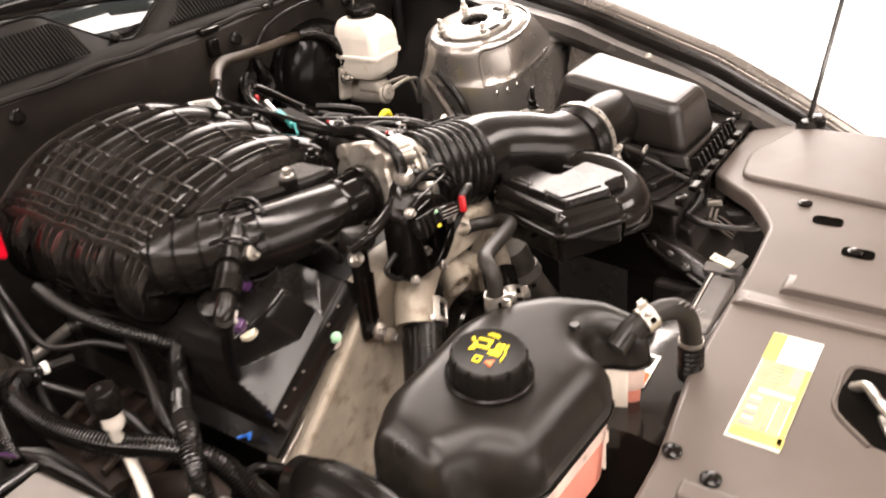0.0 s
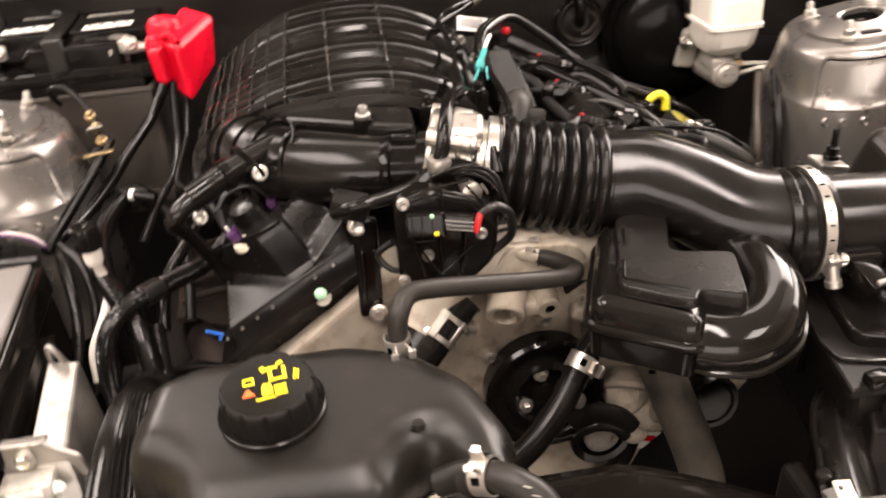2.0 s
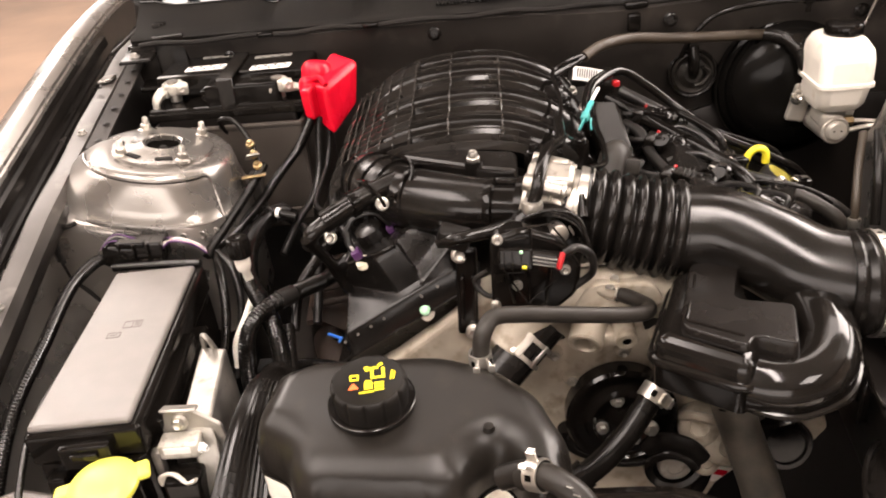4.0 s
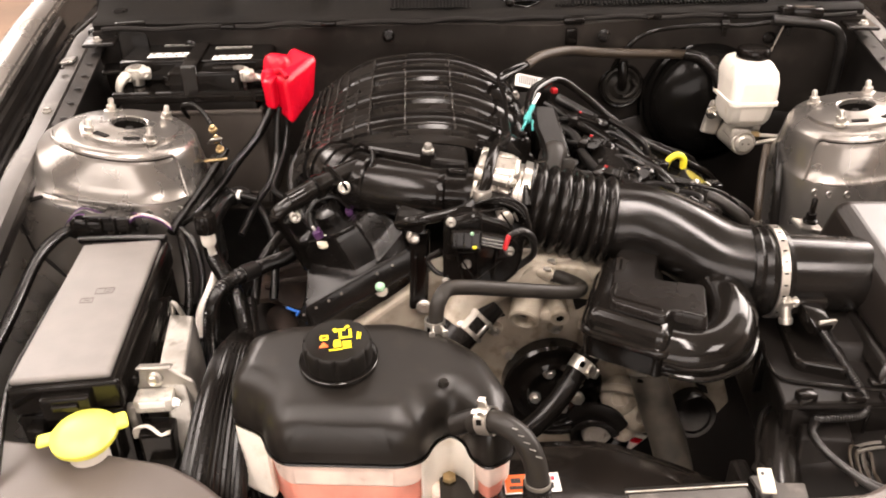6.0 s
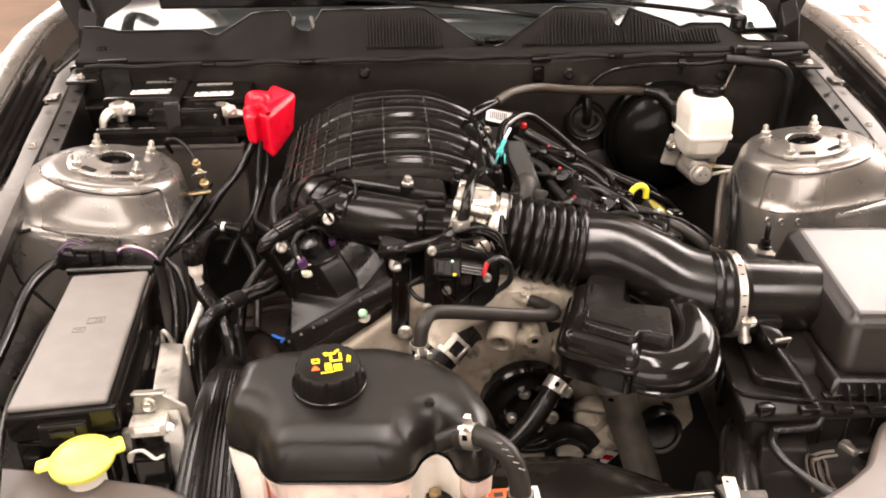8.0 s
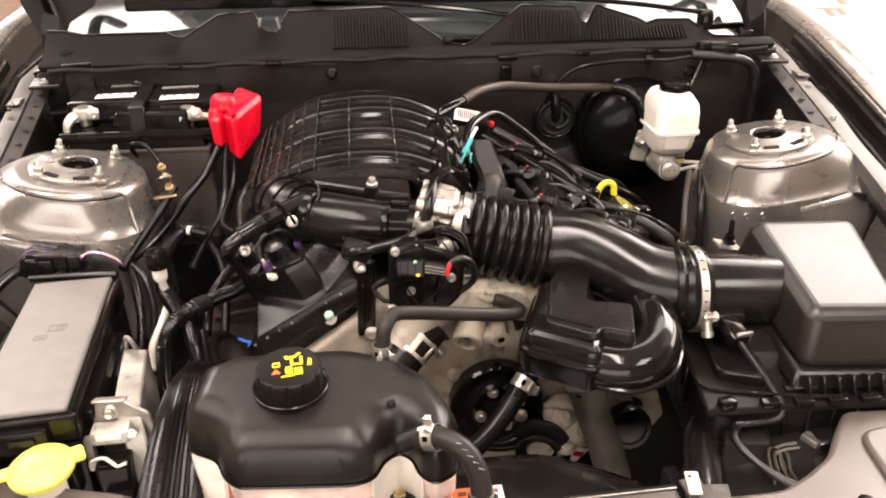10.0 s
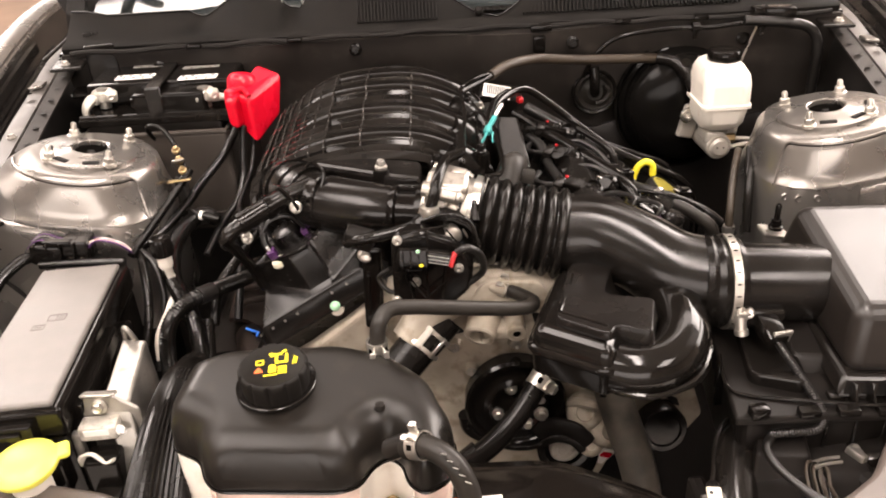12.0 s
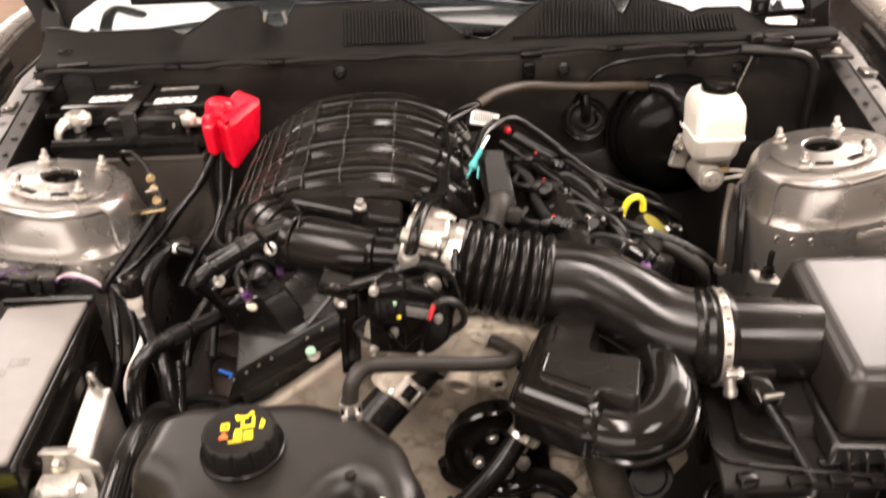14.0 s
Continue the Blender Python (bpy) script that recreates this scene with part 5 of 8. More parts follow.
part("mount_stud", bolt_mesh((0.402, 0.397, 0.815), (0, 0, 1), 0.007, 0.01, 0.02), BLACK, ab, "black stud with clip")
part("stud_bracket", rbox((0.402, 0.4, 0.805), (0.035, 0.03, 0.006), (0, 12, 0), 0.002, 2), FOIL, ab, "bare metal bracket")

# ---- coolant tank ----
tk = thing("coolant_tank", "black topped coolant tank with milky lower half and red coolant", "coolant tank", (-0.17, 0.11, 0.655))
to = round_outline([(-0.311, 0.125), (-0.306, 0.104), (-0.274, 0.086), (-0.264, 0.06), (-0.25, 0.045), (-0.136, 0.036), (-0.116, 0.042), (-0.105, 0.066), (-0.088, 0.078), (-0.074, 0.066), (-0.068, 0.042), (-0.054, 0.029), (-0.032, 0.042), (-0.024, 0.085), (-0.045, 0.14), (-0.085, 0.178), (-0.14, 0.198), (-0.26, 0.198), (-0.302, 0.18)], 0.012, 4)
part("tank_cover", dome(to, 0.772, 0.8175, 0.031, loft(inset_rings(to, [(0.003, 0.756), (0.0, 0.758), (-0.001, 0.762), (-0.0005, 0.766), (0.0, 0.7722)]), caps=False), grid=0.0032, power=2.1, relax=12, tilt=0.12), TANKTOP, tk, "matt black moulded top", sharp=75, level=False)
part("cover_seam", sweep([V(p.x, p.y, p.z) for p in inset_rings(to, [(-0.0012, 0.7575)])[0]] + [inset_rings(to, [(-0.0012, 0.7575)])[0][0]], 0.0016, 6, smooth=False), GLOSS, tk)
part("tank_upper", loft(inset_rings(to, [(0.008, 0.722), (0.005, 0.727), (0.0035, 0.757)])), MILKY, tk, "milky translucent plastic")
part("tank_lower", loft(inset_rings(to, [(0.02, 0.66), (0.01, 0.672), (0.0075, 0.7225)])), PINK, tk, "red coolant showing through")
part("white_corner", hexa([V(-0.308, 0.098, 0.67), V(-0.268, 0.075, 0.67), V(-0.265, 0.13, 0.67), V(-0.306, 0.15, 0.67)], [V(-0.309, 0.108, 0.757), V(-0.27, 0.084, 0.757), V(-0.268, 0.13, 0.757), V(-0.309, 0.15, 0.757)], 0.01, 3), WHITEPLASTIC, tk, "white empty corner")
part("white_corner", hexa([V(-0.068, 0.052, 0.67), V(-0.032, 0.06, 0.67), V(-0.028, 0.1, 0.67), V(-0.07, 0.1, 0.67)], [V(-0.068, 0.045, 0.757), V(-0.03, 0.055, 0.757), V(-0.025, 0.11, 0.757), V(-0.07, 0.1, 0.757)], 0.01, 3), WHITEPLASTIC, tk)
# mounting recess at the front
part("mount_recess", prism(round_outline([(-0.1175, 0.046), (-0.106, 0.068), (-0.088, 0.0795), (-0.0735, 0.068), (-0.0665, 0.044), (-0.05, 0.1), (-0.125, 0.1)], 0.006, 4), 0.665, 0.7565, 0.001, 1), WHITEPLASTIC, tk, "pale hollow for the mounting bolt")
part("mount_foot", prism(round_outline([(-0.108, 0.055), (-0.088, 0.05), (-0.07, 0.055), (-0.07, 0.09), (-0.108, 0.09)], 0.006, 3), 0.685, 0.7, 0.002, 1), MILKY, tk)
part("mount_bolt", bolt_mesh((-0.09, 0.07, 0.7), (0, 0, 1), 0.008, 0.008), COPPER, tk)
part("lobe_dent", lathe([(0.0055, -0.004), (0.0045, 0.0004), (0, 0.0002)], pose(-0.094, 0.09, 0.8146), 14), TANKTOP, tk)
neck = pose(-0.197, 0.122, 0.8205, 4, 0, 0)
part("neck_ring", lathe([(0.0392, -0.002), (0.0395, 0.001), (0.0395, 0.0024), (0.0387, 0.003), (0.038, 0.0024), (0.032, 0.0012)], neck, 48), SATIN, tk)
rings = []
for r, z, cut in ((0.0332, -0.001, 0.0), (0.0336, 0.004, 0.0009), (0.0342, 0.018, 0.0022), (0.034, 0.0225, 0.0026), (0.033, 0.0245, 0.0022), (0.0315, 0.0252, 0.0012), (0.0296, 0.025, 0.0), (0.0288, 0.0243, 0.0), (0.0005, 0.0243, 0.0)):
    rings.append([neck @ V((r - cut * max(0.0, math.cos(12 * a)) ** 6) * math.cos(a), (r - cut * max(0.0, math.cos(12 * a)) ** 6) * math.sin(a), z) for a in (2 * math.pi * k / 144 for k in range(144))])
cap = part("filler_cap", loft(rings), CAPBLACK, tk, "scalloped black filler cap with yellow symbols", sharp=50)
CAPM = neck @ pose(0, 0, 0.0246, 0, 0, 8)


def cap_print(x, y, w, h, mat, rz=0.0):
    part("symbol", rbox(CAPM @ V(x * 0.94, y * 0.94, 0), (w * 0.94, h * 0.94, 0.0006), (4, 0, 8 + rz), 0), mat, cap)


for x, y, w, h, rz in ((0.004, 0.016, 0.012, 0.003, 0), (0.004, 0.0085, 0.003, 0.014, 0), (0.0145, 0.0085, 0.003, 0.014, 0), (0.009, 0.003, 0.012, 0.0025, 0), (-0.001, 0.016, 0.004, 0.006, 20),
                       (0.0, -0.007, 0.008, 0.009, 0), (0.01, -0.005, 0.009, 0.003, 0), (0.01, -0.0095, 0.009, 0.003, 0), (0.01, -0.0135, 0.009, 0.002, 0), (-0.002, -0.015, 0.014, 0.0018, 0),
                       (-0.013, 0.009, 0.007, 0.0018, 0), (-0.0165, 0.006, 0.0016, 0.007, 0), (-0.0095, 0.006, 0.0016, 0.007, 0), (-0.013, 0.003, 0.007, 0.0018, 0),
                       (0.022, 0.004, 0.0014, 0.012, -10), (0.0245, 0.003, 0.0014, 0.01, -10), (0.012, 0.02, 0.005, 0.003, 30), (0.0, -0.001, 0.006, 0.0022, 0)):
    cap_print(x, y, w, h, YINK, rz)
for k in range(4):
    cap_print(-0.014, -0.0085 + 0.0018 * k, 0.009 - 0.0021 * k, 0.0018, ORANGE)
# outlet spigots
part("spigot", sweep([V(-0.085, 0.052, 0.792), V(-0.066, 0.045, 0.805), V(-0.052, 0.032, 0.814)], 0.0105, 12), TANKTOP, tk)
part("spigot", sweep([V(-0.1, 0.17, 0.795), V(-0.1, 0.175, 0.81), V(-0.1, 0.172, 0.828)], 0.0095, 12), TANKTOP, tk)

# ---- battery ----
bt = thing("battery", "black car battery with white labels under a hold-down strap", "battery", (-0.475, 0.79, 0.74))
part("case", rbox((-0.477, 0.79, 0.82), (0.215, 0.185, 0.165), bevel=0.006), MATTE, bt)
part("lid", rbox((-0.475, 0.79, 0.903), (0.242, 0.182, 0.018), bevel=0.004), BLACK, bt)
part("lid_top", rbox((-0.475, 0.81, 0.93), (0.238, 0.12, 0.036), bevel=0.006), BLACK, bt)
part("lid_step", rbox((-0.448, 0.728, 0.924), (0.115, 0.05, 0.036), bevel=0.005), BLACK, bt)
part("lid_notch", rbox((-0.5, 0.735, 0.918), (0.03, 0.04, 0.03), bevel=0.004), BLACK, bt)
part("lid_ridge", rbox((-0.475, 0.702, 0.9), (0.244, 0.01, 0.014), bevel=0.003), BLACK, bt)
part("hold_down_strap", rbox((-0.476, 0.79, 0.9505), (0.024, 0.175, 0.004), (0, 0, 4), 0.0015, 1), SATIN, bt, "flat black strap")
part("strap_drop", rbox((-0.4695, 0.7015, 0.926), (0.024, 0.004, 0.05), (-4, 0, 4), 0.0015, 1), SATIN, bt)
LABELS = ((-0.521, 0.783, 0.064, 0.024), (-0.518, 0.845, 0.052, 0.013), (-0.413, 0.762, 0.062, 0.024), (-0.422, 0.822, 0.06, 0.013))
for x, y, w, h in LABELS:
    lb = part("label", rbox((x, y, 0.9484), (w, h, 0.0008), (0, 0, 2), 0), PAPER if h > 0.022 else GREYINK, bt, "white printed label")
    for k in range(int(w / 0.008)):
        part("print_bar", rbox((x - w / 2 + 0.006 + 0.008 * k, y + 0.005 * (-1) ** k, 0.949), (0.005, h * 0.3, 0.0004), (0, 0, 2), 0), INK, lb)
bx = thing("battery_tray", "dusty brown black plastic battery surround", "battery tray", (-0.46, 0.79, 0.715))
for c, sz in (((-0.476, 0.68, 0.8), (0.236, 0.014, 0.17)), ((-0.476, 0.9, 0.8), (0.236, 0.014, 0.17)), ((-0.591, 0.79, 0.8), (0.008, 0.206, 0.17)), ((-0.363, 0.79, 0.8), (0.01, 0.206, 0.17))):
    part("wall", rbox(c, sz, bevel=0.005), TRAY, bx)
part("base", rbox((-0.46, 0.79, 0.722), (0.25, 0.2, 0.012), bevel=0.003), TRAY, bx)
part("rim", rbox((-0.476, 0.676, 0.886), (0.238, 0.01, 0.006), bevel=0.002), TRAY, bx)
part("foot_rib", rbox((-0.476, 0.671, 0.74), (0.228, 0.008, 0.02), bevel=0.003), TRAY, bx)


def terminal(name, pts, at, word):
    ob = thing(name, word, "battery clamp", at, "battery clamps")
    part("post", lathe([(0.009, -0.02), (0.0085, 0.012), (0, 0.012)], pose(*at), 16), FOIL, ob)
    part("clamp_ring", lathe([(0.0095, -0.007), (0.0155, -0.007), (0.017, -0.002), (0.0165, 0.007), (0.0145, 0.009), (0.0095, 0.008)], pose(*at), 20), LEAD, ob)
    part("clamp_arm", sweep(pts, lambda t: 0.0085 + 0.002 * math.sin(t * 5), 10, flat=0.75), LEAD, ob)
    part("clamp_ear", rbox((at[0] + 0.016, at[1] - 0.008, at[2] + 0.001), (0.018, 0.02, 0.016), (8, 5, 20), 0.004, 2), LEAD, ob)
    part("clamp_ear", rbox((at[0] - 0.012, at[1] - 0.012, at[2] - 0.003), (0.02, 0.012, 0.014), (0, 10, -15), 0.004, 2), LEAD, ob)
    part("clamp_bolt", bolt_mesh((at[0] + 0.02, at[1] - 0.02, at[2] + 0.003), (0.4, -0.9, 0.1), 0.005, 0.006), STEEL, ob)
    return ob


terminal("battery_clamp", [V(-0.566, 0.733, 0.934), V(-0.578, 0.722, 0.93), V(-0.585, 0.714, 0.92), V(-0.586, 0.711, 0.906)], (-0.562, 0.737, 0.934), "pale metal battery clamp on the earth post")
terminal("battery_clamp", [V(-0.4, 0.722, 0.928), V(-0.378, 0.718, 0.928), V(-0.352, 0.714, 0.928)], (-0.396, 0.722, 0.932), "pale metal battery clamp beside the red cover")
rcv = thing("terminal_cover", "bright red plastic cover over the positive terminal", "terminal cover", (-0.318, 0.705, 0.86))
part("cover_body", hexa([V(-0.336, 0.69, 0.876), V(-0.311, 0.667, 0.86), V(-0.281, 0.735, 0.887), V(-0.322, 0.748, 0.9)], [V(-0.342, 0.688, 0.94), V(-0.313, 0.668, 0.938), V(-0.271, 0.743, 0.953), V(-0.316, 0.762, 0.967)], 0.009, 5), RED, rcv)
part("cover_lobe", hexa([V(-0.351, 0.672, 0.892), V(-0.335, 0.663, 0.89), V(-0.328, 0.692, 0.889), V(-0.347, 0.694, 0.893)], [V(-0.354, 0.672, 0.934), V(-0.335, 0.663, 0.939), V(-0.328, 0.692, 0.944), V(-0.351, 0.694, 0.938)], 0.006, 4), RED, rcv)
part("cover_knuckle", lathe([(0.021, -0.03), (0.023, 0), (0.0225, 0.012), (0.019, 0.019), (0.012, 0.023), (0, 0.024)], pose(-0.334, 0.72, 0.94, -14, 6, 0), 28), RED, rcv)
part("cover_knuckle", lathe([(0.012, -0.02), (0.013, 0), (0.01, 0.009), (0, 0.013)], pose(-0.344, 0.693, 0.936), 20), RED, rcv)
part("hinge_ridge", sweep([V(-0.333, 0.69, 0.944), V(-0.322, 0.682, 0.948), V(-0.313, 0.672, 0.94)], 0.0045, 8), RED, rcv)

# ---- fuse box ----
FB = Matrix.Translation((-0.493, 0.273, 0.72)) @ pose(0, 0, 0, 0.6, 0, 5.2)
fb = thing("fuse_box", "black fuse box with a grained grey lid and front latch", "fuse box", (-0.489, 0.273, 0.62))
part("base", rbox(FB @ V(0, 0, -0.03), (0.108, 0.29, 0.14), FB.to_3x3().to_4x4(), 0.006, 2), BLACK, fb)
part("lid_skirt", rbox(FB @ V(0, 0, 0.058), (0.112, 0.294, 0.036), FB.to_3x3().to_4x4(), 0.005, 3), BLACK, fb)
lidp = part("lid_top", rbox(FB @ V(-0.003, 0.0, 0.078), (0.099, 0.28, 0.008), FB.to_3x3().to_4x4(), 0.0035, 3), LID, fb, "grained grey lid top")
for x, y, w, h in ((0.004, 0.026, 0.02, 0.0012), (0.004, 0.014, 0.02, 0.0012), (-0.006, 0.02, 0.0012, 0.012), (0.014, 0.02, 0.0012, 0.012), (0.004, 0.02, 0.0012, 0.012), (0.009, 0.022, 0.005, 0.001), (0.009, 0.018, 0.005, 0.001),
                   (-0.012, 0.006, 0.014, 0.0012), (-0.012, -0.003, 0.014, 0.0012), (-0.019, 0.0015, 0.0012, 0.009), (-0.005, 0.0015, 0.0012, 0.009), (-0.012, 0.0015, 0.008, 0.001)):
    part("lid_symbol", rbox(FB @ V(x, y, 0.0821), (w, h, 0.0005), FB.to_3x3().to_4x4(), 0), COVER, lidp)
part("latch", rbox(FB @ V(0.002, -0.15, 0.052), (0.05, 0.014, 0.03), FB.to_3x3().to_4x4(), 0.004, 2), BLACK, fb, "black latch")
part("latch_tongue", rbox(FB @ V(0.002, -0.158, 0.056), (0.026, 0.006, 0.008), FB.to_3x3().to_4x4(), 0.002, 2), GLOSS, fb)
part("side_step", rbox(FB @ V(0.056, -0.03, 0.0), (0.02, 0.21, 0.07), FB.to_3x3().to_4x4(), 0.005, 2), BLACK, fb)
for k in range(3):
    part("corner_block", rbox(FB @ V(-0.035 + 0.035 * k, -0.152, 0.0), (0.018, 0.014, 0.06), FB.to_3x3().to_4x4(), 0.003, 2), BLACK, fb)

# ---- brake booster, master cylinder, reservoir ----
bb = thing("brake_booster", "large glossy black brake booster drum on the firewall", "brake booster", (0.4, 0.84, 0.7))
part("drum", lathe([(0.115, 0.0), (0.115, 0.02), (0.108, 0.03), (0.102, 0.034), (0.098, 0.05), (0.086, 0.066), (0.06, 0.076), (0.03, 0.08), (0, 0.08)], Matrix.Translation((0.405, 0.878, 0.825)) @ frame_of((0, -1, 0.08)), 56), BOOSTER, bb)
part("crimp_ring", band((0.405, 0.851, 0.827), (0, -1, 0.08), 0.113, 0.008, 0.004, n=56), BOOSTER, bb)
part("check_valve", lathe([(0.014, 0), (0.013, 0.012), (0.008, 0.014), (0.008, 0.035), (0, 0.035)], Matrix.Translation((0.393, 0.822, 0.892)) @ frame_of((0, -0.7, 0.7)), 16), BLACK, bb)
mc = thing("brake_master_cylinder", "cast aluminium brake master cylinder with white fluid reservoir", "brake cylinder", (0.437, 0.745, 0.77))
part("cylinder", lathe([(0.03, -0.075), (0.024, -0.07), (0.021, -0.03), (0.021, 0.022), (0.0195, 0.026), (0.0195, 0.034), (0.021, 0.036), (0.021, 0.043), (0.019, 0.0455), (0.016, 0.0445), (0, 0.0445)], Matrix.Translation((0.437, 0.765, 0.79)) @ frame_of((0, -1, 0.06)), 28), CAST, mc)
part("mount_ear", rbox((0.405, 0.79, 0.815), (0.03, 0.012, 0.06), (0, 12, 0), 0.005, 3), CAST, mc)
part("mount_ear", rbox((0.47, 0.79, 0.79), (0.04, 0.012, 0.03), (0, 12, 0), 0.005, 3), CAST, mc)
part("end_boss", lathe([(0.0155, 0), (0.0155, 0.004), (0.012, 0.0075), (0.004, 0.0085), (0, 0.0085)], Matrix.Translation((0.437, 0.7205, 0.7925)) @ frame_of((0, -1, 0.06)), 24), CAST, mc)
for o in (-0.005, 0.005):
    part("boss_hole", lathe([(0.0018, 0), (0, 0.0003)], Matrix.Translation((0.437 + o, 0.7122, 0.7945)) @ frame_of((0, -1, 0.06)), 8), HOLESHADE, mc)
part("cast_neck", rbox((0.432, 0.747, 0.806), (0.036, 0.05, 0.024), (0, 8, 0), 0.008, 3), CAST, mc)
part("mount_nut", bolt_mesh((0.398, 0.78, 0.828), (0, -1, 0), 0.009, 0.009, 0.006), STEEL, mc)
part("pipe_port", lathe([(0.008, 0), (0.008, 0.02), (0.005, 0.022), (0, 0.022)], Matrix.Translation((0.452, 0.75, 0.795)) @ frame_of((1, -0.1, 0.1)), 6), COPPER, mc)
for k in (0, 1):
    part("brake_pipe", sweep([V(0.46, 0.75 - 0.02 * k, 0.795 - 0.006 * k), V(0.49, 0.74 - 0.02 * k, 0.797), V(0.52, 0.73 - 0.02 * k, 0.79), V(0.53, 0.72, 0.74)], 0.004, 8), STEEL, mc)


def rr(cx, cy, w, d, z, r=0.015):
    o = round_outline([(cx - w / 2, cy - d / 2), (cx + w / 2, cy - d / 2), (cx + w / 2, cy + d / 2), (cx - w / 2, cy + d / 2)], r, 4)
    return [V(x, y, z) for x, y in o]


res = part("reservoir", loft([rr(0.437, 0.757, 0.0435, 0.0630, 0.821), rr(0.437, 0.756, 0.0620, 0.0765, 0.826), rr(0.437, 0.753, 0.0690, 0.0880, 0.837), rr(0.437, 0.75, 0.0735, 0.0930, 0.862), rr(0.437, 0.75, 0.0818, 0.0990, 0.8635), rr(0.437, 0.75, 0.0818, 0.0990, 0.869),
                              rr(0.437, 0.75, 0.0774, 0.0945, 0.8705), rr(0.437, 0.751, 0.0766, 0.0936, 0.9), rr(0.437, 0.753, 0.0731, 0.0864, 0.915), rr(0.436, 0.757, 0.0609, 0.0702, 0.927), rr(0.436, 0.759, 0.0487, 0.0558, 0.931)]), WHITEPLASTIC, mc, "yellowed white fluid reservoir")
part("reservoir_foot", rbox((0.437, 0.752, 0.817), (0.03, 0.05, 0.016), bevel=0.004), FOIL, res, "cast seat under the reservoir")
part("reservoir_cap", lathe([(0.024, 0.0), (0.026, 0.003), (0.026, 0.014), (0.024, 0.018), (0.01, 0.0185), (0, 0.0185)], pose(0.44, 0.755, 0.929), 60, lobes=20, depth=0.0008), BLACK, mc, "black screw cap")


# ---- hoses ----
h = thing("tank_vent_hose", "grey rubber hose from coolant tank to water crossover", "hose", (-0.02, 0.22, 0.8), "coolant hoses")
part("hose", sweep([V(-0.1, 0.173, 0.812), V(-0.099, 0.172, 0.83), V(-0.096, 0.175, 0.849), V(-0.085, 0.19, 0.856), V(-0.06, 0.201, 0.85), V(-0.028, 0.212, 0.84), V(0.034, 0.234, 0.82), V(0.064, 0.25, 0.809), V(0.074, 0.268, 0.803), V(0.066, 0.286, 0.8), V(0.048, 0.302, 0.8), V(0.02, 0.322, 0.799)], 0.0083, 14), HOSE, h)
clamp(h, (-0.1, 0.172, 0.822), (0, 0.05, 1), 0.0095, (0.2, -1, 0.2), 0.016)
clamp(h, (0.044, 0.305, 0.8), (-0.8, 0.5, 0), 0.009, (0, -0.4, 1))

h = thing("radiator_overflow_hose", "grey printed rubber hose from coolant tank into the cover", "hose", (-0.03, 0.01, 0.735), "coolant hoses")
part("hose", sweep([V(-0.068, 0.042, 0.802), V(-0.056, 0.033, 0.814), V(-0.042, 0.022, 0.818), V(-0.026, 0.012, 0.81), V(-0.016, 0.006, 0.79), V(-0.012, 0.004, 0.765), V(-0.012, 0.004, 0.73)], 0.0105, 16), HOSE, h)
clamp(h, (-0.056, 0.033, 0.814), (0.8, -0.55, 0.35), 0.012, (0, -0.3, 1))
part("end_ring", band((-0.012, 0.004, 0.766), (0, 0, 1), 0.0112, 0.0045, 0.0012), FOIL, h, "dull steel ring")
part("foot_boot", sweep([V(-0.012, 0.004, 0.763), V(-0.012, 0.0035, 0.75), V(-0.012, 0.003, 0.735), V(-0.012, 0.003, 0.722)], 0.0135, 20, ridges=0.0012, pitch=0.006), RUBBER, h, "black ribbed rubber boot")
for k in range(5):
    part("print_mark", rbox((-0.034 + 0.005 * k, 0.0085 - 0.0035 * k, 0.8255 - 0.0052 * k), (0.0022, 0.006, 0.0008), (-25, 25 + 9 * k, 30), 0), GREYINK, h)

h = thing("radiator_hose", "thick black radiator hose with a wide steel clamp", "hose", (-0.12, 0.26, 0.6), "coolant hoses")
part("hose", sweep([V(-0.03, 0.32, 0.755), V(-0.058, 0.302, 0.733), V(-0.09, 0.282, 0.706), V(-0.13, 0.255, 0.67), V(-0.18, 0.225, 0.62), V(-0.24, 0.2, 0.59), V(-0.3, 0.17, 0.57)], 0.0255, 18), RUBBER, h)
CA = V(0.68, 0.42, 0.58).normalized()
CU = (V(-0.1, -0.7, 0.7) - CA * V(-0.1, -0.7, 0.7).dot(CA)).normalized()
CM = Matrix((CU.cross(CA) * -1, CU, CA)).transposed().to_4x4()
for o in (-0.0115, 0.0115):
    part("hose_clamp", band(V(-0.055, 0.304, 0.7355) + CA * o, CA, 0.0258, 0.0052, 0.0024, n=32), STEEL, h, "bright steel clamp wire")
for a, w in ((-62, 0.012), (8, 0.009), (58, 0.006)):
    p = V(-0.055, 0.304, 0.7355) + (CM.to_3x3() @ V(math.sin(math.radians(a)), math.cos(math.radians(a)), 0)) * 0.0272
    part("clamp_plate", rbox(p, (w, 0.003, 0.03), CM @ pose(0, 0, 0, 0, 0, -a), 0.001, 1), STEEL, h)
for k in range(8):
    part("print_mark", rbox((-0.088 + 0.004 * (k % 4), 0.2655, 0.71 - 0.006 * (k // 4) + 0.003 * (k % 4)), (0.0022, 0.0008, 0.003), (-20, 35, 0), 0), GREYINK, h)
part("ribbed_end", sweep([V(-0.24, 0.2, 0.59), V(-0.3, 0.17, 0.57), V(-0.36, 0.15, 0.56)], 0.03, 18, ridges=0.004, pitch=0.012), RUBBER, h)

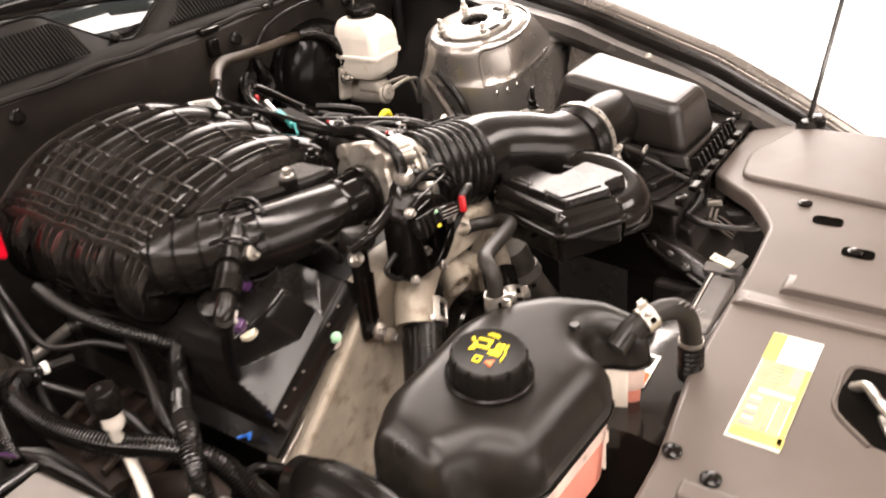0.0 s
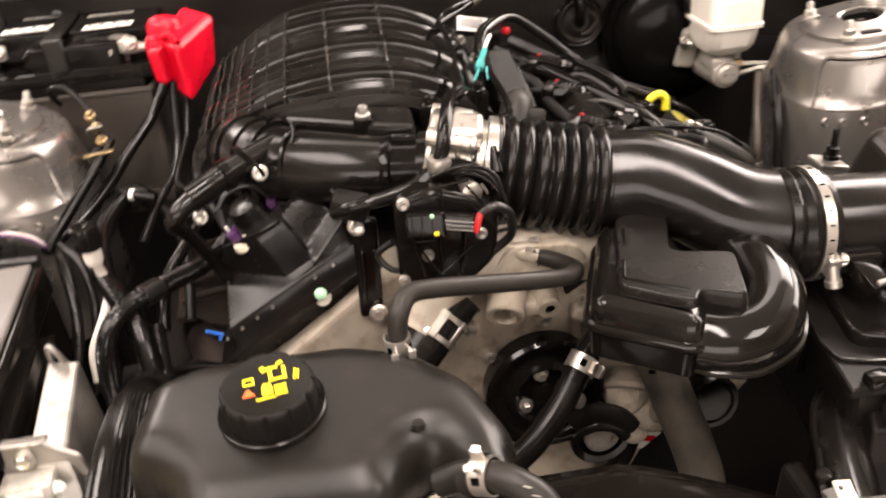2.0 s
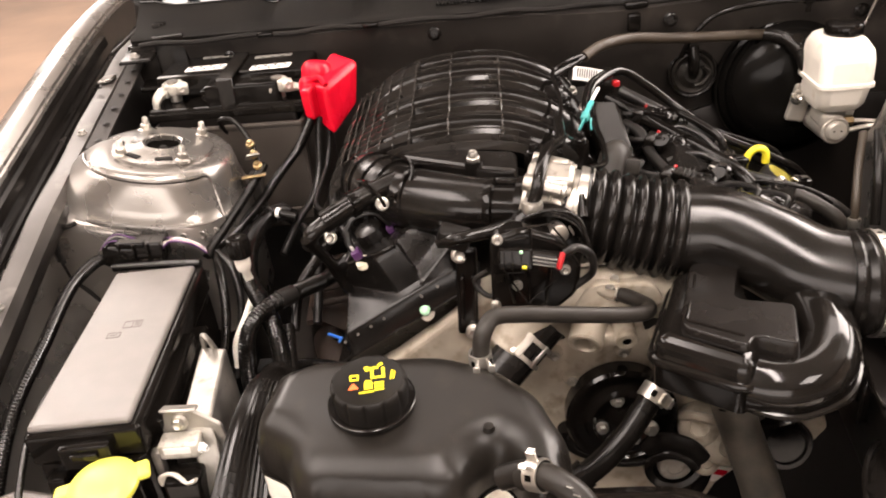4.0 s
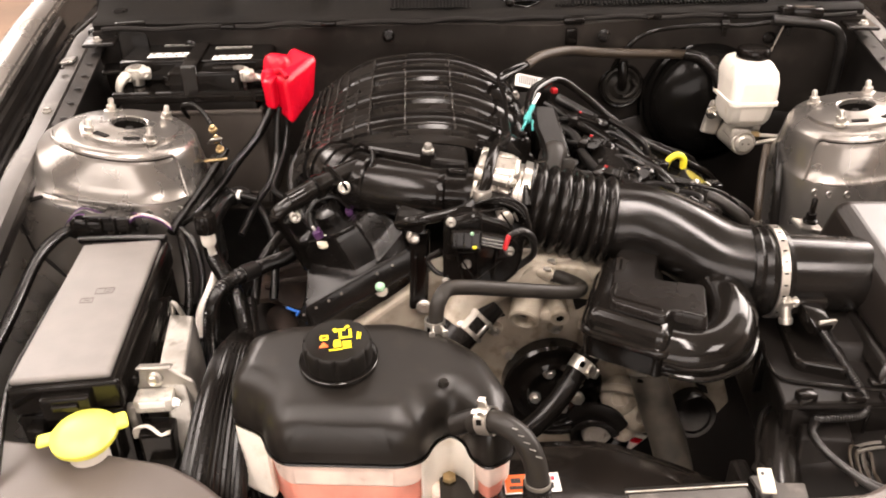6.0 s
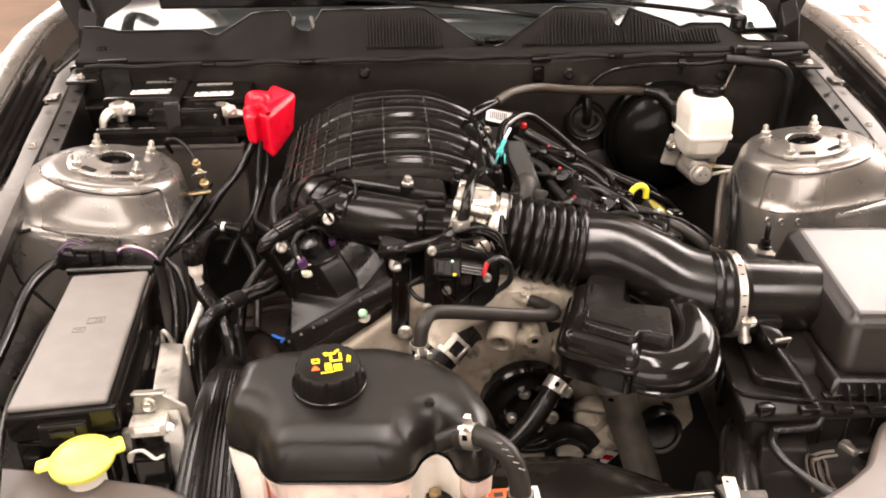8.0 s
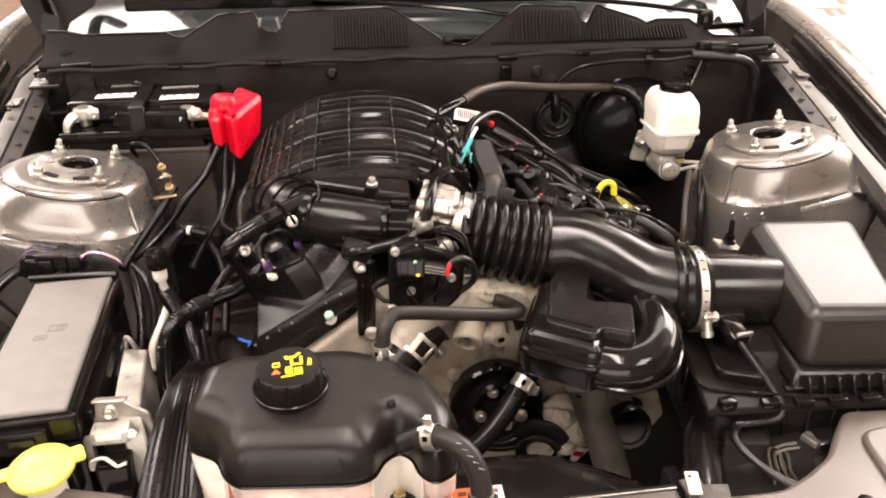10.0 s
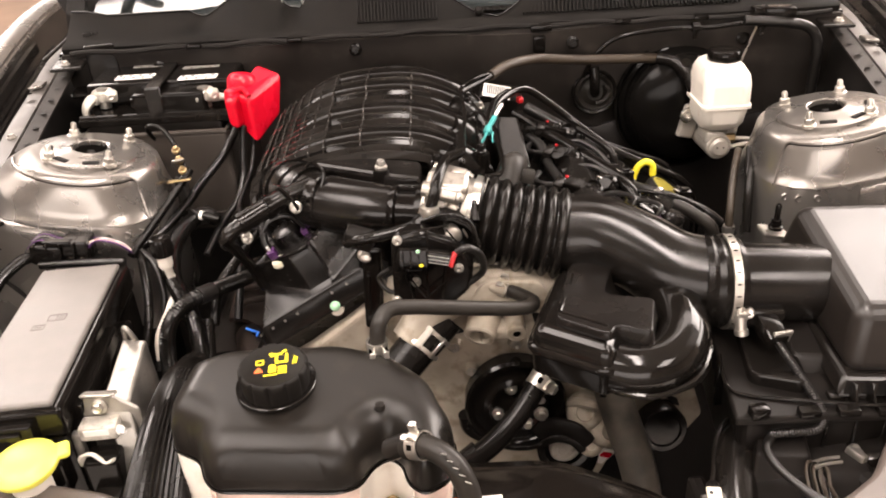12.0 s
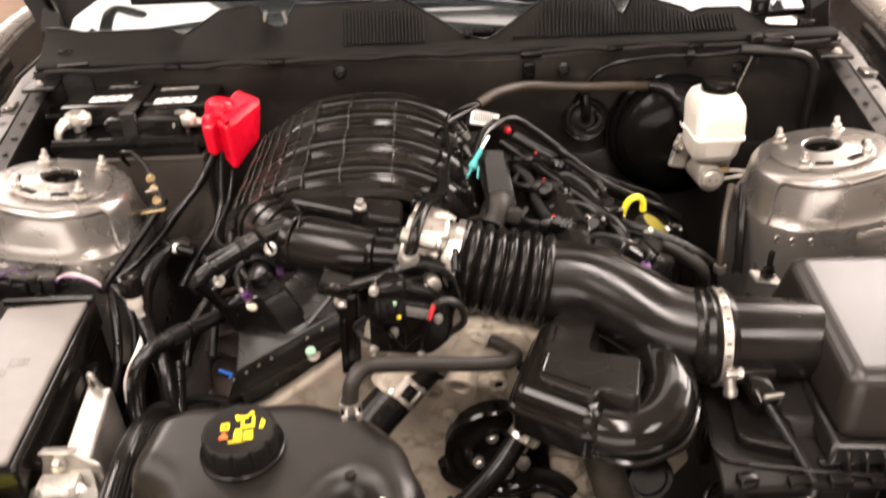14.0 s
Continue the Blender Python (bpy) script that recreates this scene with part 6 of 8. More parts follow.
h = thing("pump_hose", "black rubber hose with spring clamp across the pulley", "hose", (0.04, 0.24, 0.58), "coolant hoses")
part("hose", sweep([V(0.11, 0.29, 0.705), V(0.092, 0.275, 0.695), V(0.078, 0.262, 0.684), V(0.052, 0.24, 0.658), V(0.02, 0.222, 0.632), V(-0.015, 0.21, 0.612), V(-0.04, 0.2, 0.6)], 0.0135, 16), RUBBER, h)
clamp(h, (0.083, 0.266, 0.688), (-0.6, -0.5, -0.6), 0.0142, (0.5, -0.8, 0.2), 0.017)
part("joint_collar", band((-0.005, 0.213, 0.618), (-0.8, -0.3, -0.5), 0.0138, 0.022, 0.003), RUBBER, h)
part("steel_pipe", sweep([V(0.1, 0.283, 0.7), V(0.13, 0.31, 0.72), V(0.14, 0.33, 0.73)], 0.011, 12), ALU, h)

h = thing("lower_radiator_hose", "wide dusty grey radiator hose hanging beside the engine", "hose", (0.18, 0.22, 0.42), "coolant hoses")
part("hose", sweep([V(0.168, 0.315, 0.7), V(0.178, 0.298, 0.65), V(0.193, 0.275, 0.6), V(0.206, 0.25, 0.56), V(0.212, 0.225, 0.52), V(0.212, 0.2, 0.44)], 0.0235, 18), DUSTHOSE, h)
part("hose_clamp", band((0.176, 0.302, 0.66), (0.25, -0.35, -0.9), 0.0245, 0.014, 0.0018), STEEL, h, "bright steel clamp")
part("clamp_window", rbox((0.17, 0.2775, 0.65), (0.02, 0.002, 0.005), (-20, 6, -6), 0.0008, 1), HOLESHADE, h, "dark patch for a stamped window's shade")

h = thing("ribbed_air_duct", "black air duct with lengthwise ribs beside the coolant tank", "air duct", (-0.325, 0.12, 0.52))
part("duct", sweep([V(-0.325, 0.245, 0.745), V(-0.326, 0.21, 0.757), V(-0.328, 0.165, 0.748), V(-0.332, 0.12, 0.72), V(-0.336, 0.075, 0.68), V(-0.34, 0.04, 0.63), V(-0.345, 0.02, 0.55)], lambda t: 0.02 + 0.016 * min(1, t * 1.6), 80, flute=0.002), RUBBER, h, sharp=25)
part("end_collar", band((-0.325, 0.243, 0.746), (0, -0.95, 0.3), 0.021, 0.014, 0.003), RUBBER, h, "smooth rubber collar")


def loom(word, pts, r=0.011, pitch=0.0048, mat=None, name="wiring_loom", taped=None):
    """A split corrugated wiring sleeve, with tape wraps where given."""
    z = min(p.z for p in pts)
    ob = thing(name, word, "wiring loom", (pts[0].x, pts[0].y, z), "wiring looms")
    part("sleeve", sweep(pts, r, 12, ridges=r * 0.14, pitch=pitch), mat or LOOM, ob)
    for a, b in taped or ():
        way = smooth_path(pts, 10)
        i, j = int(a * (len(way) - 1)), int(b * (len(way) - 1))
        part("tape_wrap", sweep(way[i:j + 1], r * 1.08, 12, smooth=False), TAPE, ob, "black cloth tape wrap")
    return ob


def cable(word, pts, r=0.004, mat=None, category="cable", name="cable", n=10, ends=None):
    z = min(p.z for p in pts)
    ob = thing(name, word, category, (pts[0].x, pts[0].y, z), "cables and pipes")
    part("run", sweep(pts, r, n), mat or RUBBER, ob)
    for p in ends or ():
        part("end_fitting", lathe([(r * 1.5, -0.006), (r * 1.7, 0), (r * 1.5, 0.006), (0, 0.006)], pose(*p), 12), STEEL, ob)
    return ob


loom("black corrugated loom curving to the valve cover", [V(-0.262, 0.478, 0.776), V(-0.279, 0.466, 0.763), V(-0.3, 0.438, 0.758), V(-0.325, 0.402, 0.766), V(-0.355, 0.352, 0.776), V(-0.374, 0.325, 0.762), V(-0.382, 0.312, 0.72), V(-0.383, 0.308, 0.66), V(-0.38, 0.3, 0.58)], 0.0108, 0.0038, taped=[(0.42, 0.47)])
loom("black corrugated loom arching beside the suspension tower", [V(-0.372, 0.585, 0.775), V(-0.39, 0.578, 0.788), V(-0.408, 0.545, 0.788), V(-0.41, 0.485, 0.782), V(-0.395, 0.42, 0.776), V(-0.368, 0.37, 0.768), V(-0.345, 0.33, 0.745), V(-0.335, 0.29, 0.68)], 0.0118, 0.0038, taped=[(0.08, 0.2)])
loom("black corrugated loom running from the earth bracket to the connector", [V(-0.405, 0.605, 0.852), V(-0.413, 0.585, 0.842), V(-0.425, 0.55, 0.828), V(-0.44, 0.51, 0.812), V(-0.452, 0.475, 0.8), V(-0.458, 0.455, 0.792)], 0.0065, 0.0036)
loom("black corrugated loom along the wing beside the fuse box", [V(-0.583, 0.441, 0.806), V(-0.594, 0.425, 0.808), V(-0.606, 0.38, 0.8), V(-0.605, 0.3, 0.78), V(-0.605, 0.2, 0.75), V(-0.59, 0.1, 0.7)], 0.008, 0.0042)
loom("thin braided loom along the fuse box side", [V(-0.553, 0.4, 0.79), V(-0.558, 0.32, 0.785), V(-0.556, 0.24, 0.78), V(-0.548, 0.15, 0.775), V(-0.53, 0.06, 0.74)], 0.0038, 0.003)
loom("small corrugated sleeve low beside the engine", [V(-0.34, 0.33, 0.7), V(-0.32, 0.35, 0.69), V(-0.29, 0.36, 0.675), V(-0.27, 0.35, 0.66)], 0.007, 0.004)

loom("braided black battery cable under the red terminal cover", [V(-0.342, 0.68, 0.89), V(-0.35, 0.672, 0.876), V(-0.366, 0.656, 0.852), V(-0.394, 0.625, 0.825), V(-0.417, 0.58, 0.802), V(-0.438, 0.53, 0.79), V(-0.452, 0.49, 0.79), V(-0.458, 0.462, 0.79)], 0.0072, 0.0036, name="battery_cable")
wl = cable("black taped cable below the red terminal cover", [V(-0.332, 0.684, 0.89), V(-0.336, 0.682, 0.872), V(-0.34, 0.675, 0.84), V(-0.342, 0.66, 0.811), V(-0.35, 0.63, 0.785), V(-0.369, 0.59, 0.765), V(-0.385, 0.54, 0.74)], 0.0055, TAPE)
cable("thin black cable below the battery", [V(-0.325, 0.7, 0.86), V(-0.33, 0.67, 0.82), V(-0.34, 0.6, 0.79), V(-0.31, 0.55, 0.79), V(-0.29, 0.5, 0.78)], 0.004, TAPE)
cable("black cable looped behind the valve cover", [V(-0.29, 0.52, 0.79), V(-0.315, 0.46, 0.775), V(-0.335, 0.42, 0.755), V(-0.34, 0.38, 0.72)], 0.007, RUBBER)
cable("black cable falling behind the coolant tank", [V(-0.34, 0.36, 0.74), V(-0.33, 0.31, 0.71), V(-0.322, 0.27, 0.66), V(-0.32, 0.24, 0.6)], 0.0085, RUBBER)
cable("black cable beside the white pipe", [V(-0.452, 0.47, 0.788), V(-0.44, 0.44, 0.78), V(-0.425, 0.39, 0.745), V(-0.43, 0.35, 0.7), V(-0.46, 0.33, 0.67)], 0.006, RUBBER)
cable("curled earth strap behind the suspension tower", [V(-0.47, 0.68, 0.87), V(-0.478, 0.665, 0.9), V(-0.455, 0.655, 0.905), V(-0.435, 0.64, 0.89), V(-0.42, 0.62, 0.87), V(-0.41, 0.6, 0.85)], 0.0038, RUBBER)

sh = thing("steering_shaft", "worn steel steering shaft low beside the engine", "shaft", (-0.31, 0.71, 0.6))
part("tube", sweep([V(-0.365, 0.7, 0.71), V(-0.347, 0.708, 0.716), V(-0.285, 0.713, 0.722), V(-0.25, 0.716, 0.726)], 0.008, 14), FOIL, sh)
part("joint", lathe([(0.014, -0.014), (0.016, 0.0), (0.014, 0.014), (0, 0.015)], Matrix.Translation((-0.37, 0.7, 0.708)) @ frame_of((1, 0.1, 0.1)), 14), HOSE, sh)
hs = thing("heat_shield", "rust-dulled ribbed heat shield over the exhaust", "heat shield", (-0.31, 0.6, 0.56))
part("sheet", loft([[V(-0.37 + 0.11 * k / 8, 0.64, 0.66 + 0.012 * math.sin(k * 0.8)), V(-0.37 + 0.11 * k / 8, 0.53, 0.62 + 0.012 * math.sin(k * 0.8 + 1)), V(-0.37 + 0.11 * k / 8, 0.53, 0.612 + 0.012 * math.sin(k * 0.8 + 1)), V(-0.37 + 0.11 * k / 8, 0.64, 0.652 + 0.012 * math.sin(k * 0.8))] for k in range(9)]), RUSTY, hs, sharp=60)
for k in range(4):
    part("rib", sweep([V(-0.362, 0.545 + 0.026 * k, 0.645 + 0.01 * k), V(-0.31, 0.55 + 0.026 * k, 0.652 + 0.01 * k), V(-0.262, 0.555 + 0.026 * k, 0.65 + 0.01 * k)], 0.005, 8), RUSTY, hs)
part("pipe", sweep([V(-0.34, 0.52, 0.6), V(-0.32, 0.46, 0.62), V(-0.3, 0.42, 0.6), V(-0.29, 0.38, 0.55)], 0.022, 14), RUSTY, hs, "brown exhaust pipe")
fr2 = thing("frame_member", "dusty dark frame member below the battery side", "car panel", (-0.36, 0.42, 0.4))
part("beam", rbox((-0.39, 0.44, 0.52), (0.07, 0.5, 0.14), (0, 12, 0), 0.015, 3), DULLPAINT, fr2)
for k in range(3):
    part("bolt", bolt_mesh((-0.375 + 0.012 * k, 0.36 + 0.06 * k, 0.594 - 0.003 * k), (0.2, 0, 1), 0.007, 0.007), FOIL, fr2)
sc = thing("sensor_connector", "white ended sensor connector beside the loom", "connector", (-0.378, 0.53, 0.79))
part("body", sweep([V(-0.35, 0.525, 0.806), V(-0.372, 0.53, 0.81), V(-0.382, 0.533, 0.812)], 0.0058, 10), BLACK, sc)
part("ring", band((-0.376, 0.531, 0.811), (-1, 0.2, 0.1), 0.0059, 0.005, 0.0009), PAPER, sc, "white ring")
part("wire", sweep([V(-0.384, 0.533, 0.812), V(-0.395, 0.54, 0.818), V(-0.405, 0.55, 0.806)], 0.0022, 6), RUBBER, sc)
loom("black taped harness from the manifold to the corrugated loom", [V(-0.262, 0.478, 0.776), V(-0.282, 0.5, 0.795), V(-0.3, 0.545, 0.81), V(-0.306, 0.6, 0.82), V(-0.3, 0.66, 0.825)], 0.0075, 0.004, mat=TAPE)
cable("black wire behind the service pipe", [V(-0.45, 0.47, 0.79), V(-0.43, 0.455, 0.775), V(-0.418, 0.43, 0.74), V(-0.42, 0.4, 0.7), V(-0.43, 0.38, 0.65)], 0.005, TAPE)
cable("black wire crossing under the loom", [V(-0.4, 0.62, 0.78), V(-0.37, 0.6, 0.76), V(-0.345, 0.56, 0.74), V(-0.33, 0.5, 0.72), V(-0.33, 0.45, 0.68)], 0.006, TAPE)

gb = thing("earth_bracket", "golden zinc bracket with bolts beside the battery", "bracket", (-0.42, 0.605, 0.85))
part("plate", rbox((-0.418, 0.6, 0.868), (0.018, 0.055, 0.004), (-25, 0, 22), 0.0015, 1), FOIL, gb)
for k in range(3):
    part("bolt", bolt_mesh((-0.424 + 0.008 * k, 0.62 - 0.018 * k, 0.879 - 0.009 * k), (0, -0.4, 1), 0.0048, 0.005), COPPER, gb)
part("foot", rbox((-0.418, 0.588, 0.843), (0.034, 0.03, 0.004), (-18, 0, 15), 0.0015, 1), COPPER, gb, "golden foot plate")
part("post", rbox((-0.42, 0.6, 0.8), (0.016, 0.016, 0.09), bevel=0.003), DULLPAINT, gb)

# ---- refrigerant pipe with black cap ----
wt = thing("refrigerant_pipe", "white service pipe with a black screw cap", "service pipe", (-0.405, 0.37, 0.7))
part("pipe", sweep([V(-0.391, 0.4, 0.812), V(-0.391, 0.404, 0.79), V(-0.388, 0.406, 0.768), V(-0.396, 0.385, 0.745), V(-0.408, 0.36, 0.72), V(-0.41, 0.35, 0.69)], 0.0052, 12), WHITEPLASTIC, wt)
part("collar", lathe([(0.007, -0.01), (0.0095, -0.005), (0.0095, 0.006), (0.008, 0.01), (0, 0.01)], pose(-0.391, 0.399, 0.811), 18), WHITEPLASTIC, wt)
part("cap", lathe([(0.013, 0), (0.0135, 0.004), (0.0135, 0.02), (0.012, 0.024), (0.006, 0.025), (0, 0.023)], pose(-0.391, 0.399, 0.822), 40, lobes=20, depth=0.0006), BLACK, wt, "black ribbed cap")

# ---- engine mount bracket beside the fuse box ----
sb = thing("module_bracket", "bent bare metal bracket carrying a relay and connector", "bracket", (-0.39, 0.19, 0.6))
part("side_plate", hexa([V(-0.405, 0.285, 0.62), V(-0.36, 0.1, 0.62), V(-0.345, 0.1, 0.62), V(-0.385, 0.285, 0.62)], [V(-0.418, 0.285, 0.772), V(-0.4, 0.165, 0.772), V(-0.37, 0.165, 0.772), V(-0.385, 0.275, 0.775)], 0.003, 2), FOIL, sb)
part("front_plate", prism(round_outline([(-0.43, 0.7), (-0.38, 0.7), (-0.36, 0.66), (-0.345, 0.66), (-0.36, 0.765), (-0.385, 0.785), (-0.415, 0.785), (-0.418, 0.765), (-0.43, 0.76)], 0.004, 3), -0.165, -0.161, 0.001, 1, FRONT), FOIL, sb)
part("fold", rbox((-0.4, 0.166, 0.784), (0.036, 0.014, 0.004), (-20, 0, 0), 0.0015, 1), FOIL, sb)
part("bolt", bolt_mesh((-0.4, 0.16, 0.772), (0, -1, 0.2), 0.0065, 0.006), STEEL, sb)
part("relay", rbox((-0.4, 0.15, 0.752), (0.04, 0.022, 0.018), (0, 0, 3), 0.003, 2), LEAD, sb, "pale relay block")
part("relay_slot", rbox((-0.4, 0.1385, 0.7545), (0.026, 0.001, 0.007), (0, 0, 3), 0, 1), PAPER, sb, "white label strip")
part("relay_tab", rbox((-0.424, 0.148, 0.738), (0.012, 0.02, 0.03), bevel=0.003), FOIL, sb)
part("peg", bolt_mesh((-0.378, 0.146, 0.751), (1, -0.3, 0), 0.004, 0.005), PAPER, sb)
part("connector", rbox((-0.398, 0.135, 0.705), (0.036, 0.03, 0.05), (0, 0, 3), 0.004, 2), BLACK, sb, "black connector")
part("connector_lock", sweep([V(-0.42, 0.132, 0.718), V(-0.417, 0.128, 0.732), V(-0.404, 0.126, 0.737), V(-0.392, 0.124, 0.727), V(-0.382, 0.124, 0.73)], 0.0042, 8, flat=0.5), WHITEPLASTIC, sb, "white locking lever")
part("plug", rbox((-0.395, 0.115, 0.675), (0.03, 0.024, 0.04), (0, 0, 3), 0.003, 2), SATIN, sb)
part("plug", rbox((-0.392, 0.1, 0.65), (0.026, 0.02, 0.03), (0, 0, 3), 0.003, 2), COVER, sb)
part("clip", sweep([V(-0.414, 0.285, 0.77), V(-0.41, 0.28, 0.79), V(-0.404, 0.278, 0.785), V(-0.4, 0.28, 0.77)], 0.003, 8), FOIL, sb)
part("black_backing", rbox((-0.432, 0.235, 0.73), (0.014, 0.15, 0.09), (0, 0, 6), 0.003, 2), BLACK, sb)

# ---- washer filler ----
wf = thing("washer_filler", "pale yellow flip cap on a white washer filler neck", "filler cap", (-0.455, 0.105, 0.69))
part("neck", lathe([(0.019, 0.0), (0.019, 0.066), (0, 0.066)], pose(-0.452, 0.09, 0.692), 24), WHITEPLASTIC, wf, "white filler neck")
part("cap", lathe([(0.029, 0.0), (0.032, 0.004), (0.032, 0.009), (0.027, 0.014), (0.018, 0.0175), (0.006, 0.019), (0, 0.019)], pose(-0.452, 0.092, 0.754, 6, 0, 0), 36), PALEYELLOW, wf)
part("thumb_tab", rbox((-0.486, 0.087, 0.759), (0.022, 0.016, 0.007), (0, -6, 15), 0.003, 3), PALEYELLOW, wf)
part("hinge_tab", rbox((-0.428, 0.106, 0.761), (0.028, 0.022, 0.008), (0, 0, 25), 0.0035, 3), PALEYELLOW, wf)

# ---- connector with coloured wires behind the fuse box ----
cn = thing("wire_connector", "black connector with purple, white and yellow wires", "connector", (-0.54, 0.447, 0.79))
part("shell", rbox((-0.562, 0.447, 0.81), (0.044, 0.03, 0.028), (0, 6, 2), 0.004, 2), BLACK, cn)
part("shell", rbox((-0.523, 0.449, 0.815), (0.038, 0.026, 0.024), (0, 4, 2), 0.003, 2), SATIN, cn)
part("latch", rbox((-0.545, 0.44, 0.826), (0.036, 0.014, 0.008), (0, 4, 2), 0.002, 2), BLACK, cn)
for k in range(5):
    part("shell_rib", rbox((-0.578 + 0.018 * k, 0.447, 0.813), (0.003, 0.032, 0.03), (0, 5, 2), 0.001, 1), GLOSS, cn)
for k, m in enumerate((PURPLE, PAPER, CREAM, PURPLE, DARKRED, INK, PAPER, CREAM, PURPLE, PAPER)):
    a = k * 0.0024
    part("wire", sweep([V(-0.506, 0.438 + a, 0.816 + 0.003 * (k % 3)), V(-0.494, 0.438 + a, 0.826 - a * 0.3), V(-0.478, 0.44 + a, 0.824 - a * 0.5), V(-0.465, 0.448 + a * 0.6, 0.812 - a * 0.3), V(-0.455, 0.457, 0.794)], 0.0014, 6), m, cn)
for k, m in enumerate((PURPLE, INK, GREYPLASTIC, PURPLE, INK)):
    part("wire", sweep([V(-0.545, 0.442 + 0.004 * k, 0.825), V(-0.57, 0.442 + 0.004 * k, 0.83 + 0.001 * k), V(-0.587, 0.44, 0.82), V(-0.595, 0.43, 0.806)], 0.0009, 6), m, cn)
part("lower_rail", sweep([V(-0.57, 0.427, 0.8), V(-0.52, 0.426, 0.801), V(-0.455, 0.424, 0.8)], 0.006, 10, ridges=0.001, pitch=0.004), LOOM, cn)

# ---- small parts round the battery-side valve cover ----
sl = thing("sensor_rail", "black plastic sensor rail with bolts on the manifold", "sensor", (-0.235, 0.39, 0.86))
part("bar", sweep([V(-0.19, 0.418, 0.9), V(-0.225, 0.392, 0.894), V(-0.248, 0.374, 0.888), V(-0.262, 0.362, 0.884)], 0.0125, 12), SATIN, sl)
part("end", sweep([V(-0.255, 0.367, 0.886), V(-0.272, 0.355, 0.881)], 0.0135, 12), BLACK, sl)
part("tip", sweep([V(-0.268, 0.357, 0.882), V(-0.284, 0.347, 0.872), V(-0.29, 0.352, 0.855)], 0.0095, 12), SATIN, sl)
part("collar", band((-0.24, 0.38, 0.89), (-0.75, -0.55, -0.12), 0.0125, 0.008, 0.003), BLACK, sl)
part("bolt", bolt_mesh((-0.207, 0.384, 0.886), (0, -1, 0.3), 0.006, 0.006), STEEL, sl)
part("bolt", bolt_mesh((-0.268, 0.362, 0.858), (0, -1, 0.3), 0.0055, 0.006), STEEL, sl)
part("clip_wire", sweep([V(-0.196, 0.43, 0.92), V(-0.185, 0.42, 0.929), V(-0.17, 0.405, 0.92), V(-0.178, 0.39, 0.9), V(-0.2, 0.385, 0.893)], 0.0022, 6), BLACK, sl)
part("clip_wire", sweep([V(-0.235, 0.41, 0.905), V(-0.222, 0.39, 0.91), V(-0.21, 0.38, 0.9), V(-0.203, 0.378, 0.885)], 0.0022, 6), BLACK, sl)
part("stem", sweep([V(-0.29, 0.34, 0.87), V(-0.275, 0.37, 0.82), V(-0.265, 0.39, 0.77)], 0.007, 10), BLACK, sl)

ic = thing("ignition_coil", "ignition coil plug with purple lock and white seat", "ignition coil", (-0.243, 0.395, 0.79))
part("seat", lathe([(0.009, 0), (0.0105, 0.003), (0.009, 0.008), (0, 0.008)], Matrix.Translation((-0.237, 0.385, 0.806)) @ frame_of((-0.4, -0.2, 0.85)), 18), CREAM, ic, "cream coil seat")
part("lock", rbox((-0.246, 0.385, 0.822), (0.011, 0.012, 0.014), (15, -20, 10), 0.002, 2), PURPLE, ic, "purple lock")
part("plug", sweep([V(-0.248, 0.386, 0.824), V(-0.254, 0.388, 0.834), V(-0.256, 0.395, 0.846)], 0.0048, 10), TAPE, ic)
part("plug_pin", rbox((-0.25, 0.382, 0.831), (0.004, 0.003, 0.008), (15, -20, 10), 0.001, 1), PAPER, ic)
part("coil_cap", lathe([(0.022, -0.02), (0.0225, 0.0), (0.02, 0.01), (0.012, 0.013), (0, 0.013)], Matrix.Translation((-0.231, 0.428, 0.826)) @ frame_of((-0.4, -0.1, 0.9)), 24), VALVE, ic, "round matt black coil cap")
part("lock", rbox((-0.205, 0.412, 0.838), (0.01, 0.011, 0.012), (10, -25, 0), 0.002, 2), PURPLE, ic)
part("lead", sweep([V(-0.258, 0.395, 0.846), V(-0.245, 0.4, 0.862), V(-0.222, 0.402, 0.866), V(-0.205, 0.408, 0.846)], 0.003, 8), TAPE, ic)

cable("thin black coil lead bent over the valve cover", [V(-0.2, 0.41, 0.84), V(-0.185, 0.392, 0.845), V(-0.168, 0.388, 0.862), V(-0.148, 0.375, 0.872), V(-0.135, 0.352, 0.862), V(-0.128, 0.345, 0.84)], 0.0034, RUBBER)
gc = thing("valve_cover_clip", "pale green and white clip on the valve cover edge", "clip", (-0.166, 0.347, 0.755))
part("head", lathe([(0.008, -0.008), (0.009, -0.002), (0.008, 0.002), (0, 0.003)], Matrix.Translation((-0.166, 0.342, 0.76)) @ frame_of((0, -0.8, 0.5)), 14), WHITEPLASTIC, gc)
part("tip", lathe([(0.006, 0), (0.0065, 0.005), (0.004, 0.008), (0, 0.008)], Matrix.Translation((-0.167, 0.338, 0.766)) @ frame_of((0, -0.5, 0.8)), 12), GREEN, gc, "pale green tip")
part("wire", sweep([V(-0.166, 0.34, 0.768), V(-0.162, 0.345, 0.785), V(-0.166, 0.352, 0.79)], 0.0012, 6), BLACK, gc)
bc = thing("blue_clip", "small blue plastic clip beside the valve cover", "clip", (-0.289, 0.374, 0.705))
part("bar", rbox((-0.289, 0.372, 0.714), (0.018, 0.004, 0.0035), (0, 35, 15), 0.0012, 1), BLUE, bc)
part("tooth", rbox((-0.2815, 0.371, 0.7085), (0.0035, 0.004, 0.009), (0, 35, 15), 0.001, 1), BLUE, bc)
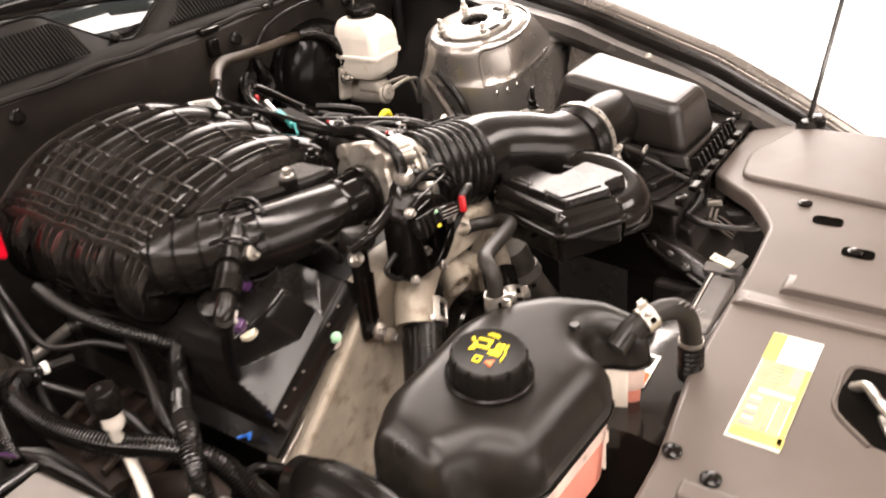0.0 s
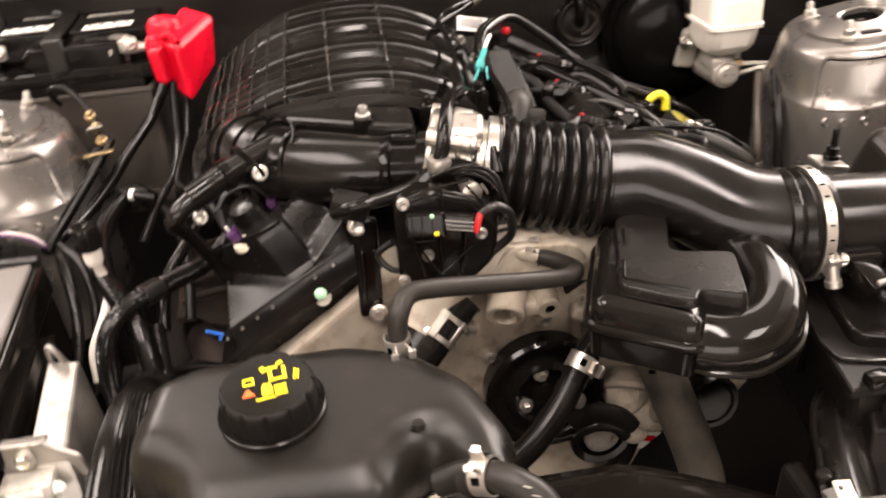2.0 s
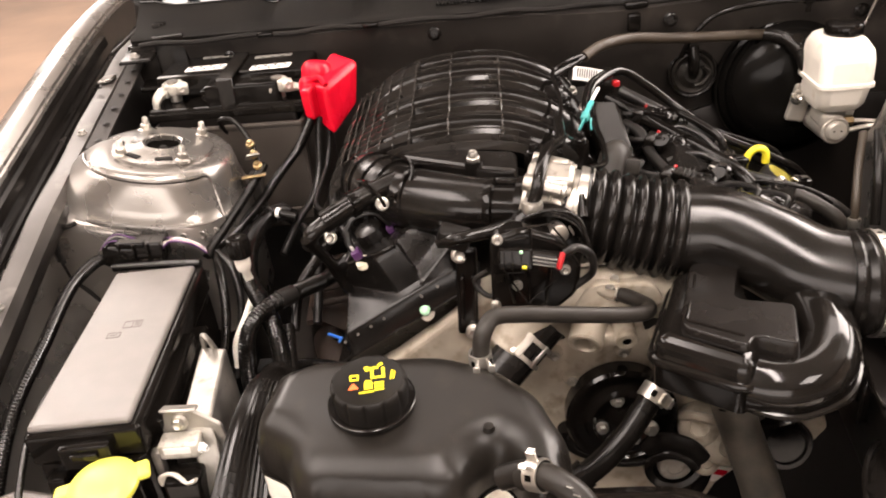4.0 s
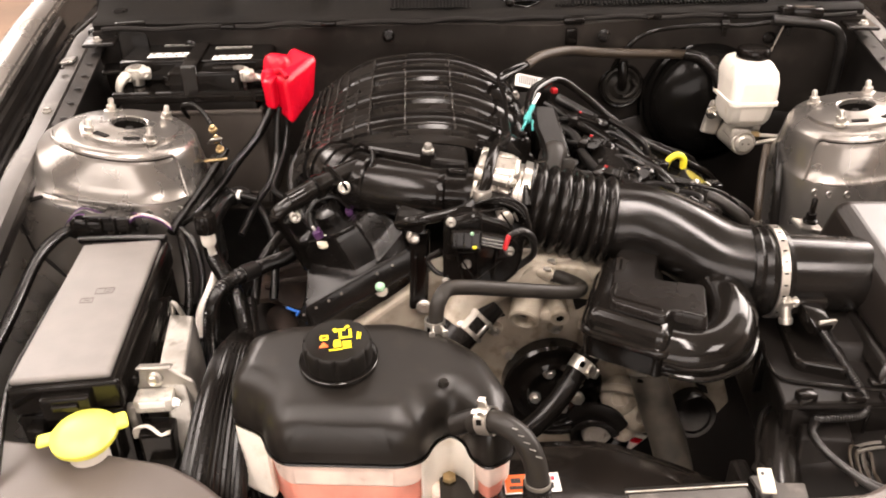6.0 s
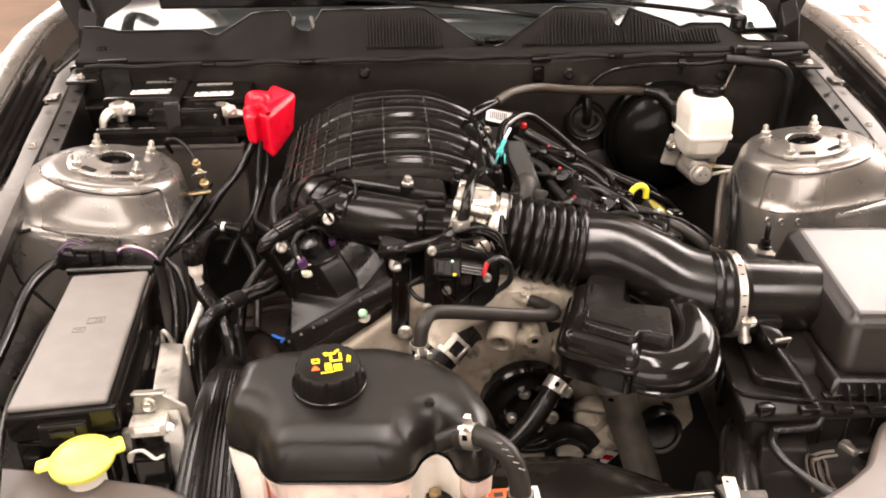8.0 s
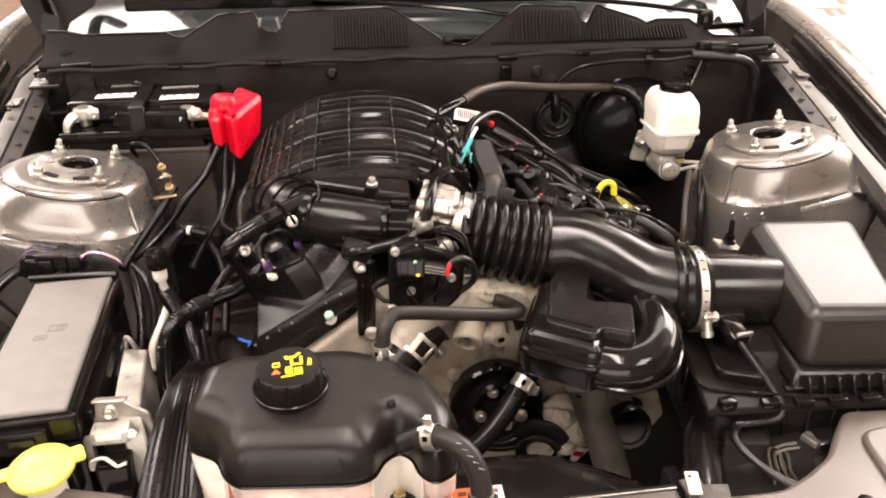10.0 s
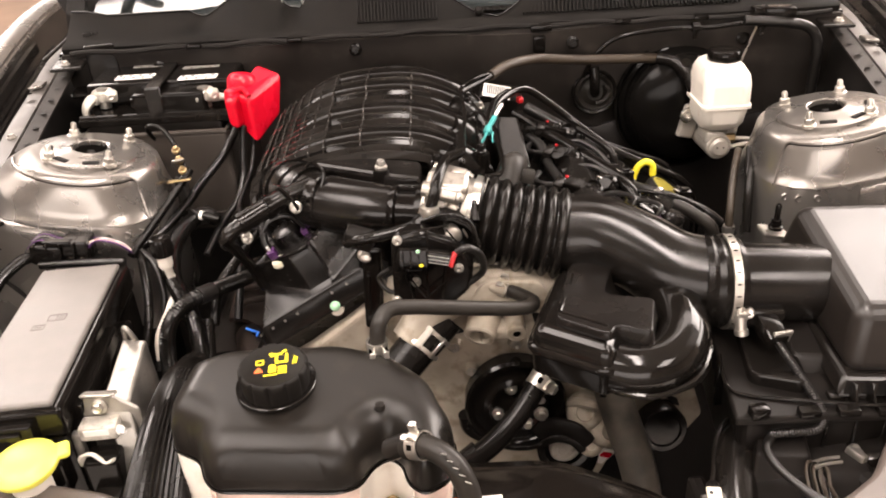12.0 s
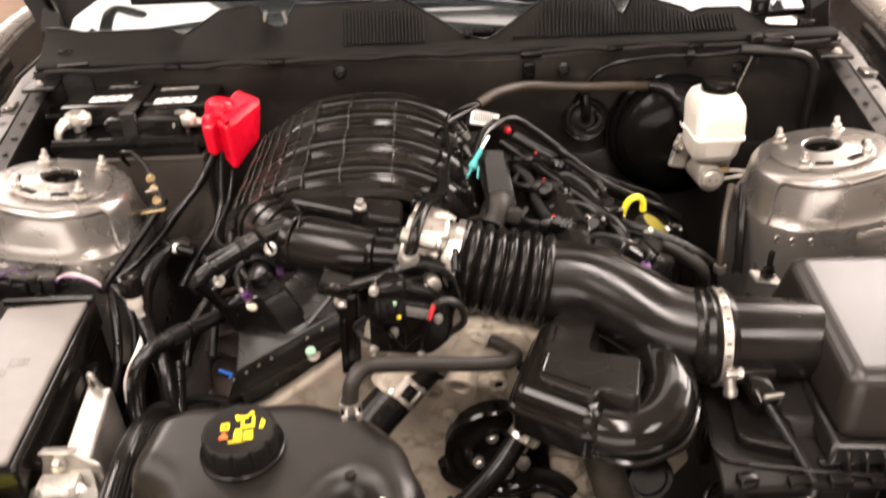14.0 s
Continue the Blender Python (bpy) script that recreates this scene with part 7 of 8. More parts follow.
part("stalk", sweep([V(-0.289, 0.374, 0.71), V(-0.28, 0.378, 0.7), V(-0.272, 0.38, 0.69)], 0.003, 6), BLACK, bc)

st = thing("stay_bracket", "black pressed steel stay with two bright bolts", "bracket", (-0.116, 0.325, 0.735))
part("stay", rbox((-0.116, 0.332, 0.795), (0.024, 0.01, 0.115), (0, 3, 0), 0.004, 2), BLACK, st)
for o in (-0.006, 0.006):
    part("pressed_rib", rbox((-0.115 + o, 0.325, 0.79), (0.004, 0.006, 0.06), (0, 3, 0), 0.0018, 2), GLOSS, st)
part("bolt", bolt_mesh((-0.121, 0.33, 0.844), (0, -1, 0.25), 0.0072, 0.006), STEEL, st)
part("bolt", bolt_mesh((-0.112, 0.323, 0.744), (0, -1, 0.25), 0.0072, 0.006), STEEL, st)
part("clip_head", rbox((-0.124, 0.32, 0.872), (0.036, 0.024, 0.022), (10, 15, -10), 0.006, 2), MATTE, st)

# breather pipe over the throttle body
cable("black breather pipe bent over the throttle body", [V(-0.14, 0.318, 0.868), V(-0.12, 0.305, 0.878), V(-0.085, 0.31, 0.882), V(-0.054, 0.318, 0.889), V(-0.038, 0.318, 0.91), V(-0.03, 0.335, 0.932), V(-0.018, 0.38, 0.94), V(0.0, 0.44, 0.925), V(0.004, 0.5, 0.925)], 0.0068, BLACK, "pipe", "breather_pipe", ends=[(-0.04, 0.3155, 0.905)])
cable("thin dark metal tube rising beside the manifold", [V(0.004, 0.48, 0.925), V(0.012, 0.56, 0.93), V(0.01, 0.65, 0.938), V(0.03, 0.675, 0.945), V(0.055, 0.7, 0.945)], 0.003, BLACK, "pipe", "metal_tube")
cable("black hose curving down from the teal clip", [V(0.03, 0.4, 0.905), V(0.052, 0.44, 0.893), V(0.058, 0.5, 0.892), V(0.052, 0.56, 0.9), V(0.046, 0.59, 0.91), V(0.06, 0.65, 0.918), V(0.085, 0.69, 0.92)], 0.004, BLACK, "pipe", "vapour_hose")
tl = thing("teal_clip", "teal plastic quick coupling clip on a hose", "clip", (0.045, 0.56, 0.89))
part("body", rbox((0.044, 0.562, 0.905), (0.01, 0.013, 0.01), (25, 0, -25), 0.0025, 2), TEAL, tl)
part("stem", rbox((0.051, 0.583, 0.909), (0.0065, 0.032, 0.006), (10, 0, -22), 0.0015, 2), TEAL, tl)
for o in (-1, 1):
    part("leg", rbox((0.044 + 0.006 * o, 0.55, 0.899), (0.0028, 0.018, 0.004), (35, 0, -20 + 14 * o), 0.0008, 1), TEAL, tl)
part("white_end", rbox((0.064, 0.618, 0.915), (0.0048, 0.032, 0.004), (12, 0, -24), 0.0015, 2), PAPER, tl, "white end")

# actuator block in front of the throttle body
em = thing("throttle_actuator", "black actuator block with connectors, red lock and bolts", "actuator", (-0.04, 0.3, 0.78))
part("housing", prism(round_outline([(-0.088, 0.8), (-0.02, 0.793), (0.004, 0.815), (0.008, 0.85), (-0.012, 0.88), (-0.05, 0.895), (-0.086, 0.885)], 0.01, 4), -0.315, -0.285, 0.006, 3, FRONT @ pose(0, 0, 0, 0, 0, 0)), BLACK, em)
part("round_cover", lathe([(0.045, 0), (0.045, 0.01), (0.04, 0.016), (0.036, 0.017), (0.032, 0.014), (0, 0.014)], Matrix.Translation((-0.03, 0.318, 0.86)) @ frame_of((0.1, -1, 0.25)), 40), BLACK, em)
part("connector", rbox((-0.06, 0.28, 0.866), (0.036, 0.018, 0.024), (-15, 0, -6), 0.003, 2), BLACK, em, "black connector")
for k in range(4):
    part("connector_rib", rbox((-0.073 + 0.009 * k, 0.27, 0.868), (0.0016, 0.003, 0.022), (-15, 0, -6), 0.0006, 1), GLOSS, em)
part("connector", rbox((-0.03, 0.274, 0.867), (0.03, 0.016, 0.014), (-15, 10, -6), 0.002, 2), SATIN, em, "black ridged connector")
for k in range(3):
    part("connector_ridge", rbox((-0.031, 0.2655, 0.863 + 0.0042 * k), (0.026, 0.002, 0.0014), (-15, 10, -6), 0.0005, 1), GREYPLASTIC, em, "grey moulded ridge")
for x0, z0, x1, z1 in ((-0.07, 0.9, -0.02, 0.905), (-0.072, 0.888, -0.05, 0.89), (-0.07, 0.876, -0.045, 0.877), (-0.068, 0.858, -0.045, 0.858), (-0.07, 0.85, -0.052, 0.85), (-0.045, 0.905, -0.043, 0.875), (-0.022, 0.9, -0.008, 0.88), (-0.065, 0.838, -0.05, 0.812), (-0.05, 0.812, -0.02, 0.838)):
    part("frame_edge", sweep([V(x0, 0.2765, z0), V((x0 + x1) / 2, 0.276, (z0 + z1) / 2), V(x1, 0.2765, z1)], 0.0011, 6), SATIN, em)
part("red_lock", rbox((-0.0165, 0.258, 0.872), (0.005, 0.0075, 0.018), (-15, 18, 0), 0.0014, 1), DARKRED, em, "red locking tab")
part("dot", rbox((-0.052, 0.266, 0.862), (0.005, 0.003, 0.004), (0, 0, 0), 0.001, 1), YELLOW, em)
part("dot", rbox((-0.006, 0.262, 0.88), (0.005, 0.004, 0.005), (0, 0, 0), 0.001, 1), YELLOW, em)
part("dot", rbox((-0.055, 0.266, 0.88), (0.004, 0.003, 0.004), (0, 0, 0), 0.001, 1), GREEN, em)
for x, z in ((-0.078, 0.886), (-0.084, 0.806), (-0.032, 0.796), (-0.01, 0.846), (-0.06, 0.83)):
    part("bolt", bolt_mesh((x, 0.283, z), (0, -1, 0.2), 0.0043, 0.005), FOIL, em)
for k in range(3):
    part("web", rbox((-0.07 + 0.022 * k, 0.281, 0.84), (0.003, 0.01, 0.06), (0, -12 + 10 * k, 0), 0.001, 1), BLACK, em)
cable("black looped lead beside the actuator", [V(-0.012, 0.262, 0.878), V(0.0, 0.26, 0.885), V(0.014, 0.27, 0.87), V(0.018, 0.285, 0.84), V(0.0, 0.29, 0.82)], 0.0042, TAPE)
cable("thin wires behind the actuator", [V(-0.09, 0.3, 0.84), V(-0.105, 0.305, 0.825), V(-0.095, 0.3, 0.81), V(-0.08, 0.3, 0.806)], 0.003, TAPE)
for k in range(3):
    cable("thin black lead draped below the intake tube", [V(-0.05, 0.3 + 0.01 * k, 0.9 - 0.006 * k), V(-0.02, 0.29 + 0.01 * k, 0.912 - 0.008 * k), V(0.005, 0.29 + 0.008 * k, 0.9 - 0.008 * k), V(0.015, 0.285, 0.87)], 0.0022, RUBBER)

# ---- pulleys, belt and alternator ----
pl = thing("water_pump_pulley", "black stepped water pump pulley with bright bolts", "pulley", (0.055, 0.3, 0.54), "pulleys")
PA = Matrix.Translation((0.056, 0.318, 0.618)) @ frame_of((0.03, -1, 0.08))
part("rim", lathe([(0.066, -0.01), (0.067, 0.012), (0.064, 0.016), (0.06, 0.016), (0.056, 0.01), (0.046, 0.01), (0.043, 0.018), (0.036, 0.021), (0.03, 0.014), (0.018, 0.014), (0.018, 0.022), (0.012, 0.024), (0, 0.024)], PA, 56), GLOSS, pl)
for a in (20, 110, 200, 290):
    part("bolt", bolt_mesh(PA @ V(0.03 * math.cos(math.radians(a)) + 0.004, 0.03 * math.sin(math.radians(a)), 0.016), (0.03, -1, 0.08), 0.0062, 0.006), STEEL, pl)
part("bolt", bolt_mesh((0.088, 0.292, 0.613), (0, -1, 0.1), 0.007, 0.007), STEEL, pl)
ip = thing("idler_pulley", "black belt idler pulley with grey hub", "pulley", (0.118, 0.3, 0.5), "pulleys")
IP = Matrix.Translation((0.122, 0.315, 0.538)) @ frame_of((0.05, -1, 0.08))
part("wheel", lathe([(0.038, -0.01), (0.038, 0.012), (0.035, 0.014), (0.028, 0.012), (0.026, 0.006), (0.02, 0.006)], IP, 40), BLACK, ip)
part("hub", lathe([(0.021, 0.004), (0.021, 0.0125), (0.0185, 0.0145), (0.012, 0.0145), (0.011, 0.013), (0, 0.013)], IP, 28), FOIL, ip, "grey metal hub")
bl = thing("drive_belt", "black ribbed drive belt round the pulleys", "belt", (0.08, 0.315, 0.42))
part("run", sweep([V(-0.01, 0.315, 0.6), V(0.0, 0.315, 0.57), V(0.05, 0.315, 0.545), V(0.09, 0.315, 0.548), V(0.11, 0.315, 0.58), V(0.14, 0.315, 0.575), V(0.163, 0.315, 0.54), V(0.15, 0.315, 0.48), V(0.1, 0.315, 0.42)], 0.011, 10, flat=1.0), RUBBER, bl)
alt = thing("alternator", "ribbed cast aluminium alternator low beside the pulleys", "alternator", (0.2, 0.36, 0.5))
part("body", lathe([(0.05, 0), (0.062, 0.01), (0.062, 0.06), (0.05, 0.07), (0.02, 0.075), (0, 0.075)], Matrix.Translation((0.21, 0.41, 0.585)) @ frame_of((0.1, -1, 0.1)), 40, lobes=20, depth=-0.003), ALU, alt)
part("mount_plate", prism(round_outline([(0.256, 0.609), (0.306, 0.596), (0.322, 0.547), (0.302, 0.516), (0.281, 0.511)], 0.006, 3), -0.36, -0.35, 0.002, 2, FRONT), ALU, alt, "cast mounting plate")
part("slot", prism(round_outline([(0.264, 0.587), (0.284, 0.579), (0.289, 0.564), (0.279, 0.569)], 0.003, 2), -0.352, -0.3485, 0, 1, FRONT), MATTE, alt)
part("drum_end", lathe([(0.033, -0.05), (0.033, 0.0), (0.03, 0.004), (0.024, 0.004), (0.022, 0.001), (0, 0.001)], Matrix.Translation(V(0.257, 0.310, 0.558)) @ frame_of((0.1, -1, 0.25)), 30), SATIN, alt, "black round end")
for p, ax, r, n in ((V(0.148, 0.305, 0.602), (-0.2, -0.9, 0.5), 0.026, 20), (V(0.178, 0.3, 0.578), (0.15, -0.9, 0.35), 0.03, 22), (V(0.155, 0.292, 0.556), (0.0, -0.8, 0.6), 0.017, 16)):
    part("cast_nose", lathe([(r, -0.04), (r, 0.0), (r * 0.94, r * 0.2), (r * 0.75, r * 0.42), (r * 0.45, r * 0.52), (r * 0.4, r * 0.4), (0, r * 0.38)], Matrix.Translation(p) @ frame_of(ax), n), ALU, alt, "rounded casting")
part("cast_web", sweep([V(0.115, 0.325, 0.6), V(0.14, 0.3, 0.622), V(0.168, 0.296, 0.614), V(0.19, 0.3, 0.588)], 0.0065, 8), ALU, alt)
part("belt_guard", sweep([V(0.085, 0.3, 0.575), V(0.105, 0.29, 0.593), V(0.13, 0.285, 0.588), V(0.148, 0.285, 0.567)], 0.008, 10, flat=1.6), MATTE, alt)
part("belt_guard", sweep([V(0.09, 0.292, 0.562), V(0.108, 0.284, 0.577), V(0.128, 0.281, 0.573), V(0.142, 0.281, 0.556)], 0.004, 8, flat=1.6), SATIN, alt)
part("pulley", lathe([(0.03, 0), (0.03, 0.022), (0.02, 0.024), (0, 0.024)], Matrix.Translation((0.25, 0.4, 0.56)) @ frame_of((0.1, -1, 0.1)), 28), BLACK, alt)
tg = thing("warning_tag", "small white and red tag among the pulleys", "tag", (0.172, 0.31, 0.5))
part("card", rbox((0.172, 0.31, 0.518), (0.034, 0.003, 0.04), (20, 25, 10), 0.001, 1), PAPER, tg)
part("print_bar", rbox((0.18, 0.307, 0.521), (0.014, 0.003, 0.01), (20, 25, 10), 0), RED, tg)

# ---- fan shroud ----
fs = thing("fan_shroud", "glossy black fan shroud with a warning sticker", "fan shroud", (0.1, 0.06, 0.5))
rings = []
for k in range(17):
    x = -0.1 + 0.34 * k / 16
    crest = 0.708 - 0.9 * (x - 0.03) ** 2 if x > 0.03 else 0.708 - 0.1 * (x - 0.03) ** 2
    yb = 0.135 - 0.35 * max(0, x - 0.08)
    sec = [(-0.01, crest - 0.02), (0.0, crest - 0.004), (0.03, crest), (yb - 0.03, crest - 0.004), (yb - 0.008, crest - 0.012), (yb, crest - 0.03), (yb + 0.005, 0.5), (-0.01, 0.5)]
    rings.append([V(x, y, z) for y, z in sec])
part("shroud", loft(rings), SHROUD, fs, sharp=50)
sk = part("warning_sticker", rbox((-0.008, 0.055, 0.7095), (0.056, 0.024, 0.001), (3, 0, 2), 0.0003, 1), PAPER, fs, "orange and white warning sticker")
part("print_field", rbox((-0.024, 0.0548, 0.7103), (0.022, 0.022, 0.0004), (3, 0, 2), 0), ORANGE, sk)
part("print_bar", rbox((-0.024, 0.058, 0.7107), (0.01, 0.006, 0.0004), (3, 0, 2), 0), INK, sk)
part("print_bar", rbox((-0.024, 0.049, 0.7107), (0.014, 0.004, 0.0004), (3, 0, 2), 0), INK, sk)
part("print_bar", rbox((0.009, 0.06, 0.7105), (0.012, 0.005, 0.0004), (3, 0, 2), 0), RED, sk)
part("print_bar", rbox((0.009, 0.051, 0.7105), (0.009, 0.007, 0.0004), (3, 0, 2), 0), INK, sk)
part("clip", rbox((0.221, 0.04, 0.718), (0.014, 0.028, 0.003), (12, 0, -8), 0.001, 1), CREAM, fs, "cream clip tab")
part("clip_pin", lathe([(0.002, 0), (0.002, 0.002), (0, 0.002)], pose(0.219, 0.047, 0.7195), 8), INK, fs)
part("end_wall", rbox((0.235, 0.06, 0.585), (0.02, 0.14, 0.15), bevel=0.006), MATTE, fs)
rt = thing("radiator_end", "pale metal radiator end tank behind the cover edge", "radiator", (0.22, 0.01, 0.62))
part("tank", rbox((0.145, 0.031, 0.69), (0.125, 0.03, 0.03), (0, 0, 2), bevel=0.004), RAIL, rt)
# the tank edge's thin highlight, laid on as a bright strip
part("tank_highlight", rbox((0.145, 0.0448, 0.7058), (0.124, 0.0022, 0.002), (0, 0, 2), bevel=0.0006), STEEL, rt, "bright strip added for the edge highlight")
part("tank_lip", rbox((0.145, 0.0475, 0.7055), (0.125, 0.003, 0.004), (0, 0, 2), bevel=0.001), MATTE, rt)
part("side_plate", rbox((0.24, 0.03, 0.711), (0.034, 0.022, 0.003), (8, -6, -10), 0.001, 1), RAIL, rt, "dull metal side plate")
part("bracket", rbox((0.229, 0.04, 0.701), (0.024, 0.046, 0.004), (0, 0, 6), 0.001, 1), RAIL, rt)

# ---- intake snorkel and headlamp wiring by the front corner ----
sn = thing("intake_snorkel", "black plastic intake snorkel with seam bolts by the headlamp", "snorkel", (0.32, 0.12, 0.52))
part("body", loft([[V(0.27, 0.06, 0.5), V(0.42, 0.04, 0.5), V(0.46, 0.17, 0.52), V(0.31, 0.2, 0.52)], [V(0.258, 0.075, 0.64), V(0.41, 0.05, 0.65), V(0.45, 0.172, 0.655), V(0.3, 0.195, 0.645)],
                   [V(0.27, 0.09, 0.68), V(0.4, 0.07, 0.692), V(0.435, 0.168, 0.695), V(0.31, 0.188, 0.688)], [V(0.29, 0.11, 0.694), V(0.39, 0.09, 0.706), V(0.42, 0.16, 0.708), V(0.325, 0.175, 0.703)]]), MATTE, sn, sharp=50)
part("flap", hexa([V(0.275, 0.085, 0.66), V(0.34, 0.078, 0.66), V(0.35, 0.14, 0.67), V(0.292, 0.145, 0.67)], [V(0.283, 0.101, 0.713), V(0.337, 0.095, 0.713), V(0.343, 0.132, 0.722), V(0.295, 0.135, 0.721)], 0.004, 3), MATTE, sn, "dull box lid")
part("duct", sweep([V(0.33, 0.152, 0.69), V(0.298, 0.15, 0.69), V(0.281, 0.137, 0.686), V(0.27, 0.112, 0.68), V(0.261, 0.08, 0.668), V(0.256, 0.05, 0.65)], 0.0215, 18), SATIN, sn, "rounded duct")
part("seam", sweep([V(0.33, 0.166, 0.703), V(0.285, 0.166, 0.703), V(0.268, 0.158, 0.699), V(0.255, 0.137, 0.69), V(0.246, 0.11, 0.683), V(0.236, 0.085, 0.676), V(0.23, 0.05, 0.66)], 0.0032, 8), SATIN, sn)
for p in ((0.266, 0.142, 0.693), (0.256, 0.117, 0.689), (0.239, 0.09, 0.682)):
    part("seam_bolt", lathe([(0.0065, -0.006), (0.0065, 0.004), (0.005, 0.0055), (0, 0.0058)], Matrix.Translation(p) @ frame_of((-0.4, -0.1, 0.6)), 12), SATIN, sn)
for k in range(2):
    cable("black wiring lead looped over the snorkel", [V(0.3, 0.11 + 0.004 * k, 0.728), V(0.288, 0.09, 0.728 - 0.002 * k), V(0.3, 0.06, 0.72), V(0.335, 0.035 - 0.008 * k, 0.708), V(0.38, 0.03 - 0.01 * k, 0.705)], 0.004, TAPE)
hl = thing("headlamp_back", "back of the headlamp with clear cover and metal bracket", "headlamp", (0.42, 0.06, 0.62))
part("housing", rbox((0.44, 0.085, 0.65), (0.12, 0.1, 0.1), (0, 0, 20), 0.012, 3), MATTE, hl)
part("bulb_cap", lathe([(0.024, 0), (0.024, 0.016), (0.018, 0.02), (0, 0.02)], Matrix.Translation((0.405, 0.11, 0.69)) @ frame_of((-0.2, 0.2, 1)), 24), SATIN, hl, "black bulb cap")
part("bulb_bracket", rbox((0.388, 0.101, 0.706), (0.014, 0.022, 0.01), (0, 12, 25), 0.003, 2), FOIL, hl, "bare metal bulb bracket")
part("bulb_base", lathe([(0.006, -0.01), (0.006, 0.002), (0.004, 0.005), (0, 0.0052)], Matrix.Translation((0.388, 0.108, 0.706)) @ frame_of((0.1, -0.3, 1)), 16), STEEL, hl, "bright bulb base")
for o in (0.0, 0.007):
    part("spring_rod", sweep([V(0.337, 0.091 - o, 0.708), V(0.35, 0.0935 - o, 0.71), V(0.366, 0.096 - o, 0.709)], 0.0018, 6), FOIL, hl, "bare steel spring rod")
for k in range(5):
    part("wire", sweep([V(0.325 + 0.004 * k, 0.055, 0.69), V(0.327 + 0.004 * k, 0.082, 0.706 - 0.001 * k), V(0.336 + 0.003 * k, 0.093 - 0.003 * k, 0.708), V(0.344 + 0.005 * math.sin(2.3 * k), 0.08 - 0.004 * k, 0.7 - 0.003 * (k % 2)), V(0.347 + 0.006 * math.cos(1.7 * k), 0.06, 0.688)], 0.0017, 6), RUBBER if k % 2 else BROWNHOSE, hl)

# ---- mass air flow connector and lead ----
mf = thing("air_flow_sensor", "black air flow sensor plug with a braided lead", "sensor", (0.32, 0.19, 0.75))
part("plug", rbox((0.323, 0.2, 0.795), (0.024, 0.036, 0.022), (18, 0, 8), 0.004, 2), BLACK, mf)
part("plug_rim", rbox((0.329, 0.186, 0.797), (0.022, 0.005, 0.018), (18, 0, 8), 0.0015, 1), FOIL, mf)
part("sensor_plate", rbox((0.318, 0.222, 0.803), (0.05, 0.02, 0.02), (0, 0, -4), 0.004, 2), SATIN, mf)
part("screw", bolt_mesh((0.301, 0.212, 0.812), (0, -0.7, 0.7), 0.005, 0.005), STEEL, mf)
part("braided_lead", sweep([V(0.326, 0.184, 0.79), V(0.333, 0.166, 0.78), V(0.345, 0.14, 0.762), V(0.352, 0.118, 0.748), V(0.345, 0.108, 0.738), V(0.32, 0.108, 0.734), V(0.298, 0.112, 0.73)], 0.0048, 10, ridges=0.0007, pitch=0.0028), TAPE, mf, "braided sleeve")

# ---- brake side of the engine: coils, fuel rail, pipes ----
fr = thing("fuel_rail", "black fuel rail with injectors and red locks", "fuel rail", (0.19, 0.6, 0.78))
part("rail", sweep([V(0.1, 0.74, 0.862), V(0.15, 0.66, 0.852), V(0.2, 0.56, 0.845), V(0.228, 0.505, 0.838), V(0.242, 0.478, 0.82), V(0.248, 0.465, 0.78)], 0.0095, 12), BLACK, fr)
for k in range(3):
    c = V(0.12, 0.7, 0.85).lerp(V(0.215, 0.5, 0.838), k / 2)
    part("injector", lathe([(0.012, -0.03), (0.013, 0), (0.01, 0.018), (0, 0.018)], Matrix.Translation(c + V(-0.012, -0.012, -0.004)) @ frame_of((-0.4, -0.3, 0.85)), 16), BLACK, fr)
    part("red_lock", rbox((V(0.145, 0.679, 0.87), V(0.147, 0.598, 0.862), V(0.146, 0.488, 0.86))[k], (0.0042, 0.0045, 0.0035), (0, 0, 20), 0.001, 1), DARKRED, fr, "red locking tab")
for k, (p, turn) in enumerate(((V(0.145, 0.679, 0.87), -20), (V(0.147, 0.598, 0.862), -32), (V(0.146, 0.488, 0.86), -28))):
    q = p - V(0, 0, 0.006)
    part("plug_body", rbox(q + V(0.012, -0.008, -0.006), (0.034, 0.02, 0.015), (10, 12, turn), 0.003, 2), BLACK, fr, "black injector plug")
    part("plug_collar", rbox(q + V(-0.01, 0.0, -0.007), (0.014, 0.024, 0.019), (10, 12, turn), 0.003, 2), SATIN, fr)
    for o in (-0.006, 0.0, 0.006):
        part("plug_rib", rbox(q + V(0.014 + o, -0.009, 0.0022), (0.0016, 0.018, 0.003), (10, 12, turn), 0.0005, 1), GLOSS, fr)
    part("injector_ring", lathe([(0.008, -0.01), (0.0125, -0.008), (0.0125, 0.002), (0.009, 0.004), (0.008, 0.0), (0, -0.001)], Matrix.Translation(q + V(0.034, -0.016, -0.004)) @ frame_of((0.2, -0.4, 0.9)), 20), BLACK, fr)
    part("plug_lead", sweep([q + V(-0.018, 0.002, -0.006), q + V(-0.032, 0.012, -0.008), q + V(-0.04, 0.035, -0.012), q + V(-0.03, 0.06, -0.012)], 0.004, 8), TAPE, fr)
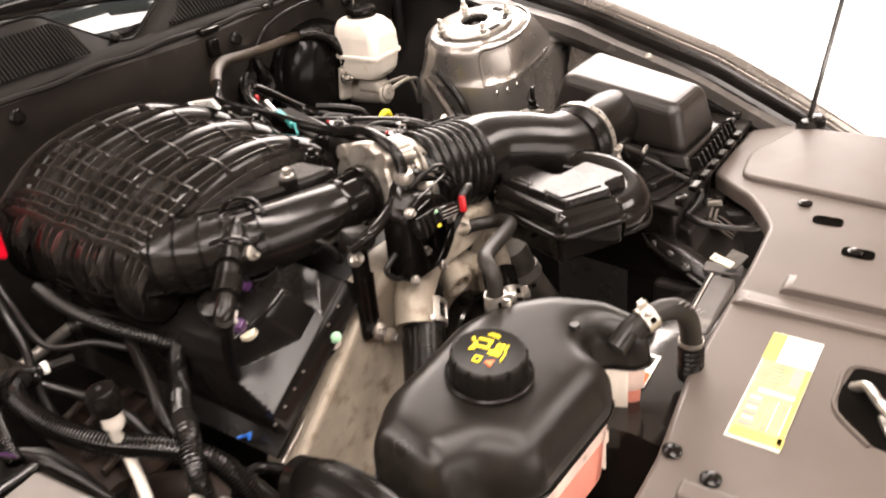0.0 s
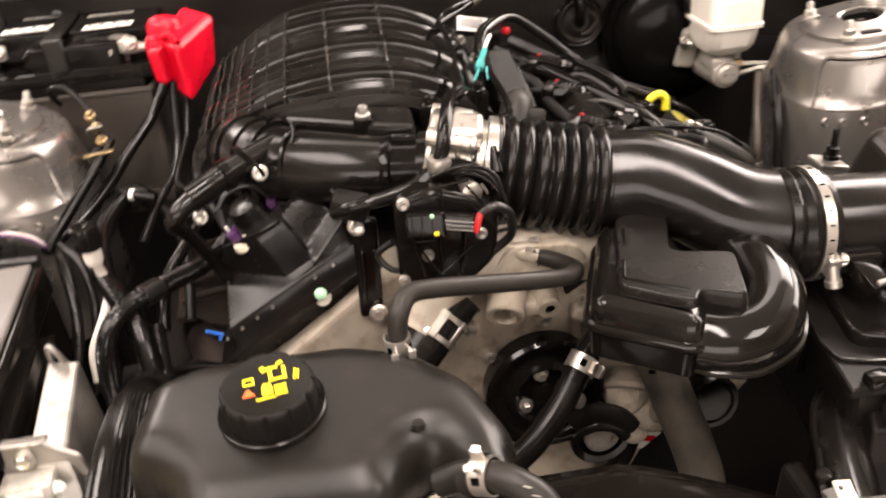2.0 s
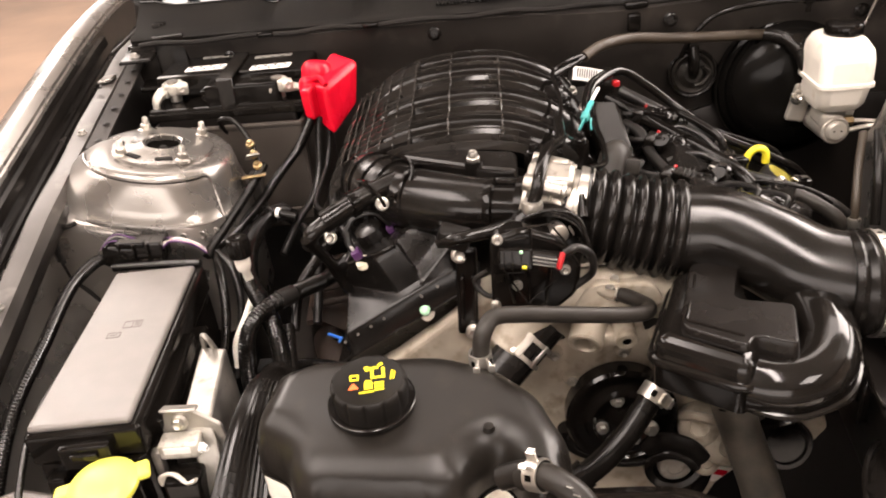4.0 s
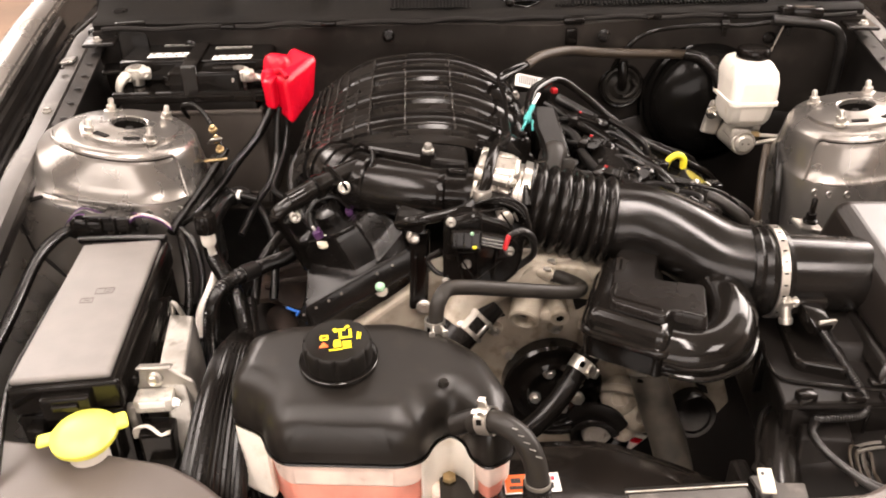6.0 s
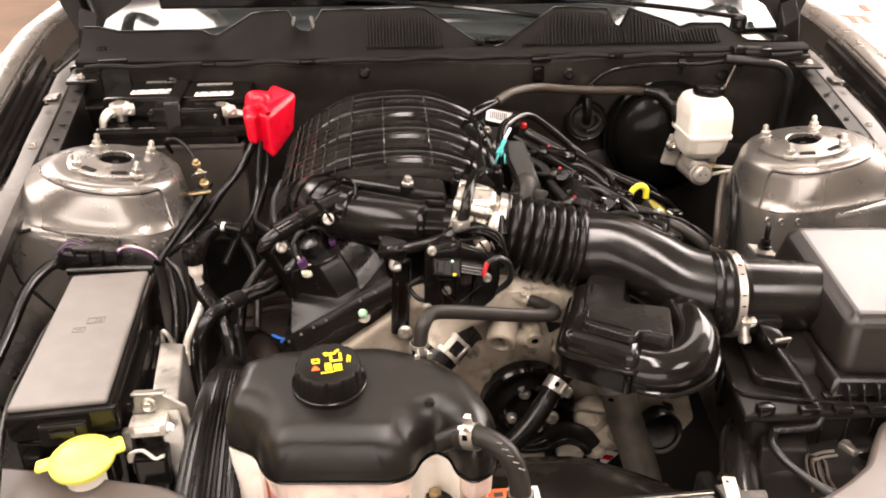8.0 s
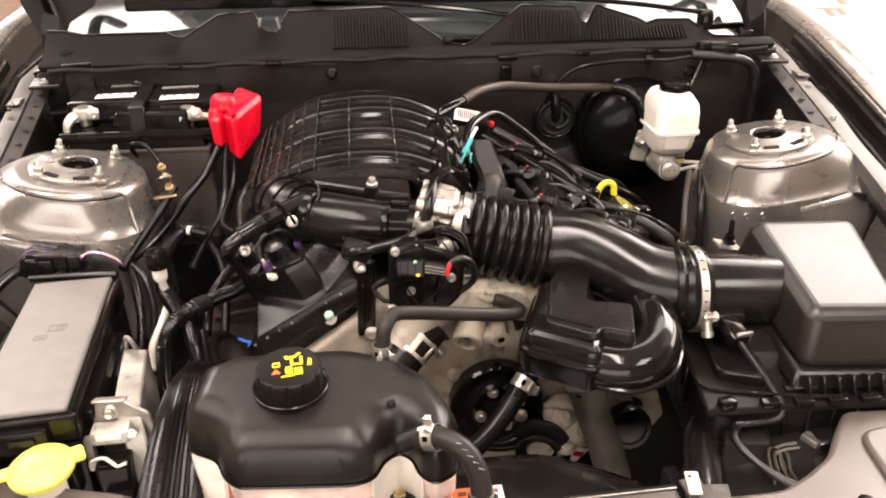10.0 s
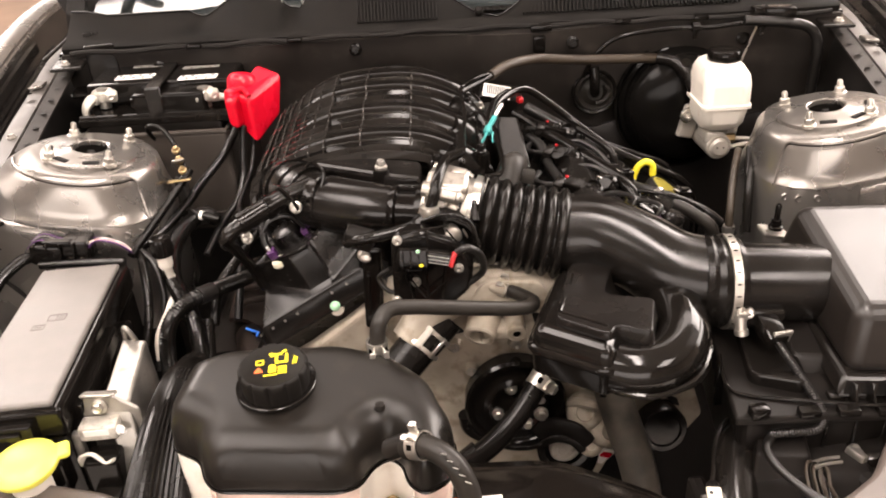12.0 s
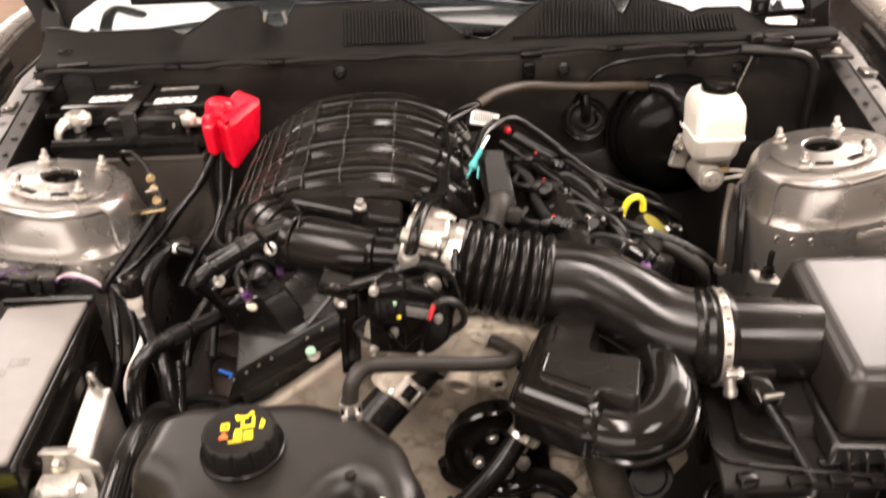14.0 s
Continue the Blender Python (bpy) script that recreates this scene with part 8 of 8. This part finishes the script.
for pts, r in (([V(0.11, 0.69, 0.845), V(0.13, 0.64, 0.845), V(0.135, 0.57, 0.838), V(0.15, 0.5, 0.835), V(0.175, 0.44, 0.83)], 0.0075), ([V(0.17, 0.68, 0.838), V(0.19, 0.62, 0.835), V(0.205, 0.56, 0.832), V(0.235, 0.5, 0.825)], 0.006),
               ([V(0.15, 0.55, 0.84), V(0.18, 0.545, 0.85), V(0.205, 0.53, 0.846), V(0.22, 0.5, 0.835)], 0.0035), ([V(0.16, 0.63, 0.845), V(0.185, 0.635, 0.852), V(0.21, 0.61, 0.845), V(0.225, 0.585, 0.832)], 0.0035),
               ([V(0.19, 0.47, 0.838), V(0.205, 0.45, 0.85), V(0.225, 0.44, 0.848), V(0.245, 0.45, 0.832)], 0.0032), ([V(0.25, 0.56, 0.81), V(0.3, 0.52, 0.806), V(0.345, 0.5, 0.79), V(0.37, 0.5, 0.77)], 0.0065)):
    cable("short black lead among the injectors", pts, r, TAPE)
for p, rz in ((V(0.235, 0.535, 0.838), 25), (V(0.205, 0.505, 0.842), -15), (V(0.33, 0.56, 0.79), 10), (V(0.255, 0.47, 0.822), 30)):
    jb = thing("harness_joint", "small black harness joint with a bare clip", "connector", p - V(0, 0, 0.02), "harness joints")
    part("body", rbox(p, (0.026, 0.018, 0.016), (8, 10, rz), 0.003, 2), SATIN, jb)
    part("latch", rbox(p + V(0.002, -0.004, 0.009), (0.012, 0.008, 0.004), (8, 10, rz), 0.001, 1), GLOSS, jb)
    part("clip", sweep([p + V(-0.014, 0, -0.004), p + V(-0.014, -0.006, 0.01), p + V(-0.008, -0.012, 0.008)], 0.0016, 6), FOIL, jb)
for k in range(3):
    c = V(0.19, 0.715, 0.82).lerp(V(0.265, 0.46, 0.815), k / 2)
    cl = thing("coil_pack", "black ignition coil pack bolted on the valve cover", "ignition coil", c - V(0, 0, 0.03), "coil packs")
    part("body", rbox(c, (0.034, 0.055, 0.03), (0, 28, -20), 0.006, 3), BLACK, cl)
    part("plug", rbox(c + V(-0.022, -0.018, 0.01), (0.024, 0.022, 0.018), (0, 28, -20), 0.003, 2), SATIN, cl)
    part("bolt", bolt_mesh(c + V(0.006, 0.018, 0.018), (0.4, 0, 0.9), 0.0055, 0.006), STEEL, cl)
    part("boot", lathe([(0.013, -0.03), (0.014, 0), (0.011, 0.006), (0, 0.006)], Matrix.Translation(c + V(0.016, -0.03, 0.004)) @ frame_of((0.4, 0, 0.9)), 16), SATIN, cl)
for x, y, z in ((0.211, 0.377, 0.848), (0.243, 0.372, 0.838)):
    pc = thing("injector_plug", "small plug with purple lock beside the intake tube", "connector", (x, y, z - 0.02), "injector plugs")
    part("lock", rbox((x, y + 0.012, z), (0.011, 0.012, 0.014), (0, 20, 0), 0.002, 2), PURPLE, pc)
    part("plug", lathe([(0.009, -0.03), (0.009, -0.008), (0.006, -0.004), (0, -0.004)], pose(x, y + 0.014, z - 0.002), 14), BLACK, pc)
    part("lead", sweep([V(x, y + 0.014, z + 0.004), V(x + 0.006, y + 0.02, z + 0.018), V(x - 0.006, y + 0.05, z + 0.012), V(x - 0.02, y + 0.08, z - 0.005)], 0.0028, 8), TAPE, pc)
cable("glossy black fuel pipe arching to the brake side", [V(0.05, 0.6, 0.9), V(0.07, 0.66, 0.915), V(0.111, 0.702, 0.917), V(0.15, 0.705, 0.892), V(0.196, 0.698, 0.855), V(0.25, 0.67, 0.82), V(0.32, 0.65, 0.79), V(0.37, 0.66, 0.755), V(0.39, 0.668, 0.7), V(0.395, 0.672, 0.62)], 0.0062, GLOSS, "pipe", "fuel_pipe")
cable("black loom along the fuel rail", [V(0.12, 0.75, 0.87), V(0.17, 0.71, 0.85), V(0.23, 0.685, 0.82), V(0.3, 0.67, 0.785), V(0.345, 0.665, 0.755), V(0.362, 0.668, 0.7), V(0.366, 0.67, 0.62)], 0.009, TAPE, "wiring loom")
cable("thin black lead behind the coils", [V(0.16, 0.76, 0.83), V(0.22, 0.73, 0.82), V(0.29, 0.7, 0.8), V(0.345, 0.695, 0.775), V(0.362, 0.695, 0.72), V(0.366, 0.695, 0.64)], 0.004, RUBBER)
cable("bare metal lead behind the coils", [V(0.19, 0.66, 0.862), V(0.215, 0.625, 0.855), V(0.232, 0.6, 0.842), V(0.24, 0.588, 0.8)], 0.0055, BLACK)
cable("thin wire across the valve cover", [V(0.23, 0.5, 0.83), V(0.26, 0.47, 0.838), V(0.3, 0.46, 0.83), V(0.33, 0.46, 0.81)], 0.0025, RUBBER)
cable("thin vertical drain hose beside the suspension tower", [V(0.43, 0.62, 0.83), V(0.412, 0.58, 0.8), V(0.402, 0.55, 0.765), V(0.4, 0.54, 0.73)], 0.0058, BROWNHOSE, "hose", "drain_hose", ends=[(0.4, 0.541, 0.735)])
cable("black hose beside the suspension tower", [V(0.44, 0.6, 0.84), V(0.425, 0.55, 0.8), V(0.418, 0.52, 0.74)], 0.0065, RUBBER, "hose", "drain_hose")
dp = thing("oil_dipstick", "yellow oil dipstick loop on its tube", "dipstick", (0.285, 0.6, 0.76))
part("loop", sweep([V(0.266, 0.605, 0.783), V(0.268, 0.605, 0.8), V(0.274, 0.605, 0.817), V(0.285, 0.605, 0.824), V(0.295, 0.605, 0.818), V(0.297, 0.605, 0.802)], 0.0052, 10), YELLOW, dp)
part("foot", lathe([(0.009, -0.006), (0.009, 0.004), (0.005, 0.006), (0, 0.006)], pose(0.265, 0.604, 0.782), 14), YELLOW, dp)
part("tube", sweep([V(0.265, 0.604, 0.782), V(0.255, 0.6, 0.73)], 0.005, 10), STEEL, dp)
oc = thing("oil_filler_cap", "black oil filler cap with a yellow printed ring", "filler cap", (0.275, 0.495, 0.8))
OM = Matrix.Translation((0.298, 0.555, 0.797)) @ frame_of((0.55, -0.1, 0.83))
part("cap", lathe([(0.026, -0.012), (0.027, 0.004), (0.024, 0.009), (0, 0.009)], OM, 32), CAPBLACK, oc)
part("print_ring", lathe([(0.019, 0.0091), (0.0215, 0.0096), (0.019, 0.0098), (0.019, 0.0091)], OM, 32), DIMYELLOW, oc)
for k in range(4):
    part("print_bar", rbox(OM @ V(-0.009 + 0.006 * k, 0.002 * (k % 2) - 0.001, 0.0094), (0.0022, 0.013 - 0.004 * (k % 2), 0.0006), OM.to_3x3().to_4x4(), 0), DIMYELLOW, oc)
part("neck", lathe([(0.02, -0.05), (0.021, -0.012), (0, -0.012)], OM, 24), SATIN, oc)
cable("grey breather hose below the oil filler cap", [V(0.3, 0.5, 0.805), V(0.325, 0.48, 0.795), V(0.345, 0.47, 0.78), V(0.355, 0.48, 0.75)], 0.0095, HOSE, "hose", "breather_hose")
pv = thing("purge_valve", "tall matt black vapour purge valve box", "valve", (0.08, 0.57, 0.78))
part("box", hexa([V(0.058, 0.618, 0.85), V(0.092, 0.609, 0.85), V(0.101, 0.505, 0.83), V(0.06, 0.52, 0.83)], [V(0.058, 0.62, 0.906), V(0.092, 0.611, 0.906), V(0.1, 0.507, 0.87), V(0.06, 0.522, 0.87)], 0.004, 2), SATIN, pv)
part("foot", rbox((0.086, 0.495, 0.862), (0.034, 0.03, 0.02), (-20, 8, -8), 0.004, 2), HOSE, pv)
part("rubber_boot", sweep([V(0.06, 0.47, 0.86), V(0.07, 0.49, 0.878), V(0.078, 0.51, 0.872), V(0.082, 0.52, 0.85)], 0.017, 14), HOSE, pv, "grey rubber boot")

# ---- firewall: grommet, vacuum hose, label box, wires ----
gm = thing("firewall_grommet", "grey rubber grommet with cable through the firewall", "grommet", (0.259, 0.862, 0.815))
GM = Matrix.Translation((0.252, 0.857, 0.855)) @ frame_of((0, -1, 0.12))
part("flange", lathe([(0.04, 0.0), (0.04, 0.005), (0.037, 0.008), (0.0335, 0.006), (0.0335, 0.0)], GM, 40), RUBBER, gm)
part("ring", lathe([(0.033, 0.0), (0.033, 0.008), (0.0305, 0.011), (0.027, 0.008), (0.024, 0.004), (0.02, 0.006), (0.014, 0.012), (0.0, 0.012)], GM, 40), HOSE, gm, "dusty grey rubber ring")
part("boot", sweep([V(0.252, 0.848, 0.855), V(0.25, 0.838, 0.862), V(0.248, 0.832, 0.88), V(0.246, 0.836, 0.905)], 0.009, 12), RUBBER, gm)
part("inner_lip", sweep([V(0.267, 0.843, 0.87), V(0.277, 0.843, 0.857), V(0.267, 0.843, 0.842), V(0.254, 0.843, 0.838)], 0.004, 8), HOSE, gm)
vh = cable("dusty brown vacuum hose to the brake booster", [V(0.06, 0.715, 0.938), V(0.09, 0.745, 0.944), V(0.14, 0.785, 0.94), V(0.2, 0.805, 0.93), V(0.26, 0.812, 0.925), V(0.33, 0.83, 0.918), V(0.37, 0.845, 0.91)], 0.0082, BROWNHOSE, "hose", "vacuum_hose")
part("black_end", sweep([V(0.355, 0.832, 0.916), V(0.378, 0.815, 0.913), V(0.396, 0.795, 0.897), V(0.408, 0.782, 0.868), V(0.412, 0.785, 0.85)], 0.0105, 12), RUBBER, vh, "black rubber elbow")
part("thin_end", sweep([V(0.065, 0.72, 0.939), V(0.04, 0.69, 0.936), V(0.01, 0.65, 0.935)], 0.0052, 10), RUBBER, vh)
lb = thing("relay_module", "black module with a white barcode label", "module", (0.075, 0.79, 0.82))
part("case", rbox((0.078, 0.79, 0.862), (0.07, 0.05, 0.06), (12, 5, -6), 0.006, 2), MATTE, lb)
sk = part("barcode_label", rbox((0.073, 0.77, 0.8935), (0.046, 0.027, 0.0012), (32, 12, -4), 0.0003, 1), PAPER, lb, "white barcode label")
LM = Matrix.Translation((0.073, 0.7695, 0.8943)) @ pose(0, 0, 0, 32, 12, -4)
for k in range(9):
    part("print_bar", rbox(LM @ V(-0.016 + 0.0036 * k, 0.001, 0), (0.0019, 0.018, 0.0005), LM.to_3x3().to_4x4(), 0), INK, sk)
part("plug", rbox((0.05, 0.75, 0.868), (0.025, 0.03, 0.025), (0, 0, 20), 0.004, 2), BLACK, lb)
part("red_lock", rbox((0.103, 0.692, 0.903), (0.009, 0.011, 0.009), (0, 0, 20), 0.0016, 1), DARKRED, lb, "red locking tab")
for x, y, z in ((0.04, 0.68, 0.9), (0.05, 0.64, 0.888)):
    part("bolt", bolt_mesh((x, y, z), (0, -0.3, 1), 0.0048, 0.006), FOIL, lb)
part("bracket", rbox((0.048, 0.67, 0.882), (0.04, 0.09, 0.006), (14, 0, 0), 0.002, 1), DARKSHADEPAINT, lb)
cable("black wiring along the firewall flange", [V(0.229, 0.84, 0.889), V(0.245, 0.826, 0.928), V(0.282, 0.822, 0.958), V(0.36, 0.82, 0.968), V(0.44, 0.82, 0.967), V(0.5, 0.82, 0.972), V(0.54, 0.82, 0.969)], 0.004, RUBBER)
cable("thick black loom bending down by the wing", [V(0.49, 0.818, 0.976), V(0.54, 0.812, 0.972), V(0.59, 0.81, 0.963), V(0.612, 0.81, 0.94), V(0.618, 0.812, 0.9), V(0.62, 0.815, 0.82)], 0.0085, TAPE, "wiring loom")
cable("thin wire hanging behind the brake reservoir", [V(0.515, 0.825, 0.965), V(0.508, 0.83, 0.935), V(0.495, 0.832, 0.89), V(0.49, 0.835, 0.85)], 0.002, STEEL)
for x in (0.41, 0.52):
    cp = thing("wire_clip", "black clip holding wires on the firewall flange", "clip", (x, 0.822, 0.955), "wire clips")
    part("band", band((x, 0.82, 0.969), (1, 0, 0), 0.005, 0.012, 0.003, n=14), BLACK, cp)
    part("tail", rbox((x, 0.817, 0.957), (0.008, 0.004, 0.016), bevel=0.001), BLACK, cp)
fc = thing("flange_plug", "black moulded plug cluster on the firewall corner", "connector", (0.545, 0.83, 0.965))
part("plug", rbox((0.55, 0.825, 0.985), (0.05, 0.025, 0.02), (0, 0, -10), 0.005, 2), BLACK, fc)
part("plug", rbox((0.515, 0.828, 0.988), (0.025, 0.02, 0.016), (0, 0, 10), 0.004, 2), SATIN, fc)
cable("thin washer hose hanging from the bonnet corner", [V(-0.668, 0.975, 1.09), V(-0.655, 0.965, 1.06), V(-0.643, 0.945, 1.03), V(-0.648, 0.92, 1.008), V(-0.674, 0.9, 0.986), V(-0.698, 0.85, 0.966)], 0.0032, HOSE)
bk = thing("battery_side_bracket", "black angled bracket in the corner behind the battery", "bracket", (-0.6, 0.83, 0.9))
part("plate", rbox((-0.595, 0.845, 0.955), (0.05, 0.008, 0.07), (0, 0, 12), 0.003, 2), SATIN, bk)
part("foot", rbox((-0.61, 0.82, 0.918), (0.07, 0.05, 0.008), (0, 0, 12), 0.003, 2), SATIN, bk)
